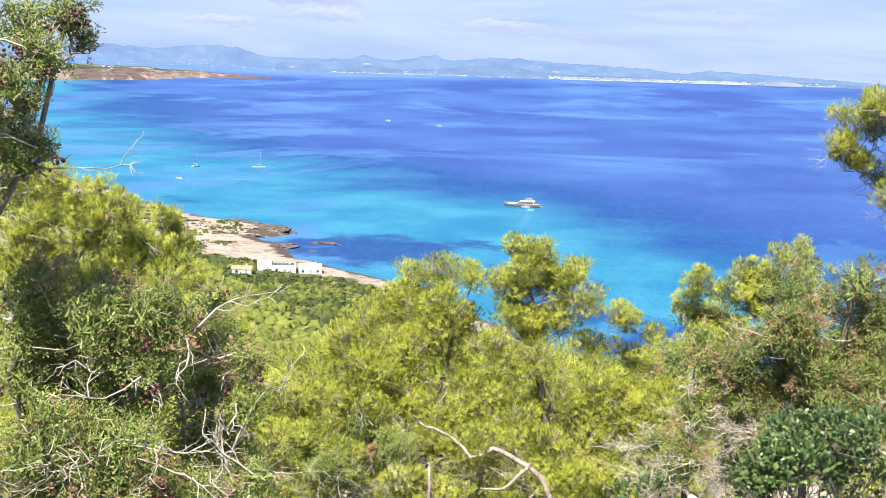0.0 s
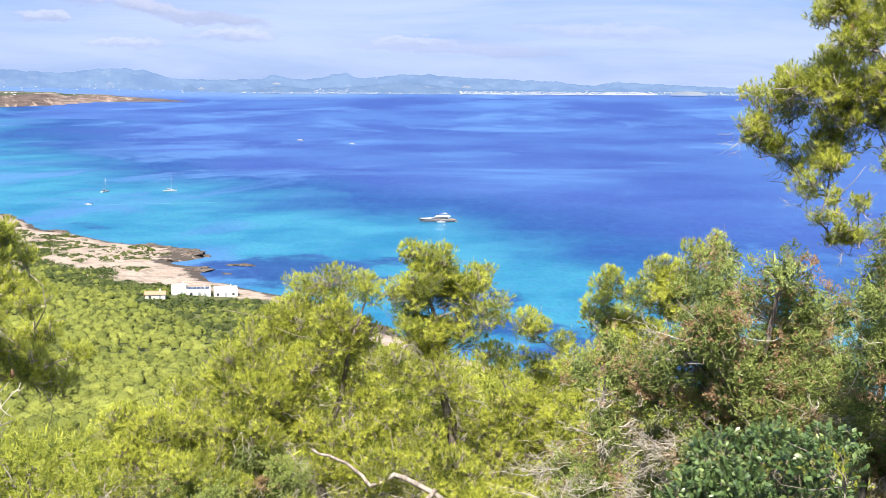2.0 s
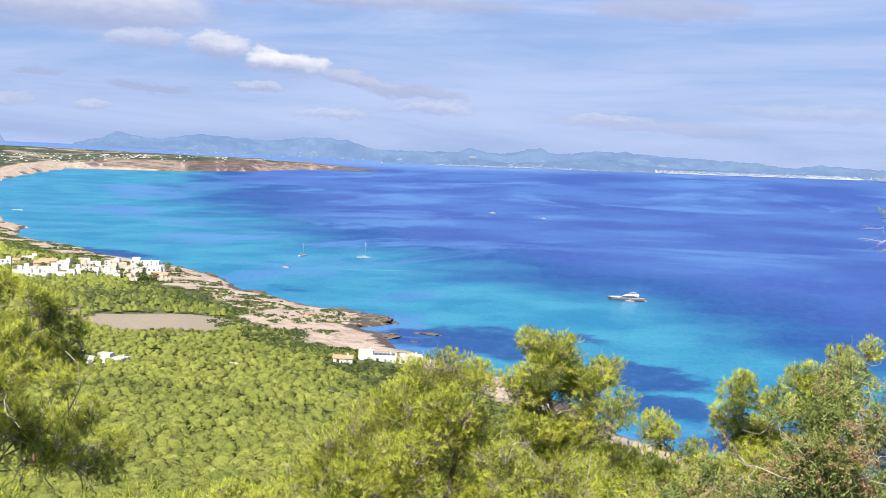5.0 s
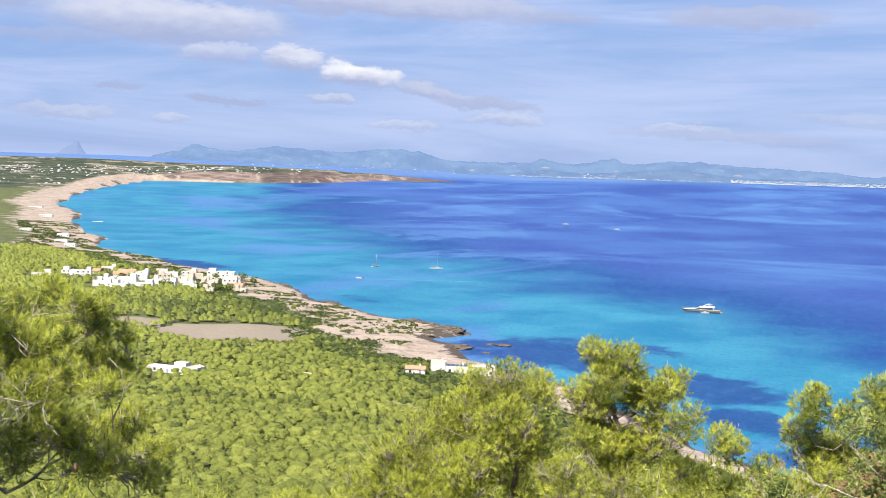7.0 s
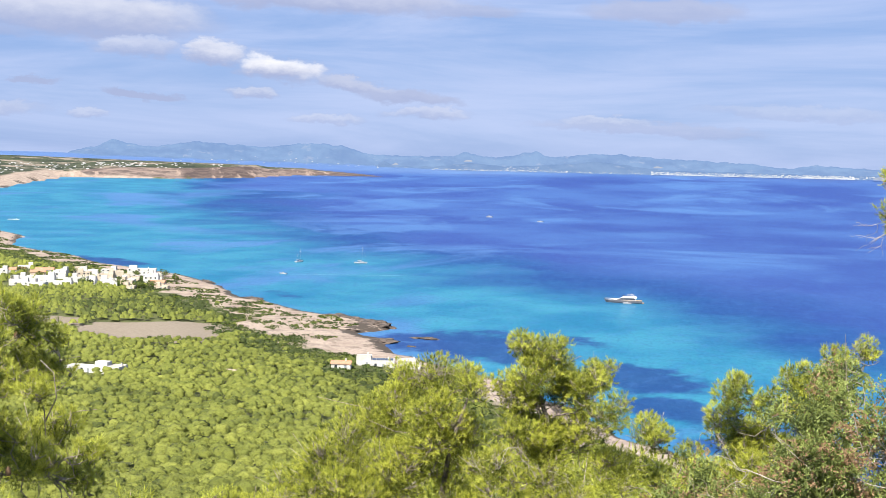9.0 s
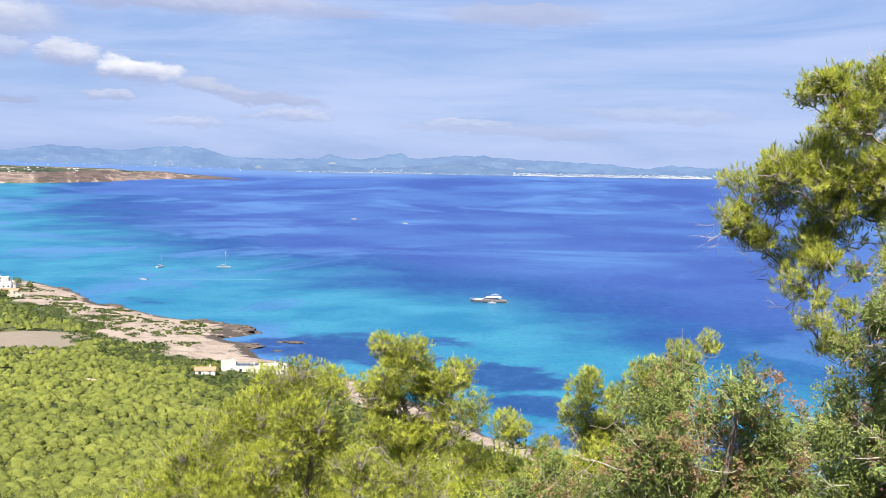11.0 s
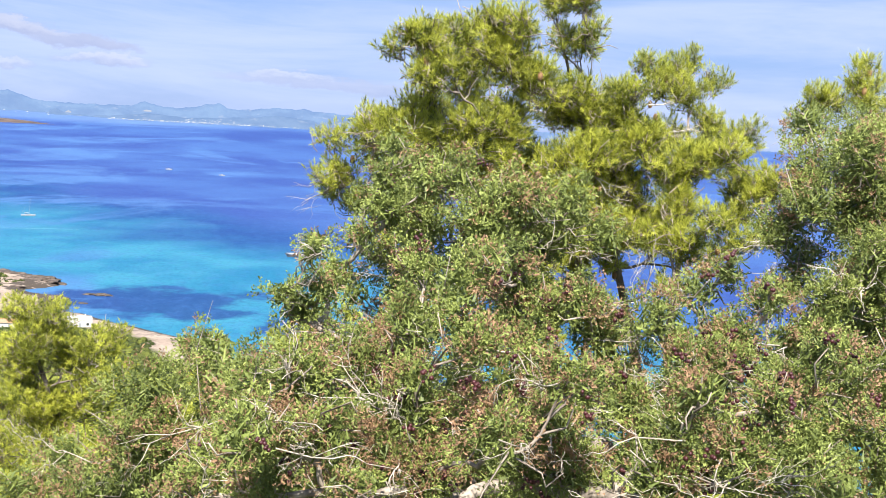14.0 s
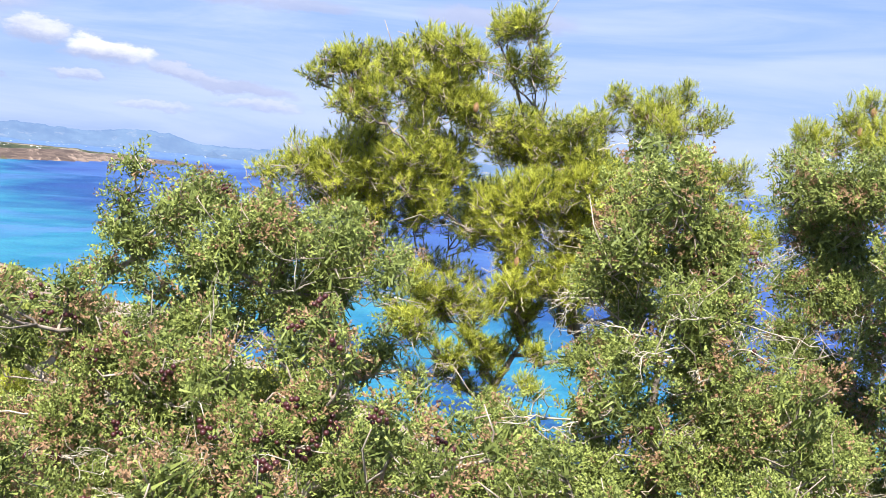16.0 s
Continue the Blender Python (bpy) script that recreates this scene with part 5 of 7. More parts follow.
PINE_TALL = PINE_TALL_CROWN + PINE_TALL_LOW + PINE_TALL_EAST + skirt(3.35, 7.9, 100.45, 101.05, 0.6, 24, 0.085, 47) + skirt(4.25, 8.7, 100.9, 101.65, 0.5, 14, 0.15, 48)
pine("tall bright green pine with grey limbs beside the overlook", (5.0, 8.9), filled(PINE_TALL, 0.9, 1, 1.12), 3600, 18, 0.034, 0.0041, 11, 0.07, 46, 14, lean=(0.5, 0.1), dead_size=0.30, dead_w=0.0028, stem=1.0, up=0.6, core=34)
pine("rounded pine with a bare twiggy underside", (-1.2, 12.6), filled(PINE_LEFT_CROWN, 1.1, 2, 1.2), 2200, 14, 0.038, 0.0066, 12, 0.10, 30, 0, dead_size=0.6)
pine("two-tiered pine with a forked grey trunk on the slope", (0.5, 12.5), filled(PINE_CENTRE_CROWN, 1.1, 3, 1.15), 2200, 14, 0.038, 0.0066, 13, 0.12, 34, 0, dead_size=0.6)
pine("bluish green pine growing out of the slope", (1.9, 11.0), filled(PINE_SLOPE_CROWN, 1.0, 4, 1.05), 2500, 14, 0.038, 0.0066, 14, 0.07, 6, 0, dead_size=0.5)
pine("slender pine with upright shoots behind the junipers", (4.7, 9.1), filled(PINE_BEHIND_CROWN, 0.6, 5), 4400, 28, 0.036, 0.0027, 15, 0.06, 3, 3, stem=1.3, up=0.8)
pine("young pine with candle-like shoots behind a juniper", (6.2, 8.7), filled(PINE_EAST_CROWN, 0.6, 6), 4400, 28, 0.036, 0.0027, 16, 0.035, 2, 3, stem=1.3, up=0.8)
pine("bright young pine leaning over the slope", (-2.6, 7.3), filled(PINE_WEST_CROWN, 0.4, 7), 3600, 26, 0.036, 0.0030, 17, 0.07, 9, 4, dead_size=0.4, stem=0.9)
pine("bright pine rising from the scrub below", (-3.5, 14.6), filled(PINE_THICKET, 1.2, 8, 1.1), 2300, 16, 0.040, 0.0075, 18, 0.08, 8, 0, dead_size=0.6)
pine("yellow-green pine in a fold of the slope", (2.3, 14.9), filled(PINE_GULLY, 1.2, 9, 1.1), 2300, 16, 0.040, 0.0075, 19, 0.08, 8, 0, dead_size=0.6)
for sx, sy, seed in ((-1.75, 11.3, 41), (-0.55, 11.5, 42), (0.5, 11.5, 43), (1.35, 11.2, 44)):
    pine("bushy young pine under the taller pines", (sx, sy + 0.3), filled(skirt(sx, sy, 97.0, 98.5, 0.5, 8, 0.32, seed), 0.5, seed), 1900, 14, 0.038, 0.0068, seed, 0.04, 26, 0, dead_size=0.55)
juniper("dark juniper thicket beside the slope path", (2.95, 7.7), filled(skirt(2.85, 7.4, 98.7, 100.25, 0.5, 12, 0.24, 45), 0.6, 45), 6000, 6, 0.050, 0.0058, 45, 24, 0, 0.3, dead_size=0.35, dead_w=0.0036, tone_shift=-0.15)
juniper("brownish green juniper with grey dead twigs on the slope", (2.2, 7.2), filled(JUNIPER_SLOPE, 0.7, 21, 1.05), 5000, 5, 0.056, 0.0073, 21, 56, 0, 0.45, dead_size=0.26, dead_w=0.0040, tone_shift=-0.16)
juniper("half-dead juniper, a tangle of bleached twigs", (1.5, 7.8), filled(JUNIPER_DRY, 0.6, 22, 1.05), 2300, 5, 0.056, 0.0068, 22, 120, 0, 0.6, dead_size=0.26, dead_w=0.0042, tone_shift=0.15)
JUNIPER_FEATHER = JUNIPER_BACK + JUNIPER_BACK_LOW + skirt(3.45, 5.65, 100.5, 100.92, 0.5, 10, 0.13, 46)
juniper("tall feathery juniper in front of the pine", (2.9, 5.7), filled(JUNIPER_FEATHER, 0.6, 23, 1.05), 6800, 5, 0.043, 0.0053, 23, 38, 10, 0.18, 0.03, dead_size=0.24, trunk_top=(2.8, 5.6, 100.5), tone_shift=-0.10, dead_w=0.0030)
JUNIPER_NEAR = JUNIPER_FRONT + JUNIPER_FRONT_WEST + JUNIPER_FRONT_LOW
juniper("dense juniper laden with dark red cones", (2.9, 4.2), filled(JUNIPER_NEAR, 0.5, 24, 1.08), 17000, 5, 0.031, 0.0039, 24, 60, 95, 0.45, 0.028, dead_size=0.19, tone_shift=-0.06, trunk_top=(2.95, 4.3, 100.9), dead_w=0.0022)
juniper("dark juniper with a bare grey trunk", (4.05, 5.45), filled(JUNIPER_TRUNKED, 0.9, 25, 1.2), 9000, 5, 0.041, 0.0050, 25, 34, 14, 0.28, 0.05, dead_size=0.2, trunk_top=(4.05, 5.42, 101.15), tone_shift=-0.12, dead_w=0.0034)
juniper("broad dark juniper with lichen-grey twigs", (5.5, 7.1), filled(JUNIPER_EAST, 0.7, 26, 1.12), 5000, 5, 0.052, 0.0064, 26, 30, 6, 0.26, dead_size=0.25, trunk_top=(5.3, 7.0, 100.6), tone_shift=-0.16, dead_w=0.0042)
juniper("low juniper with brown undergrowth below taller ones", (3.2, 6.1), filled(skirt(3.25, 5.8, 99.75, 100.68, 1.15, 24, 0.19, 49), 0.7, 49), 5200, 5, 0.046, 0.0056, 49, 24, 0, 0.35, 0.03, dead_size=0.22, tone_shift=-0.1)
juniper("low spreading juniper at the foot of a taller one", (4.0, 4.4), filled(JUNIPER_EAST_FRONT, 0.8, 27, 1.15), 9500, 5, 0.041, 0.0050, 27, 14, 10, 0.2, trunk_r=0.025, trunk_top=(4.0, 4.5, 100.3), dead_size=0.22, tone_shift=-0.2)
juniper("large juniper full of bleached dead branches", (-1.6, 2.6), filled(JUNIPER_WEST, 1.0, 28, 1.15), 12500, 5, 0.028, 0.0034, 28, 60, 60, 0.34, 0.035, dead_size=0.25, dead_w=0.0030, tone_shift=-0.15)
juniper("overhanging juniper boughs with dark red cones", (-1.8, 1.5), filled(JUNIPER_OVERHEAD, 0.8, 29, 1.2), 16000, 5, 0.026, 0.0029, 29, 4, 26, 0.18, 0.022, dead_size=0.2, tone_shift=-0.18)
juniper("dark juniper thicket below the pines", (-1.2, 11.8), JUNIPER_BELOW, 4200, 7, 0.070, 0.0090, 30, 15, 0, 0.12, dead_size=0.6)


def mastic(label, base, blobs, per, seed):
    """A mastic shrub: stems with leaflets set in pairs."""
    rng = np.random.default_rng(seed)
    bx, by = base
    bz = float(land_height(bx, by)) - 0.03
    root = thing("mastic_shrub", bx, by, bz, label, "bush")
    o = np.array([bx, by, bz])
    v, f = [], []
    for i in range(3):
        for side in (-1, 1):
            p = np.array([0, 0, 0.010 * i])
            d = unit(np.array([side, 0.25, 0.75]))
            w = np.array([0, 1, -0.1]) * 0.0085
            ln = 0.026
            k = len(v)
            v += [p, p + d * ln * 0.5 + w, p + d * ln, p + d * ln * 0.5 - w, p + d * ln * 0.5 + np.array([0, 0, -0.002])]
            f += [(k, k + 1, k + 4), (k + 1, k + 2, k + 4), (k + 2, k + 3, k + 4), (k + 3, k, k + 4)]
    P, D, C = cloud_of_tufts(blobs, per, rng, 0.45, 0.95, 0.15)
    leaf, stems = Shape(), Shape()
    scatter(leaf, np.array(v), np.array(f), P, D, rng.uniform(0.5, 0.8, len(P)), np.clip(rng.normal(0.45, 0.25, len(P)), 0, 1), np.zeros(len(P)), rng)
    part("leaves", leaf.mesh("leaves", o), M_MASTIC, root, "glossy dark green leaflets", "stuff")
    for x, y, z, r in blobs:
        p = crooked(o, (x, y, z), rng, 6, 0.1)
        tube(stems, p, np.linspace(0.006, 0.002, 6), 5)
        for _ in range(14):
            q = np.array([x, y, z]) + rng.normal(0, 0.55, 3) * r
            tube(stems, crooked(p[4], q, rng, 4, 0.1), np.linspace(0.002, 0.001, 4), 3)
    part("stem_work", stems.mesh("stem_work", o), M_BARK, root, "brown woody stems", "stuff")
    return root


mastic("mastic shrub with glossy dark green leaflets beside a rock", (1.0, 3.45), filled(MASTIC, 1.2, 31, 1.1), 17000, 31)
mastic("low mastic sprig at the edge of the slope", (0.35, 3.5), MASTIC_LOW, 8000, 32)


def stone(x, y, w, d, h, seed, label):
    """A weathered limestone block with flat top and broken edges."""
    bm = bmesh.new()
    bmesh.ops.create_icosphere(bm, subdivisions=4, radius=1.0)
    for v in bm.verts:
        c = v.co.copy()
        p = Vector((max(-0.72, min(0.72, c.x)), max(-0.72, min(0.72, c.y)), max(-0.62, min(0.55, c.z))))
        p += c * (0.16 * noise.noise(c * 1.7 + Vector((seed, 0, 0))) + 0.06 * noise.noise(c * 6 + Vector((0, seed, 0))))
        v.co = Vector((p.x * w, p.y * d, p.z * h))
    me = bpy.data.meshes.new("rock")
    bm.to_mesh(me)
    bm.free()
    me.materials.append(M_ROCK)
    ob = tagged(new("rock", me), label, "rock")
    ob.location = (x, y, float(land_height(x, y)) + h * 0.25)
    ob.rotation_euler = (0.05, 0.04, seed)


stone(0.72, 3.40, 0.25, 0.30, 0.44, 1.0, "flat pale limestone boulder at the edge of the slope")
stone(1.55, 4.12, 0.18, 0.2, 0.55, 2.4, "rounded pale limestone rock under a shrub")
stone(1.12, 4.03, 0.14, 0.16, 0.50, 4.1, "small pale stone among mastic leaves")


def fallen_wood():
    """The twisted dead trunk lying under the pines, and the bleached boughs inside the near juniper."""
    rng = np.random.default_rng(5)

    def piece(name, ways, label, base):
        o = np.array(base, float)
        root = thing(name, *base, label, "dead wood")
        for pts, r in ways:
            sh = Shape()
            pts = np.array(pts, float)
            s = np.linspace(0, len(pts) - 1, 4 * len(pts))
            fine = np.stack([np.interp(s, np.arange(len(pts)), pts[:, k]) for k in range(3)], 1)
            fine[1:-1] = (fine[:-2] + fine[1:-1] * 2 + fine[2:]) / 4
            fine[1:-1] += rng.normal(0, r * 0.25, (len(fine) - 2, 3))
            tube(sh, fine, np.linspace(r, r * 0.35, len(fine)), 7)
            part("bough", sh.mesh("bough", o, True), M_LOG, root)
        return root

    piece("dead_log", [([(0.55, 10.6, 95.6), (0.42, 10.55, 97.3), (0.2, 10.6, 97.75), (-0.25, 10.62, 98.0), (-0.5, 10.65, 97.85), (-0.7, 10.7, 98.05), (-1.05, 10.7, 98.2)], 0.036),
                         ([(0.1, 10.6, 97.85), (-0.15, 10.5, 97.6), (-0.4, 10.5, 97.6)], 0.024), ([(0.42, 10.55, 97.3), (0.1, 10.5, 97.45), (-0.2, 10.45, 97.3)], 0.02)],
          "twisted bleached dead trunk lying under pines", (0.55, 10.6, 95.5))
    piece("dead_snag", [([(-0.88, 10.1, 96.0), (-0.87, 10.1, 97.4), (-0.89, 10.1, 97.95)], 0.035)], "pale upright dead stump among the scrub", (-0.88, 10.1, 96.0))


fallen_wood()

# ---- woods on the slope and the plain ----
def wood_pine(seed, tufts):
    """A pine of the slope, some 4.5 m tall, seen from above: domed crown of clumps on limbs."""
    rng = np.random.default_rng(seed)
    h = 4.4
    blobs = []
    for i in range(11):
        a, q = i * 2.4 + rng.uniform(-0.4, 0.4), math.sqrt((i + 0.3) / 11)
        rr = 1.45 * q
        blobs.append((rr * math.cos(a), rr * math.sin(a), h - 0.5 - 1.1 * q * q + rng.uniform(-0.25, 0.25), rng.uniform(0.46, 0.66)))
    root = thing("pine_tree", 0, 0, 0, "bright green pine in the wood below the overlook", "tree", "pines of the wooded slope")
    sh = Shape()
    tube(sh, crooked((0, 0, -0.6), (0.1, 0.1, h - 0.8), rng, 7, 0.04), np.linspace(0.11, 0.03, 7), 5)
    part("trunk", sh.mesh("trunk", (0, 0, 0), True), M_BARK, root)
    limbs = Shape()
    for x, y, z, r in blobs:
        tube(limbs, crooked((0.05, 0.05, max(1.2, z - 1.2)), (x, y, z - 0.2), rng, 3, 0.06), [0.035, 0.02, 0.01], 3)
        for _ in range(2):
            tube(limbs, crooked((x, y, z - 0.2), np.array([x, y, z]) + rng.normal(0, 0.6, 3) * r, rng, 2, 0.0), [0.012, 0.005], 3)
    part("limb_work", limbs.mesh("limb_work"), M_TWIG, root, "bare grey limbs", "stuff")
    P, D, C = cloud_of_tufts(blobs, tufts / (11 * 0.30), rng, 0.5, 0.85, 0.2)
    leaf = Shape()
    tv, tf = needle_tuft(rng, 7, 0.13, 0.026, 0.09)
    scatter(leaf, tv, tf, P, D, rng.uniform(0.8, 1.3, len(P)), np.clip(rng.normal(0.40, 0.2, len(P)), 0, 1), np.zeros(len(P)), rng)
    part("needles", leaf.mesh("needles"), M_PINE, root, "bright green needle tufts", "stuff")
    return root


# place, width, depth, height, turn, storeys, roof, cream walls
VILLAGE = [(-504, 822, 15, 8, 2.7, 18, 1, "flat", 0), (-489, 838, 11, 8, 4.8, 20, 2, "flat", 0), (-470, 826, 12, 9, 4.8, 16, 2, "flat", 0), (-472, 856, 12, 8, 2.8, 24, 1, "tile", 0),
           (-456, 870, 14, 8, 3.0, 22, 1, "tile", 0), (-433, 790, 15, 9, 2.9, 14, 1, "flat", 0), (-417, 796, 14, 10, 5.0, 18, 2, "flat", 0), (-401, 789, 16, 8, 3.0, 16, 1, "flat", 0),
           (-385, 798, 13, 8, 4.8, 15, 2, "flat", 0), (-370, 802, 11, 7, 2.9, 15, 1, "flat", 0), (-423, 826, 12, 9, 5.2, 20, 2, "flat", 0), (-405, 834, 10, 8, 5.2, 20, 2, "flat", 1),
           (-389, 838, 12, 8, 5.0, 16, 2, "flat", 1), (-413, 858, 14, 9, 5.2, 18, 2, "flat", 0), (-393, 864, 11, 9, 5.0, 18, 2, "flat", 1), (-375, 852, 12, 9, 3.0, 14, 1, "flat", 1),
           (-424, 772, 13, 8, 2.8, 12, 1, "flat", 0), (-409, 770, 12, 8, 3.0, 10, 1, "flat", 0), (-440, 812, 10, 8, 3.2, 22, 1, "flat", 0), (-446, 840, 11, 8, 3.2, 20, 1, "tile", 1),
           (-433, 852, 10, 8, 4.8, 16, 2, "flat", 0), (-428, 878, 13, 8, 3.2, 18, 1, "flat", 1), (-480, 884, 12, 8, 3.0, 24, 1, "flat", 0), (-408, 884, 12, 8, 4.6, 16, 2, "flat", 0),
           (-398, 812, 11, 8, 4.2, 18, 1, "flat", 0), (-380, 820, 10, 7, 3.4, 12, 1, "flat", 0), (-364, 820, 9, 7, 3.0, 10, 1, "flat", 1), (-352, 796, 9, 6, 2.6, 8, 1, "flat", 1)]
LONE_HOUSES = [(-108, 540, 18), (-127, 528, 9), (-223, 465, 22), (-209, 462, 8), (-161, 470, 10), (-380, 884, 22), (-362, 868, 11), (-356, 846, 11), (-342, 824, 11), (-332, 808, 10), (-366, 826, 10)]


def wooded(x, y, s):
    """How far the woods reach: not on the bare shore, the ploughed field or round the houses."""
    r = np.hypot(x, y)
    ok = s > np.interp(x, [-180, -100], [50, 24]) + 10 * wobble(x, y, 90, 5) + 18 * np.exp(-((x + 190) / 70) ** 2 - ((y - 670) / 60) ** 2)
    ok &= ~inside_plot(x, y, FIELD) & ~inside_plot(x, y, FIELD_WEST)
    for hx, hy, w, *_ in VILLAGE + LONE_HOUSES:
        q, e = (5 + 0.5 * w, 5) if hy > 500 else (0.5 * w, 0)
        ok &= ((x - hx) / q) ** 2 + ((y - hy + e) / (q + 0.8 * e)) ** 2 > 1
    return ok


def woods():
    rng = np.random.default_rng(77)
    kinds = [wood_pine(100 + k, 440) for k in range(4)]
    # single trees just below the overlook, spread by bearing and distance
    spots = []
    for d in np.concatenate([np.arange(21, 40, 4.0), np.arange(42, 66, 3.4)]):
        step = math.degrees(2.5 / d)
        for a in np.arange(-40, 24, step * (0.55 if d < 40 else 1.0)):
            aa, dd = a + rng.uniform(-0.4, 0.4) * step, d + rng.uniform(-0.9, 0.9)
            spots.append((dd * math.sin(radians(aa)), dd * math.cos(radians(aa)), aa, dd))
    n = 0
    for x, y, a, d in spots:
        if n >= 280:
            break
        g = float(land_height(x, y))
        drop = np.interp(a, [-40, -14, -8, -3, 2.5, 8, 25], [15.5, 15.5, 11.9, 10.6, 12.6, 13.4, 13.4]) if d < 40 else 15.2
        room = EYE - 0.35 - d * math.tan(radians(drop)) - g
        k = min(rng.uniform(0.8, 1.2) if d > 40 else 1.6, room / 4.5 * rng.uniform(0.94, 1.03))
        if k < 0.35 or (d > 40 and rng.random() < 0.35) or (d < 40 and rng.random() < 0.2) or (abs(a) < 9 and d < 17):
            continue
        if n < 4:
            kinds[n].matrix_basis = pose(x, y, g)
        else:
            copy_thing(kinds[n % 4], pose(x, y, g, 0, 0, rng.uniform(0, 360)) @ Matrix.Diagonal((k, k, k, 1)))
        n += 1
    # the wood beyond: crowns of many small clumps, too many to count
    for name, lo, hi, spacing, leaves, size, label in (("pine_wood", 62, 190, 3.5, 130, 0.235, "dense bright green pine wood on the slope"),
                                                       ("pine_wood", 190, 320, 3.6, 52, 0.38, "bright green pine wood at the foot of the slope"),
                                                       ("pine_wood", 320, 620, 3.9, 17, 0.56, "pine wood on the coastal plain"),
                                                       ("pine_wood", 620, 1250, 5.2, 6, 1.0, "distant pine wood behind the shore")):
        r = np.arange(lo, hi, spacing)
        X, Y = [], []
        for d in r:
            step = math.degrees(spacing / d)
            a = np.radians(np.arange(-42, 14 if d < 320 else 6, step))
            dd = d + rng.uniform(-0.45, 0.45, len(a)) * spacing
            a = a + rng.uniform(-0.45, 0.45, len(a)) * math.radians(step)
            X.append(dd * np.sin(a)), Y.append(dd * np.cos(a))
        X, Y = np.concatenate(X), np.concatenate(Y)
        s = coast_distance(X, Y)
        keep = wooded(X, Y, s) & (rng.random(len(X)) < 0.94)
        X, Y = X[keep], Y[keep]
        Z = land_height(X, Y)
        n = len(X)
        R = np.clip(rng.lognormal(-0.33, 0.26, n), 0.42, 1.2) * spacing
        H = 1.9 + 2.2 * R / spacing + rng.uniform(-0.3, 0.5, n)
        low_scrub = coast_distance(X, Y) < 78
        H = np.where(low_scrub, H * 0.4, H)
        sub = 6
        # each crown is a few lobes, each lobe a shell of leaf clumps
        la = rng.uniform(0, 6.2832, (n, sub))
        lr = np.sqrt(rng.random((n, sub))) * 0.62
        lx, ly, lz = np.cos(la) * lr, np.sin(la) * lr, -0.55 * lr ** 2 + rng.uniform(-0.1, 0.1, (n, sub))
        pick = rng.integers(0, sub, (n, leaves))
        idx = np.arange(n)[:, None]
        u = unit(rng.normal(size=(n, leaves, 3)))
        u[..., 2] = np.where(u[..., 2] < -0.3, -u[..., 2], u[..., 2])
        rad = 0.46 * (0.8 + 0.3 * rng.random((n, leaves)))
        px = (lx[idx, pick] + u[..., 0] * rad) * R[:, None] + X[:, None]
        py = (ly[idx, pick] + u[..., 1] * rad) * R[:, None] + Y[:, None]
        pz = (lz[idx, pick] + u[..., 2] * rad * 0.85) * R[:, None] + (Z + H)[:, None] - 0.35 * R[:, None]
        P = np.stack([px, py, pz], -1).reshape(-1, 3)
        U = unit(u.reshape(-1, 3) * 0.8 + [0.0, -0.25, 0.55] + rng.normal(0, 0.75, (n * leaves, 3)))
        F = frames_for(U, rng)
        tri = np.array([[-0.5, -0.35, 0.0], [0.5, -0.3, 0.0], [0.05, 0.6, 0.12]])
        V = np.einsum("nij,kj->nki", F, tri) * (size * rng.uniform(0.6, 1.3, len(P)))[:, None, None] + P[:, None]
        tree_tone = rng.normal(0.58, 0.13, n) + 0.14 * wobble(X, Y, 70, 8) - 0.30 * low_scrub - np.where(hi > 320, 0.10, 0.0) - 0.40 * np.exp(-((X + 275) / 75) ** 2 - ((Y - 690) / 50) ** 2) - 0.3 * np.exp(-((X + 240) / 60) ** 2 - ((Y - 562) / 9) ** 2)
        tone = np.clip(tree_tone[:, None] + rng.normal(0, 0.17, (n, leaves)), 0, 1).reshape(-1)
        both = Shape()
        both.add(V.reshape(-1, 3), np.arange(3 * len(P)).reshape(-1, 3), np.repeat(tone, 3))
        # the body of each crown: a lumpy dome under the loose shoots
        rings, around = (3, 8) if hi < 700 else (2, 6)
        el = np.concatenate([[1.5708], np.repeat(np.linspace(1.05, -0.35, rings), around)])
        az = np.concatenate([[0.0], np.tile(np.arange(around) * 6.2832 / around, rings) + np.repeat(np.arange(rings) * 0.4, around)])
        ph = rng.uniform(0, 6.2832, (n, 3))
        lump = 0.92 + 0.16 * np.sin(3 * az + ph[:, :1]) + 0.12 * np.sin(2 * az + 3 * el + ph[:, 1:2]) + rng.normal(0, 0.07, (n, len(el)))
        rr = lump * R[:, None] * 0.60
        dome = np.stack([X[:, None] + rr * np.cos(el) * np.cos(az), Y[:, None] + rr * np.cos(el) * np.sin(az), (Z + H)[:, None] - 0.45 * R[:, None] + rr * np.sin(el) * 0.72], -1)
        k = np.arange(around)
        face = [np.stack([0 * k, 1 + k, 1 + (k + 1) % around], 1)]
        for q in range(rings - 1):
            a, b = 1 + q * around, 1 + (q + 1) * around
            face += [np.stack([a + k, b + k, b + (k + 1) % around], 1), np.stack([a + k, b + (k + 1) % around, a + (k + 1) % around], 1)]
        face = np.concatenate(face)
        both.add(dome.reshape(-1, 3), (face[None] + (np.arange(n) * len(el))[:, None, None]).reshape(-1, 3), np.repeat(np.clip(tree_tone, 0, 1), len(el)))
        me = both.mesh(name, smooth=True)
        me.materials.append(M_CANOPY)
        tagged(new(name, me), label, "trees", kind="stuff")


woods()

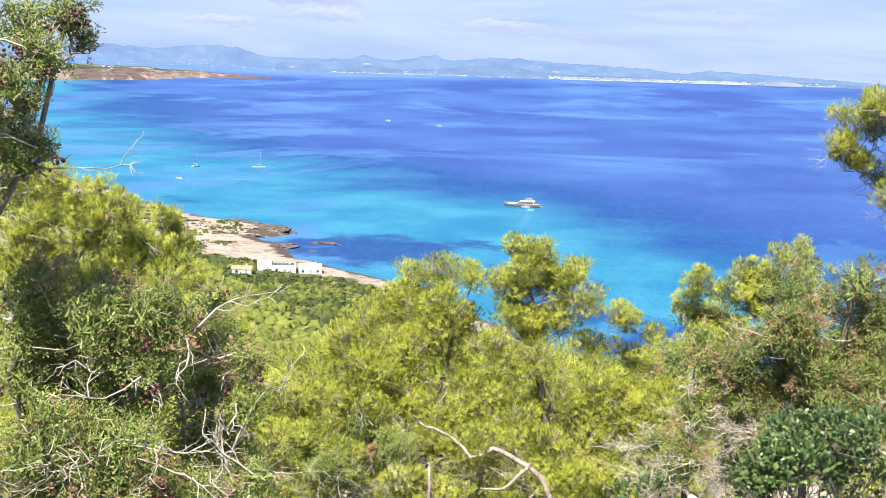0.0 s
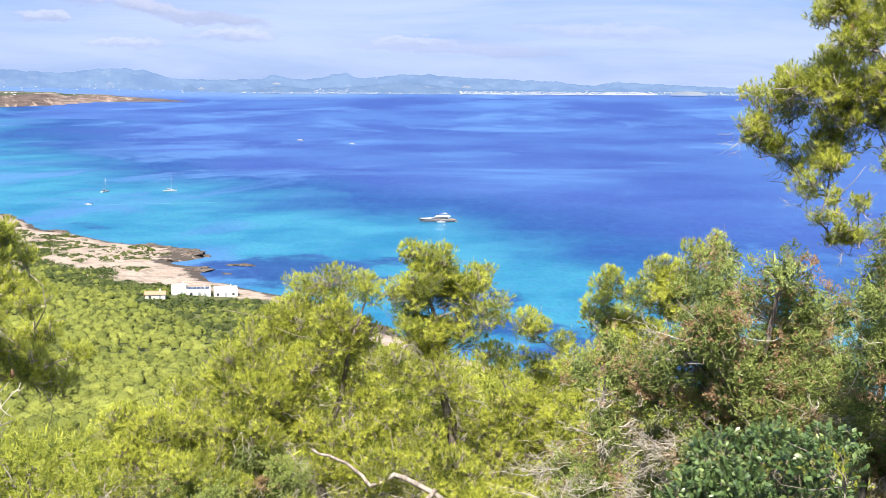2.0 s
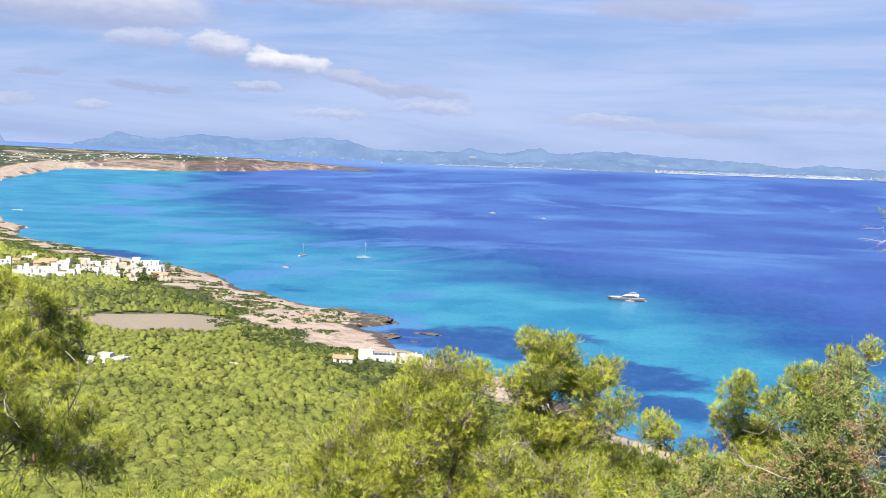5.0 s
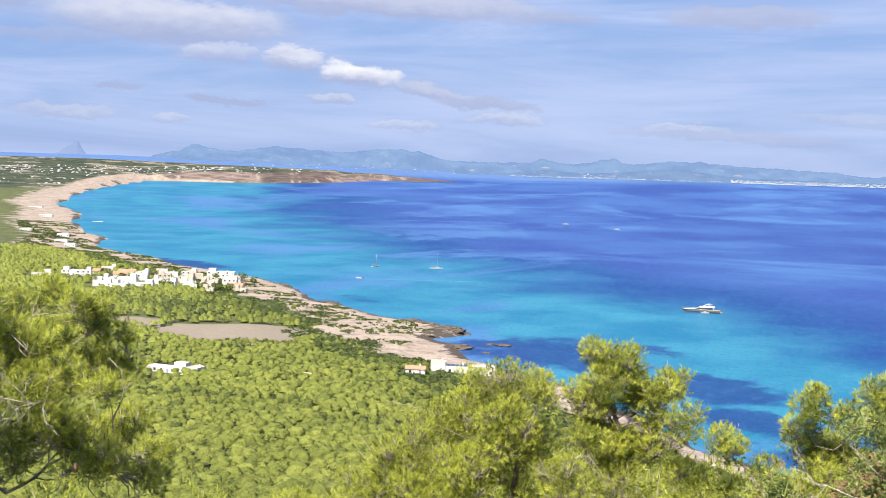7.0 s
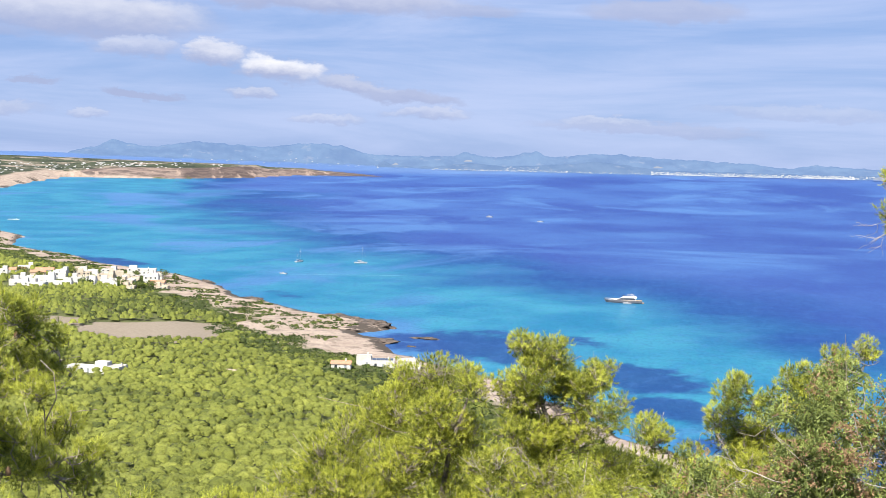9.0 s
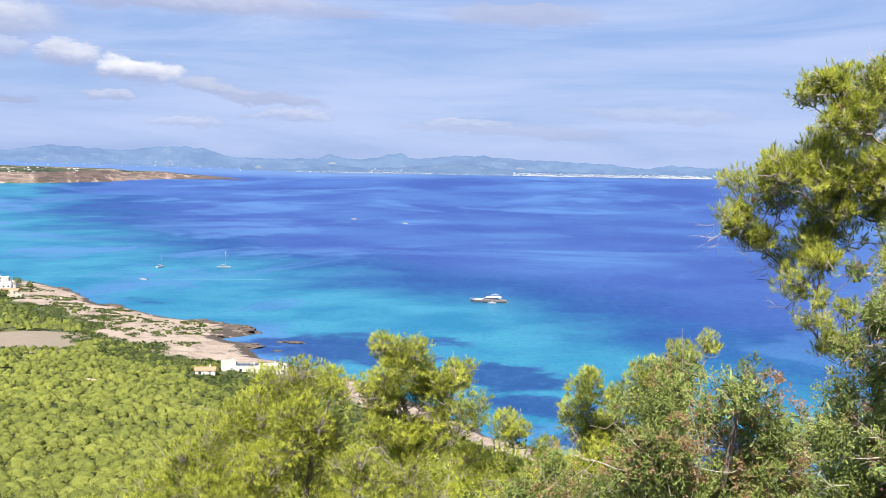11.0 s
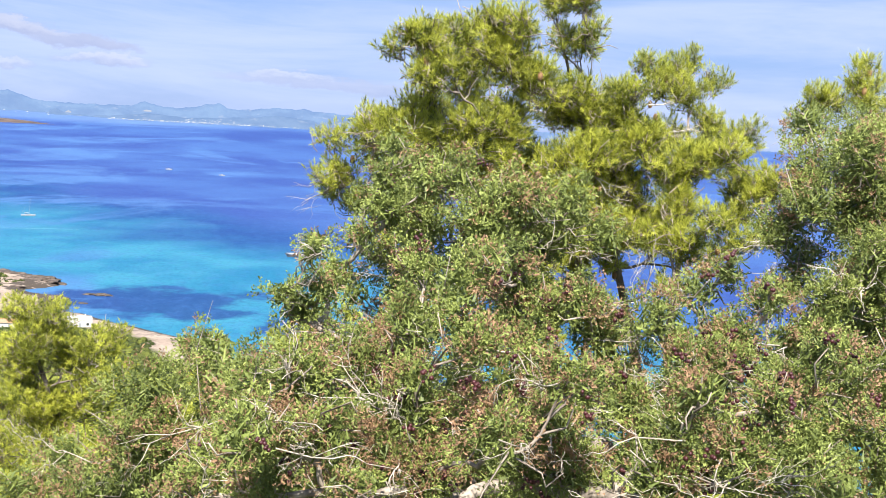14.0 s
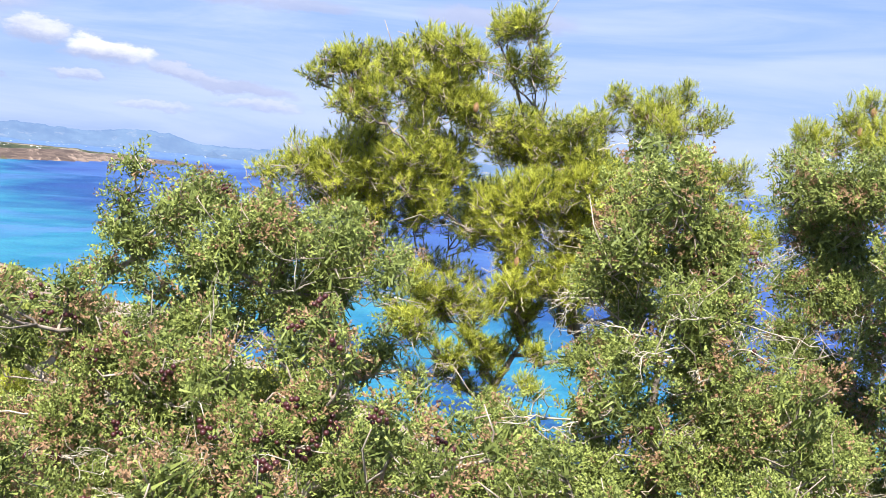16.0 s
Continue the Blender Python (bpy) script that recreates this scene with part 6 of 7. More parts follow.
# ---- houses ----
def box(bm, x0, y0, z0, x1, y1, z1, bevel=0.0):
    r = bmesh.ops.create_cube(bm, size=1.0)
    for v in r["verts"]:
        v.co = Vector(((x0 + x1) / 2 + v.co.x * (x1 - x0), (y0 + y1) / 2 + v.co.y * (y1 - y0), (z0 + z1) / 2 + v.co.z * (z1 - z0)))
    if bevel:
        bmesh.ops.bevel(bm, geom=list({e for v in r["verts"] for e in v.link_edges}), offset=bevel, segments=1, affect="EDGES")


def block_part(root, name, mat, label, *boxes, bevel=0.0):
    bm = bmesh.new()
    for b in boxes:
        box(bm, *b, bevel=bevel)
    return part(name, bm, mat, root, label)


def wall_with_openings(root, w, d, h, openings, mat, name="wall"):
    """Front wall with real openings cut as piers and bands; windows sit 0.25 m deep."""
    xs = sorted({-w / 2, w / 2, *[o[0] for o in openings], *[o[1] for o in openings]})
    zs = sorted({0.0, h, *[o[2] for o in openings], *[o[3] for o in openings]})
    bm = bmesh.new()
    for a, b in zip(xs, xs[1:]):
        for c, e in zip(zs, zs[1:]):
            mx, mz = (a + b) / 2, (c + e) / 2
            if not any(o[0] < mx < o[1] and o[2] < mz < o[3] for o in openings):
                box(bm, a, -d / 2, c, b, -d / 2 + 0.3, e)
    bmesh.ops.remove_doubles(bm, verts=bm.verts, dist=0.001)
    return part(name, bm, mat, root)


def house(x, y, w, d, h, turn, label, rng, storeys=1, mat=None, roof="flat", extra=True, windows=True):
    """A Balearic house: plastered walls, windows with panes and shutters, parapet or tiled roof, chimney."""
    mat = mat or M_WHITE
    z = float(land_height(x, y)) - 0.3
    root = thing("house", x, y, z, label, "house", "houses of the coast")
    root.rotation_euler = (0, 0, radians(turn))
    sh = h / storeys
    ops, door = [], True
    n = max(2, int(w / 3.2))
    for s in range(storeys):
        for i in range(n):
            cx = -w / 2 + (i + 0.5) * w / n + rng.uniform(-0.3, 0.3)
            if s == 0 and i == n // 2 and door:
                ops.append((cx - 0.55, cx + 0.55, 0.0, 2.1, "door"))
            elif rng.random() < 0.55:
                ops.append((cx - 0.6, cx + 0.6, s * sh + 0.9, s * sh + 2.1, "window"))
    if not windows:
        ops = ops[:1]
    wall_with_openings(root, w, d, h, ops, mat)
    block_part(root, "wall", mat, "", (-w / 2, d / 2 - 0.3, 0, w / 2, d / 2, h))
    block_part(root, "wall", mat, "", (-w / 2, -d / 2 + 0.3, 0, -w / 2 + 0.3, d / 2 - 0.3, h))
    block_part(root, "wall", mat, "", (w / 2 - 0.3, -d / 2 + 0.3, 0, w / 2, d / 2 - 0.3, h))
    for a, b, c, e, kind in ops:
        ob = block_part(root, kind, M_SHUTTER if kind == "door" else M_GLASS, "", (a + 0.02, -d / 2 + 0.2, c + 0.02, b - 0.02, -d / 2 + 0.26, e - 0.02))
        if kind == "window":
            block_part(ob, "sill", mat, "", (a - 0.1, -d / 2 - 0.12, c - 0.1, b + 0.1, -d / 2 - 0.002, c))
    if roof == "flat":
        block_part(root, "roof", M_CREAM if rng.random() < 0.3 else mat, "flat roof", (-w / 2 + 0.3, -d / 2 + 0.3, h - 0.45, w / 2 - 0.3, d / 2 - 0.3, h - 0.2))
        if extra:
            q = rng.uniform(0.25, 0.45)
            s = rng.choice([-1, 1])
            cx = s * w * (0.5 - q / 2 - 0.04)
            block_part(root, "roof_room", mat, "", (cx - w * q / 2, -d * 0.1, h - 0.2, cx + w * q / 2, d / 2 - 0.35, h + 2.3))
        block_part(root, "chimney", mat, "", (w * 0.2, d * 0.1, h - 0.2, w * 0.2 + 0.6, d * 0.1 + 0.6, h + 1.1))
    else:
        bm = bmesh.new()
        o = 0.4
        v = [bm.verts.new(p) for p in ((-w / 2 - o, -d / 2 - o, h), (w / 2 + o, -d / 2 - o, h), (w / 2 + o, d / 2 + o, h), (-w / 2 - o, d / 2 + o, h),
                                       (-w / 2 - o, 0, h + d * 0.22), (w / 2 + o, 0, h + d * 0.22))]
        for f in ((0, 1, 5, 4), (2, 3, 4, 5), (1, 2, 5), (3, 0, 4), (3, 2, 1, 0)):
            bm.faces.new([v[k] for k in f])
        part("roof", bm, M_TILE, root, "terracotta tiled roof")
        block_part(root, "chimney", mat, "", (w * 0.2, -0.3, h + 0.2, w * 0.2 + 0.6, 0.3, h + d * 0.22 + 0.9))
    return root


def village():
    rng = np.random.default_rng(9)
    labels = {0: "low white flat-roofed village house", 1: "cream-walled flat-roofed village house"}
    for x, y, w, d, h, a, s, roof, cream in VILLAGE:
        lab = "white village house with a tiled roof" if roof == "tile" else (labels[cream] if s == 1 else labels[cream].replace("low ", "two-storey ").replace("cream-walled", "two-storey cream-walled"))
        house(x, y, w, d, h, a + rng.uniform(-9, 9), lab, rng, s, M_CREAM if cream else M_WHITE, roof)
    house(-380, 884, 22, 10, 6.8, 16, "three-storey white hotel block near the shore", rng, 3)
    house(-362, 868, 11, 8, 5.4, 16, "white hotel annexe with flat roof", rng, 2)
    house(-356, 846, 11, 8, 5.2, 12, "two-storey white house behind palms", rng, 2)
    house(-342, 824, 11, 8, 3.0, 10, "low cream house by the shore road", rng, 1, M_CREAM, "tile")
    house(-332, 808, 10, 6, 2.8, 6, "low stone-coloured sheds by the shore", rng, 1, M_CREAM)
    house(-366, 826, 10, 7, 3.2, 14, "low white house with a terrace", rng, 1)
    # single houses nearer the overlook
    house(-120, 541, 7, 6, 5.0, 8, "tall white end block of the shore villa", rng, 1, extra=False)
    villa = house(-111, 542, 11, 7, 3.6, 10, "long white villa with a dark solar roof by the shore", rng, 1, extra=False)
    for k in range(5):
        block_part(villa, "solar_panel", M_GLASS, "dark solar panel", (-5.0 + 2.0 * k, -3.0, 3.62, -3.15 + 2.0 * k, 2.6, 3.72))
    house(-99, 545, 11, 7, 4.4, 12, "white flat-roofed villa wing with arched porch", rng, 1, extra=False)
    house(-128, 528, 9, 6, 2.6, 8, "low white hut with a terracotta roof edge", rng, 1, M_WHITE, "tile", False)
    house(-223, 465, 20, 7, 2.4, -8, "long white farmhouse with chimneys among pines", rng, 1)
    house(-209, 462, 6, 7, 4.2, -8, "white gabled end of the farmhouse", rng, 1, extra=False)
    house(-161, 470, 11, 6, 2.2, -20, "cream roof of a house half hidden in pines", rng, 1, M_CREAM, extra=False)
    # far along the bay
    for x, y, w in ((-700, 1180, 14), (-660, 1130, 12), (-745, 1260, 14), (-900, 1620, 16), (-1000, 1640, 20), (-820, 1300, 14), (-1180, 1900, 24)):
        sx, sy, _ = settle(x, y, 0.0)
        house(float(sx), float(sy), w, 8, 3.8, 20, "white house beside the long beach", rng, 1, extra=False)


village()


def scattered_far(name, label, mat, spots, rng, size):
    sh = Shape()
    cube = np.array([(i, j, k) for i in (-0.5, 0.5) for j in (-0.5, 0.5) for k in (0, 1)], float)
    faces = np.array([(0, 1, 3), (0, 3, 2), (4, 6, 7), (4, 7, 5), (0, 4, 5), (0, 5, 1), (2, 3, 7), (2, 7, 6), (1, 5, 7), (1, 7, 3)])
    for x, y, z in spots:
        w = size * rng.uniform(0.6, 1.6)
        sh.add(cube * (w, w * 0.7, w * rng.uniform(0.28, 0.5)) + (x, y, z - 0.5), faces)
    me = sh.mesh(name)
    me.materials.append(mat)
    tagged(new(name, me), label, "houses", kind="stuff")


def far_houses():
    rng = np.random.default_rng(41)
    pts = []
    while len(pts) < 380:
        az, d = rng.uniform(-36, -15.5), rng.uniform(3600, 8200)
        x, y = d * math.sin(radians(az)), d * math.cos(radians(az))
        s = float(coast_distance(np.array([x]), np.array([y]))[0])
        if s < 90 or (az > -21 and rng.random() < 0.75):
            continue
        z = float(land_height(x, y))
        pts.append(tuple(float(v) for v in settle(x, y, z)))
    scattered_far("far_houses", "scattered white houses on the headland", M_FAR_WHITE, pts, rng, 4.2)
    town = []
    for lo, hi, n, e0, e1 in ((1.2, 10.5, 1100, -0.44, -0.30), (-5.9, -3.6, 60, -0.42, -0.2), (8.0, 14.5, 200, -0.42, -0.3), (-22, -14, 30, -0.3, 0.1), (-9.5, 1.0, 160, -0.43, -0.38), (-26, -12, 60, -0.42, -0.25)):
        for _ in range(n):
            az = rng.uniform(lo, hi)
            el = e0 + (e1 - e0) * rng.random() ** 2
            d = 4180 + (el + 0.45) * 60
            town.append((d * math.sin(radians(az)), d * math.cos(radians(az)), EYE + d * math.tan(radians(el))))
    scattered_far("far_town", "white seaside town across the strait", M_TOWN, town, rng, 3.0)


far_houses()


def bushes():
    """Low dark scrub dotted over the bare shore, and the taller thicket behind it."""
    rng = np.random.default_rng(12)
    n = 5600
    x, y = rng.uniform(-1150, 0, 220000), rng.uniform(440, 1780, 220000)
    s = coast_distance(x, y)
    patch = wobble(x, y, 58, 2) + 0.35 * wobble(x, y, 21, 4)
    keep = (np.hypot(x, y) < 1780) & (s > 9) & (s < 85) & ((patch > 0.22 - 0.5 * (s > 45)) | (rng.random(len(x)) < 0.006))
    x, y, s = x[keep][:n], y[keep][:n], s[keep][:n]
    z = land_height(x, y)
    leaves = 14
    R = rng.uniform(1.0, 3.0, len(x)) * (0.7 + 0.5 * (s > 35))
    u = unit(rng.normal(size=(len(x), leaves, 3)))
    u[..., 2] = np.abs(u[..., 2])
    P = (u * (R[:, None, None] * rng.uniform(0.7, 1.05, (len(x), leaves, 1))) * [1, 1, 0.4] + np.stack([x, y, z - 0.1], 1)[:, None]).reshape(-1, 3)
    F = frames_for(unit(u.reshape(-1, 3) + rng.normal(0, 0.3, (len(P), 3))), rng)
    tri = np.array([[-0.5, -0.35, 0.0], [0.5, -0.3, 0.0], [0.05, 0.6, 0.12]])
    V = np.einsum("nij,kj->nki", F, tri) * (1.1 * rng.uniform(0.6, 1.3, len(P)))[:, None, None] + P[:, None]
    tone = np.clip(np.repeat(rng.normal(0.12, 0.10, len(x)), leaves), 0, 1)
    me = fill_mesh("shore_scrub", V.reshape(-1, 3), np.arange(3 * len(P)).reshape(-1, 3), attrs={"tone": np.repeat(tone, 3), "dry": np.zeros(3 * len(P))})
    me.materials.append(M_PINE_DARK)
    tagged(new("shore_scrub", me), "low dark green scrub on the bare shore", "bushes", kind="stuff")


bushes()


def village_tree(x, y, r, h, seed, label, palm=False):
    """A dark garden tree or a palm between the houses."""
    rng = np.random.default_rng(seed)
    z = float(land_height(x, y))
    root = thing("palm_tree" if palm else "garden_tree", x, y, z, label, "tree", "trees between the village houses")
    sh = Shape()
    tube(sh, crooked((0, 0, -0.3), (0.1, 0, h), rng, 5, 0.03), np.linspace(0.22, 0.12, 5), 6)
    part("trunk", sh.mesh("trunk", (0, 0, 0), True), M_BARK, root)
    leaf = Shape()
    if palm:
        for i in range(22):
            a, e = i * 2.4, rng.uniform(-0.3, 1.1)
            d = np.array([math.cos(a) * math.cos(e), math.sin(a) * math.cos(e), math.sin(e)])
            side = np.array([-math.sin(a), math.cos(a), 0]) * 0.22
            p0, p1 = np.array([0.1, 0, h]), np.array([0.1, 0, h]) + d * r * 0.6
            p2 = p1 + d * r * 0.5 - np.array([0, 0, 0.5 * r])
            leaf.add([p0, p1 - side, p1 + side, p2], [(0, 1, 2), (1, 3, 2)], 0.2)
    else:
        u = unit(rng.normal(size=(170, 3)))
        P = u * r * rng.uniform(0.7, 1.05, (170, 1)) * [1, 1, 0.75] + [0, 0, h]
        P += np.array([[0.35, 0.1, 0], [-0.35, -0.1, 0.2]])[rng.integers(0, 2, 170)] * r
        tri = np.array([[-0.5, -0.35, 0.0], [0.5, -0.3, 0.0], [0.05, 0.6, 0.12]])
        scatter(leaf, tri, np.array([(0, 1, 2)]), P, u + [0, 0, 0.3], rng.uniform(0.7, 1.3, 170), np.clip(rng.normal(0.2, 0.12, 170), 0, 1), np.zeros(170), rng)
    part("crown", leaf.mesh("crown"), M_PINE_DARK, root, "palm fronds" if palm else "dense dark foliage", "stuff")


def village_trees():
    rng = np.random.default_rng(61)
    for k in range(34):
        x, y = rng.uniform(-505, -330), rng.uniform(783, 900)
        if coast_distance(np.array([x]), np.array([y]))[0] < 22:
            continue
        palm = rng.random() < 0.25
        village_tree(x, y, rng.uniform(1.8, 3.4), rng.uniform(2.0, 3.6) + 2.5 * palm, 300 + k, "tall palm between white houses" if palm else "dark rounded garden tree between white houses", palm)


village_trees()


def shore_rock(x, y, w, d, h, turn, seed, label):
    """A jagged weathered reef at the water's edge."""
    bm = bmesh.new()
    bmesh.ops.create_icosphere(bm, subdivisions=4, radius=1.0)
    for v in bm.verts:
        c = v.co.copy()
        k = 1 + 0.5 * noise.noise(c * 2.1 + Vector((seed, 0, 0))) + 0.25 * noise.noise(c * 6.3 + Vector((0, seed, 0)))
        v.co = Vector((c.x * w * k, c.y * d * k, max(-0.8, c.z * h * k)))
    me = bpy.data.meshes.new("reef")
    bm.to_mesh(me)
    bm.free()
    me.materials.append(M_REEF)
    ob = tagged(new("reef", me), label, "rock")
    ob.location, ob.rotation_euler = (x, y, 0.0), (0, 0, radians(turn))


shore_rock(-109, 652, 7.5, 3.0, 0.9, -10, 1.0, "low dark islet rock off the cape")
shore_rock(-112, 622, 3.0, 1.2, 0.5, -15, 2.0, "small dark rock awash near the shore")
shore_rock(-132, 632, 10, 8, 1.8, 20, 3.0, "jagged dark reef below the villa")
shore_rock(-150, 694, 16, 9, 3.2, -38, 4.0, "dark weathered tip of the cape")
shore_rock(-172, 712, 18, 8, 3.0, -30, 5.0, "grey layered rock along the cape")
shore_rock(-163, 668, 14, 6, 2.0, -20, 6.0, "dark reef in the inlet")
shore_rock(-45, 520, 10, 5, 1.6, -50, 7.0, "ochre ledge at the water's edge")
shore_rock(-258, 796, 12, 5, 1.6, -40, 8.0, "pale ledge along the shore")
shore_rock(-330, 892, 12, 5, 1.6, -40, 9.0, "pale rock spur by the village")

# ---- boats ----
def loft(sections, cap=True):
    """A skin through rings of equal length."""
    bm = bmesh.new()
    rings = [[bm.verts.new(p) for p in s] for s in sections]
    n = len(rings[0])
    for a, b in zip(rings, rings[1:]):
        for i in range(n):
            bm.faces.new((a[i], a[(i + 1) % n], b[(i + 1) % n], b[i]))
    if cap:
        bm.faces.new(rings[0][::-1])
        bm.faces.new(rings[-1])
    bmesh.ops.recalc_face_normals(bm, faces=bm.faces)
    return bm


def hull_rings(length, beam, deck, draft, rake, fine=2.2, steps_n=14):
    rings = []
    for i in range(steps_n + 1):
        u = i / steps_n
        x = -length / 2 + u * (length - rake)
        b = beam / 2 * (1 - max(0, (u - 0.45) / 0.55) ** fine) * (0.9 + 0.1 * min(1, u * 4)) + 0.02
        top = deck * (1 + 0.28 * u * u)
        sh = rake * max(0, (u - 0.6) / 0.4)
        rings.append([(x + sh, -b, top), (x + sh * 0.7, -b * 0.96, top * 0.45), (x + sh * 0.3, -b * 0.72, -0.1), (x, 0, -draft), (x + sh * 0.3, b * 0.72, -0.1), (x + sh * 0.7, b * 0.96, top * 0.45), (x + sh, b, top)])
    return rings


def motor_yacht(x, y, turn, length=28.0):
    root = thing("motor_yacht", x, y, 0, "grey-hulled motor yacht with white superstructure, at anchor", "yacht")
    root.rotation_euler = (0, 0, radians(turn))
    part("hull", loft(hull_rings(length, 6.4, 2.1, 1.2, 3.2)), M_HULL, root, "pale grey metallic hull")
    L = length

    def deckhouse(name, x0, x1, z0, z1, w, slope0, slope1, mat, label=""):
        k = 0.82
        return part(name, loft([[(x0, -w, z0), (x0 + slope0, -w * k, z1), (x0 + slope0, w * k, z1), (x0, w, z0)], [(x1, -w * 0.85, z0), (x1 - slope1, -w * k * 0.85, z1), (x1 - slope1, w * k * 0.85, z1), (x1, w * 0.85, z0)]]), mat, root, label)

    part("deck", loft([[(-L * 0.49, -2.7, 2.12), (-L * 0.49, 2.7, 2.12), (-L * 0.49, 2.7, 2.2), (-L * 0.49, -2.7, 2.2)], [(L * 0.2, -2.6, 2.3), (L * 0.2, 2.6, 2.3), (L * 0.2, 2.6, 2.4), (L * 0.2, -2.6, 2.4)]]), M_TEAK, root, "teak aft deck")
    deckhouse("foredeck", L * 0.02, L * 0.44, 2.3, 3.1, 2.0, 0.2, 6.0, M_GEL, "white raised foredeck")
    deckhouse("saloon", -L * 0.34, L * 0.20, 2.2, 4.2, 2.6, 0.6, 5.2, M_GEL, "white saloon")
    deckhouse("side_glazing", -L * 0.32, L * 0.17, 2.6, 3.95, 2.68, 0.4, 4.4, M_GLASS, "dark wraparound glazing")
    deckhouse("flybridge", -L * 0.36, L * 0.04, 4.2, 5.0, 2.3, 0.5, 2.2, M_GEL, "white flybridge coaming")
    deckhouse("windscreen", -L * 0.06, L * 0.03, 4.9, 5.45, 1.7, 0.3, 1.1, M_GLASS, "dark flybridge screen")
    deckhouse("hardtop", -L * 0.30, -L * 0.10, 6.0, 6.2, 1.9, 0.3, 0.3, M_GEL, "white hardtop")
    for px, py in ((-0.27, 1.5), (-0.27, -1.5), (-0.13, 1.5), (-0.13, -1.5)):
        s = Shape()
        tube(s, [(px * L, py, 4.9), (px * L + 0.4, py * 0.95, 6.05)], [0.1, 0.08], 6)
        part("pillar", s.mesh("pillar"), M_GEL, root)
    s = Shape()
    tube(s, [(-L * 0.2, 0, 6.1), (-L * 0.21, 0, 7.6)], [0.12, 0.04], 6)
    part("mast", s.mesh("mast"), M_GEL, root)
    bm = bmesh.new()
    bmesh.ops.create_uvsphere(bm, u_segments=12, v_segments=8, radius=0.4, matrix=Matrix.Translation((-L * 0.23, 0.9, 6.55)))
    part("radome", bm, M_GEL, root, "white satellite dome")
    for k in range(4):
        block_part(root, "porthole", M_GLASS, "", (L * (-0.2 + 0.11 * k), -3.22, 0.9, L * (-0.2 + 0.11 * k) + 1.8, -3.02, 1.5))
    s = Shape()
    tube(s, [(L * 0.0, -2.6, 2.5), (L * 0.25, -2.3, 2.95), (L * 0.42, -1.0, 3.3), (L * 0.49, 0, 3.45), (L * 0.42, 1.0, 3.3), (L * 0.25, 2.3, 2.95), (L * 0.0, 2.6, 2.5)], [0.05] * 7, 5)
    part("bow_rail", s.mesh("bow_rail"), M_ALLOY, root, "steel bow rail")
    block_part(root, "swim_platform", M_TEAK, "", (-L * 0.5 - 1.5, -2.4, 0.35, -L * 0.5 + 0.1, 2.4, 0.6))


def tender(x, y, turn, length, label, z=0.0):
    root = thing("motorboat", x, y, z, label, "boat")
    root.rotation_euler = (0, 0, radians(turn))
    k = length / 6.0
    part("hull", loft([[(a * k, b * k, c * k) for a, b, c in r] for r in hull_rings(6.0, 2.2, 0.8, 0.3, 0.9)]), M_GEL, root, "white hull")
    block_part(root, "console", M_GEL, "", (-0.6 * k, -0.5 * k, 0.7 * k, 0.4 * k, 0.5 * k, 1.5 * k), bevel=0.05)
    block_part(root, "screen", M_GLASS, "dark windscreen", (0.42 * k, -0.5 * k, 1.1 * k, 0.52 * k, 0.5 * k, 1.7 * k))
    block_part(root, "outboard", M_CANVAS, "dark outboard engine", (-3.4 * k, -0.25 * k, 0.3 * k, -3.0 * k, 0.25 * k, 1.2 * k), bevel=0.04)


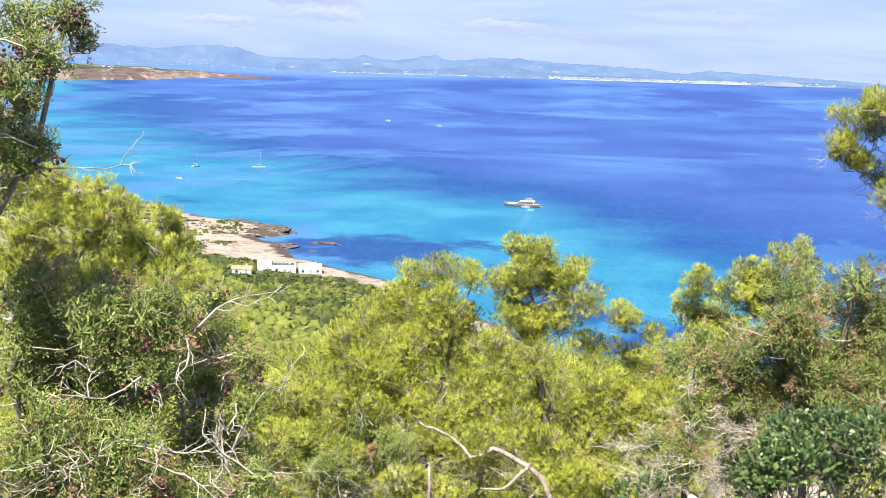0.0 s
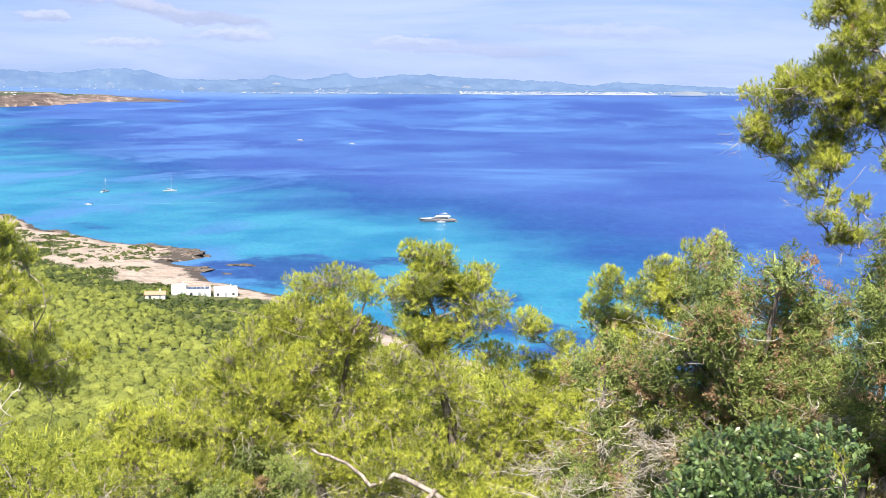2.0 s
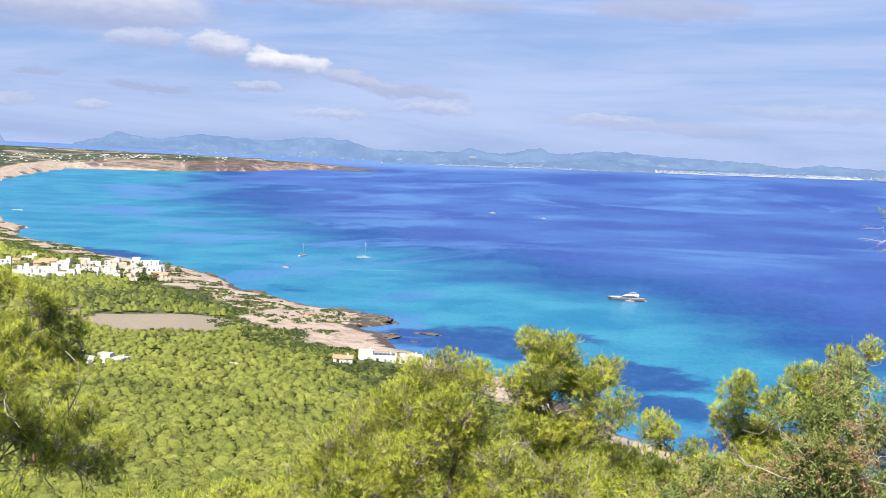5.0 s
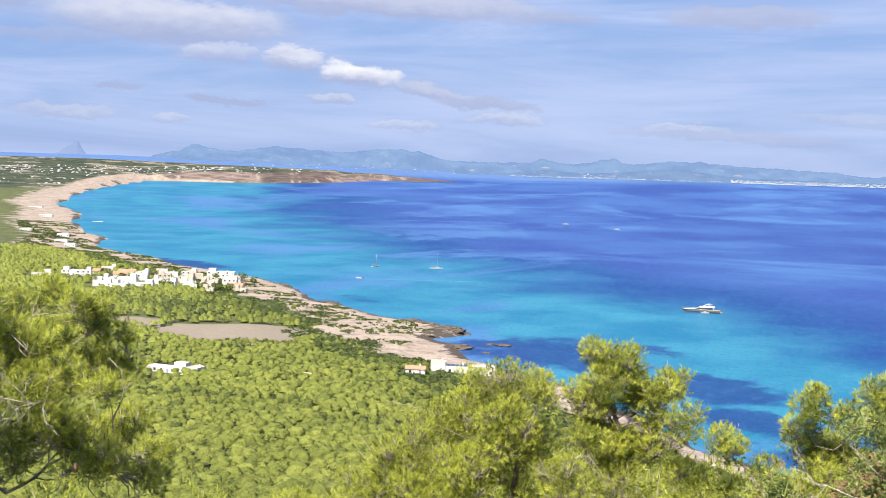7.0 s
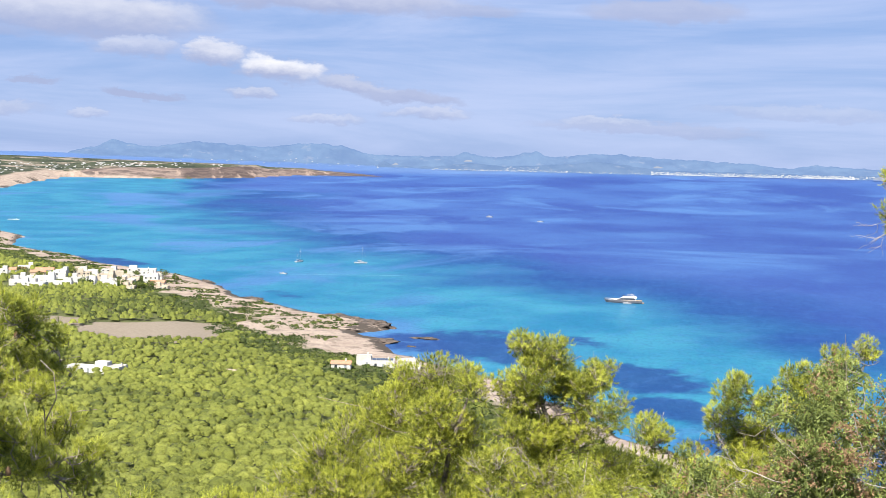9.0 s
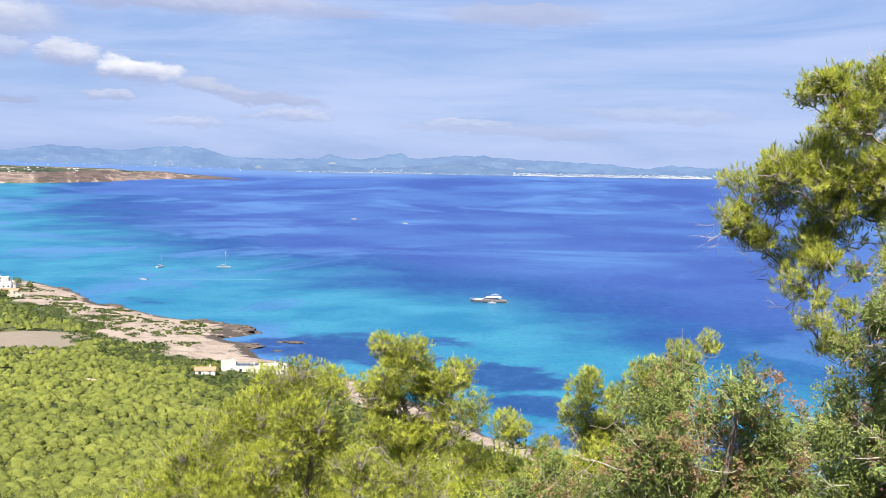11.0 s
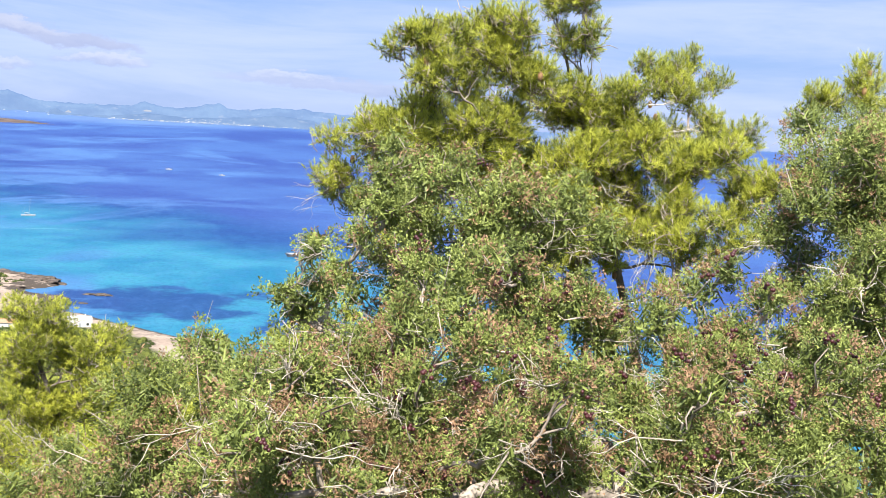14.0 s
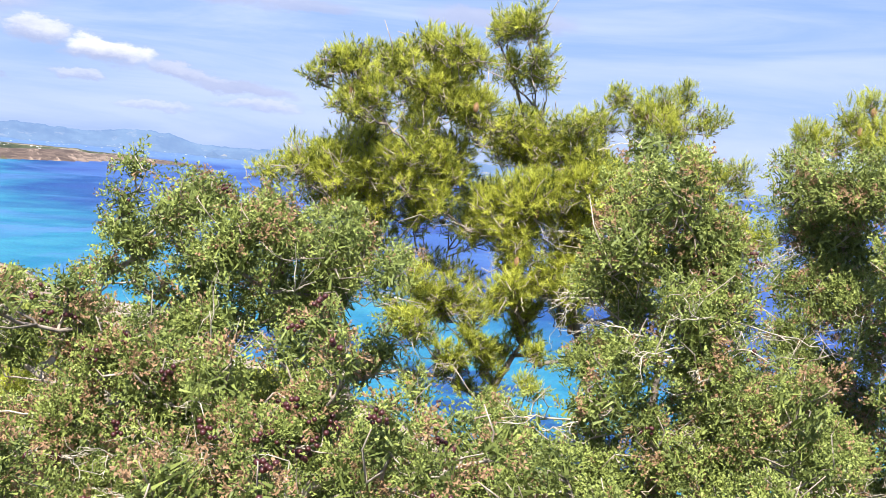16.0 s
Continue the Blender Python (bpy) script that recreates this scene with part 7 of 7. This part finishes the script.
def sailing_yacht(x, y, turn, length, label):
    root = thing("sailing_yacht", x, y, 0, label, "sailboat")
    root.rotation_euler = (0, 0, radians(turn))
    part("hull", loft(hull_rings(length, length * 0.31, 1.2, 0.6, 1.3)), M_GEL, root, "white hull")
    block_part(root, "cabin", M_GEL, "white coachroof", (-length * 0.12, -1.0, 1.15, length * 0.22, 1.0, 1.8), bevel=0.15)
    block_part(root, "cabin_window", M_GLASS, "", (-length * 0.08, -1.03, 1.35, length * 0.16, -1.002, 1.6))
    mast_h = length * 1.25
    for name, a, b, r, mat in (("mast", (length * 0.08, 0, 1.7), (length * 0.08, 0, mast_h), 0.09, M_ALLOY), ("boom", (length * 0.08, 0, 2.7), (-length * 0.32, 0, 2.75), 0.10, M_ALLOY),
                               ("furled_sail", (length * 0.05, 0, 2.95), (-length * 0.31, 0, 3.0), 0.16, M_GEL), ("forestay", (length * 0.5, 0, 1.5), (length * 0.09, 0, mast_h * 0.97), 0.03, M_ALLOY),
                               ("backstay", (-length * 0.47, 0, 1.3), (length * 0.07, 0, mast_h), 0.03, M_ALLOY)):
        s = Shape()
        tube(s, [a, tuple((p + q) / 2 for p, q in zip(a, b)), b], [r, r, r * 0.8], 6)
        part(name, s.mesh(name), mat, root)
    block_part(root, "sprayhood", M_CANVAS, "navy canvas sprayhood", (-length * 0.2, -0.9, 1.5, -length * 0.11, 0.9, 2.3), bevel=0.15)


motor_yacht(1.5, 868, 178)
tender(4.5, 862.5, 175, 6.5, "white tender moored beside the large yacht")
sailing_yacht(-311, 1099, 60, 10.5, "white sailing yacht with bare mast at anchor")
sailing_yacht(-252, 1109, 10, 13.0, "white sailing yacht with furled sail at anchor")
tender(-292, 980, 170, 7.0, "small white motorboat under way")
for bx, by, bl, lab in ((-245, 2127, 13, "white motorboat far out on the bay"), (-143, 2008, 11, "small pale boat far out on the bay")):
    sx, sy, sz = settle(bx, by, 0.0)
    tender(float(sx), float(sy), 160, bl * float(squeeze(math.hypot(bx, by)) / math.hypot(bx, by)), lab, float(sz))



def wake(x0, y0, x1, y1, w0, w1, label):
    """The foam trail of a boat under way, a thin uneven ribbon on the water."""
    rng = np.random.default_rng(3)
    n = 60
    s = np.linspace(0, 1, n)
    ux, uy = x1 - x0, y1 - y0
    ln = math.hypot(ux, uy)
    cx, cy = x0 + ux * s, y0 + uy * s
    w = (w0 + (w1 - w0) * s) * rng.uniform(0.5, 1.2, n) * np.sin(np.minimum(1, (1 - s) * 6) * 1.5708)
    px, py = -uy / ln * w / 2, ux / ln * w / 2
    v = np.concatenate([np.stack([cx + px, cy + py, np.full(n, 0.06)], 1), np.stack([cx - px, cy - py, np.full(n, 0.06)], 1)])
    i = np.arange(n - 1)
    me = fill_mesh("wake", v, quads=np.stack([i, i + n, i + n + 1, i + 1], 1))
    me.materials.append(M_FOAM)
    tagged(new("wake", me), label, "wake", kind="stuff")


M_FOAM = plain("pale_foam", (0.10, 0.24, 0.32), 0.6, vary=0.3, scale=0.4)
wake(-289, 980.5, -185, 1006, 1.0, 2.6, "pale trail on the water behind a motorboat")
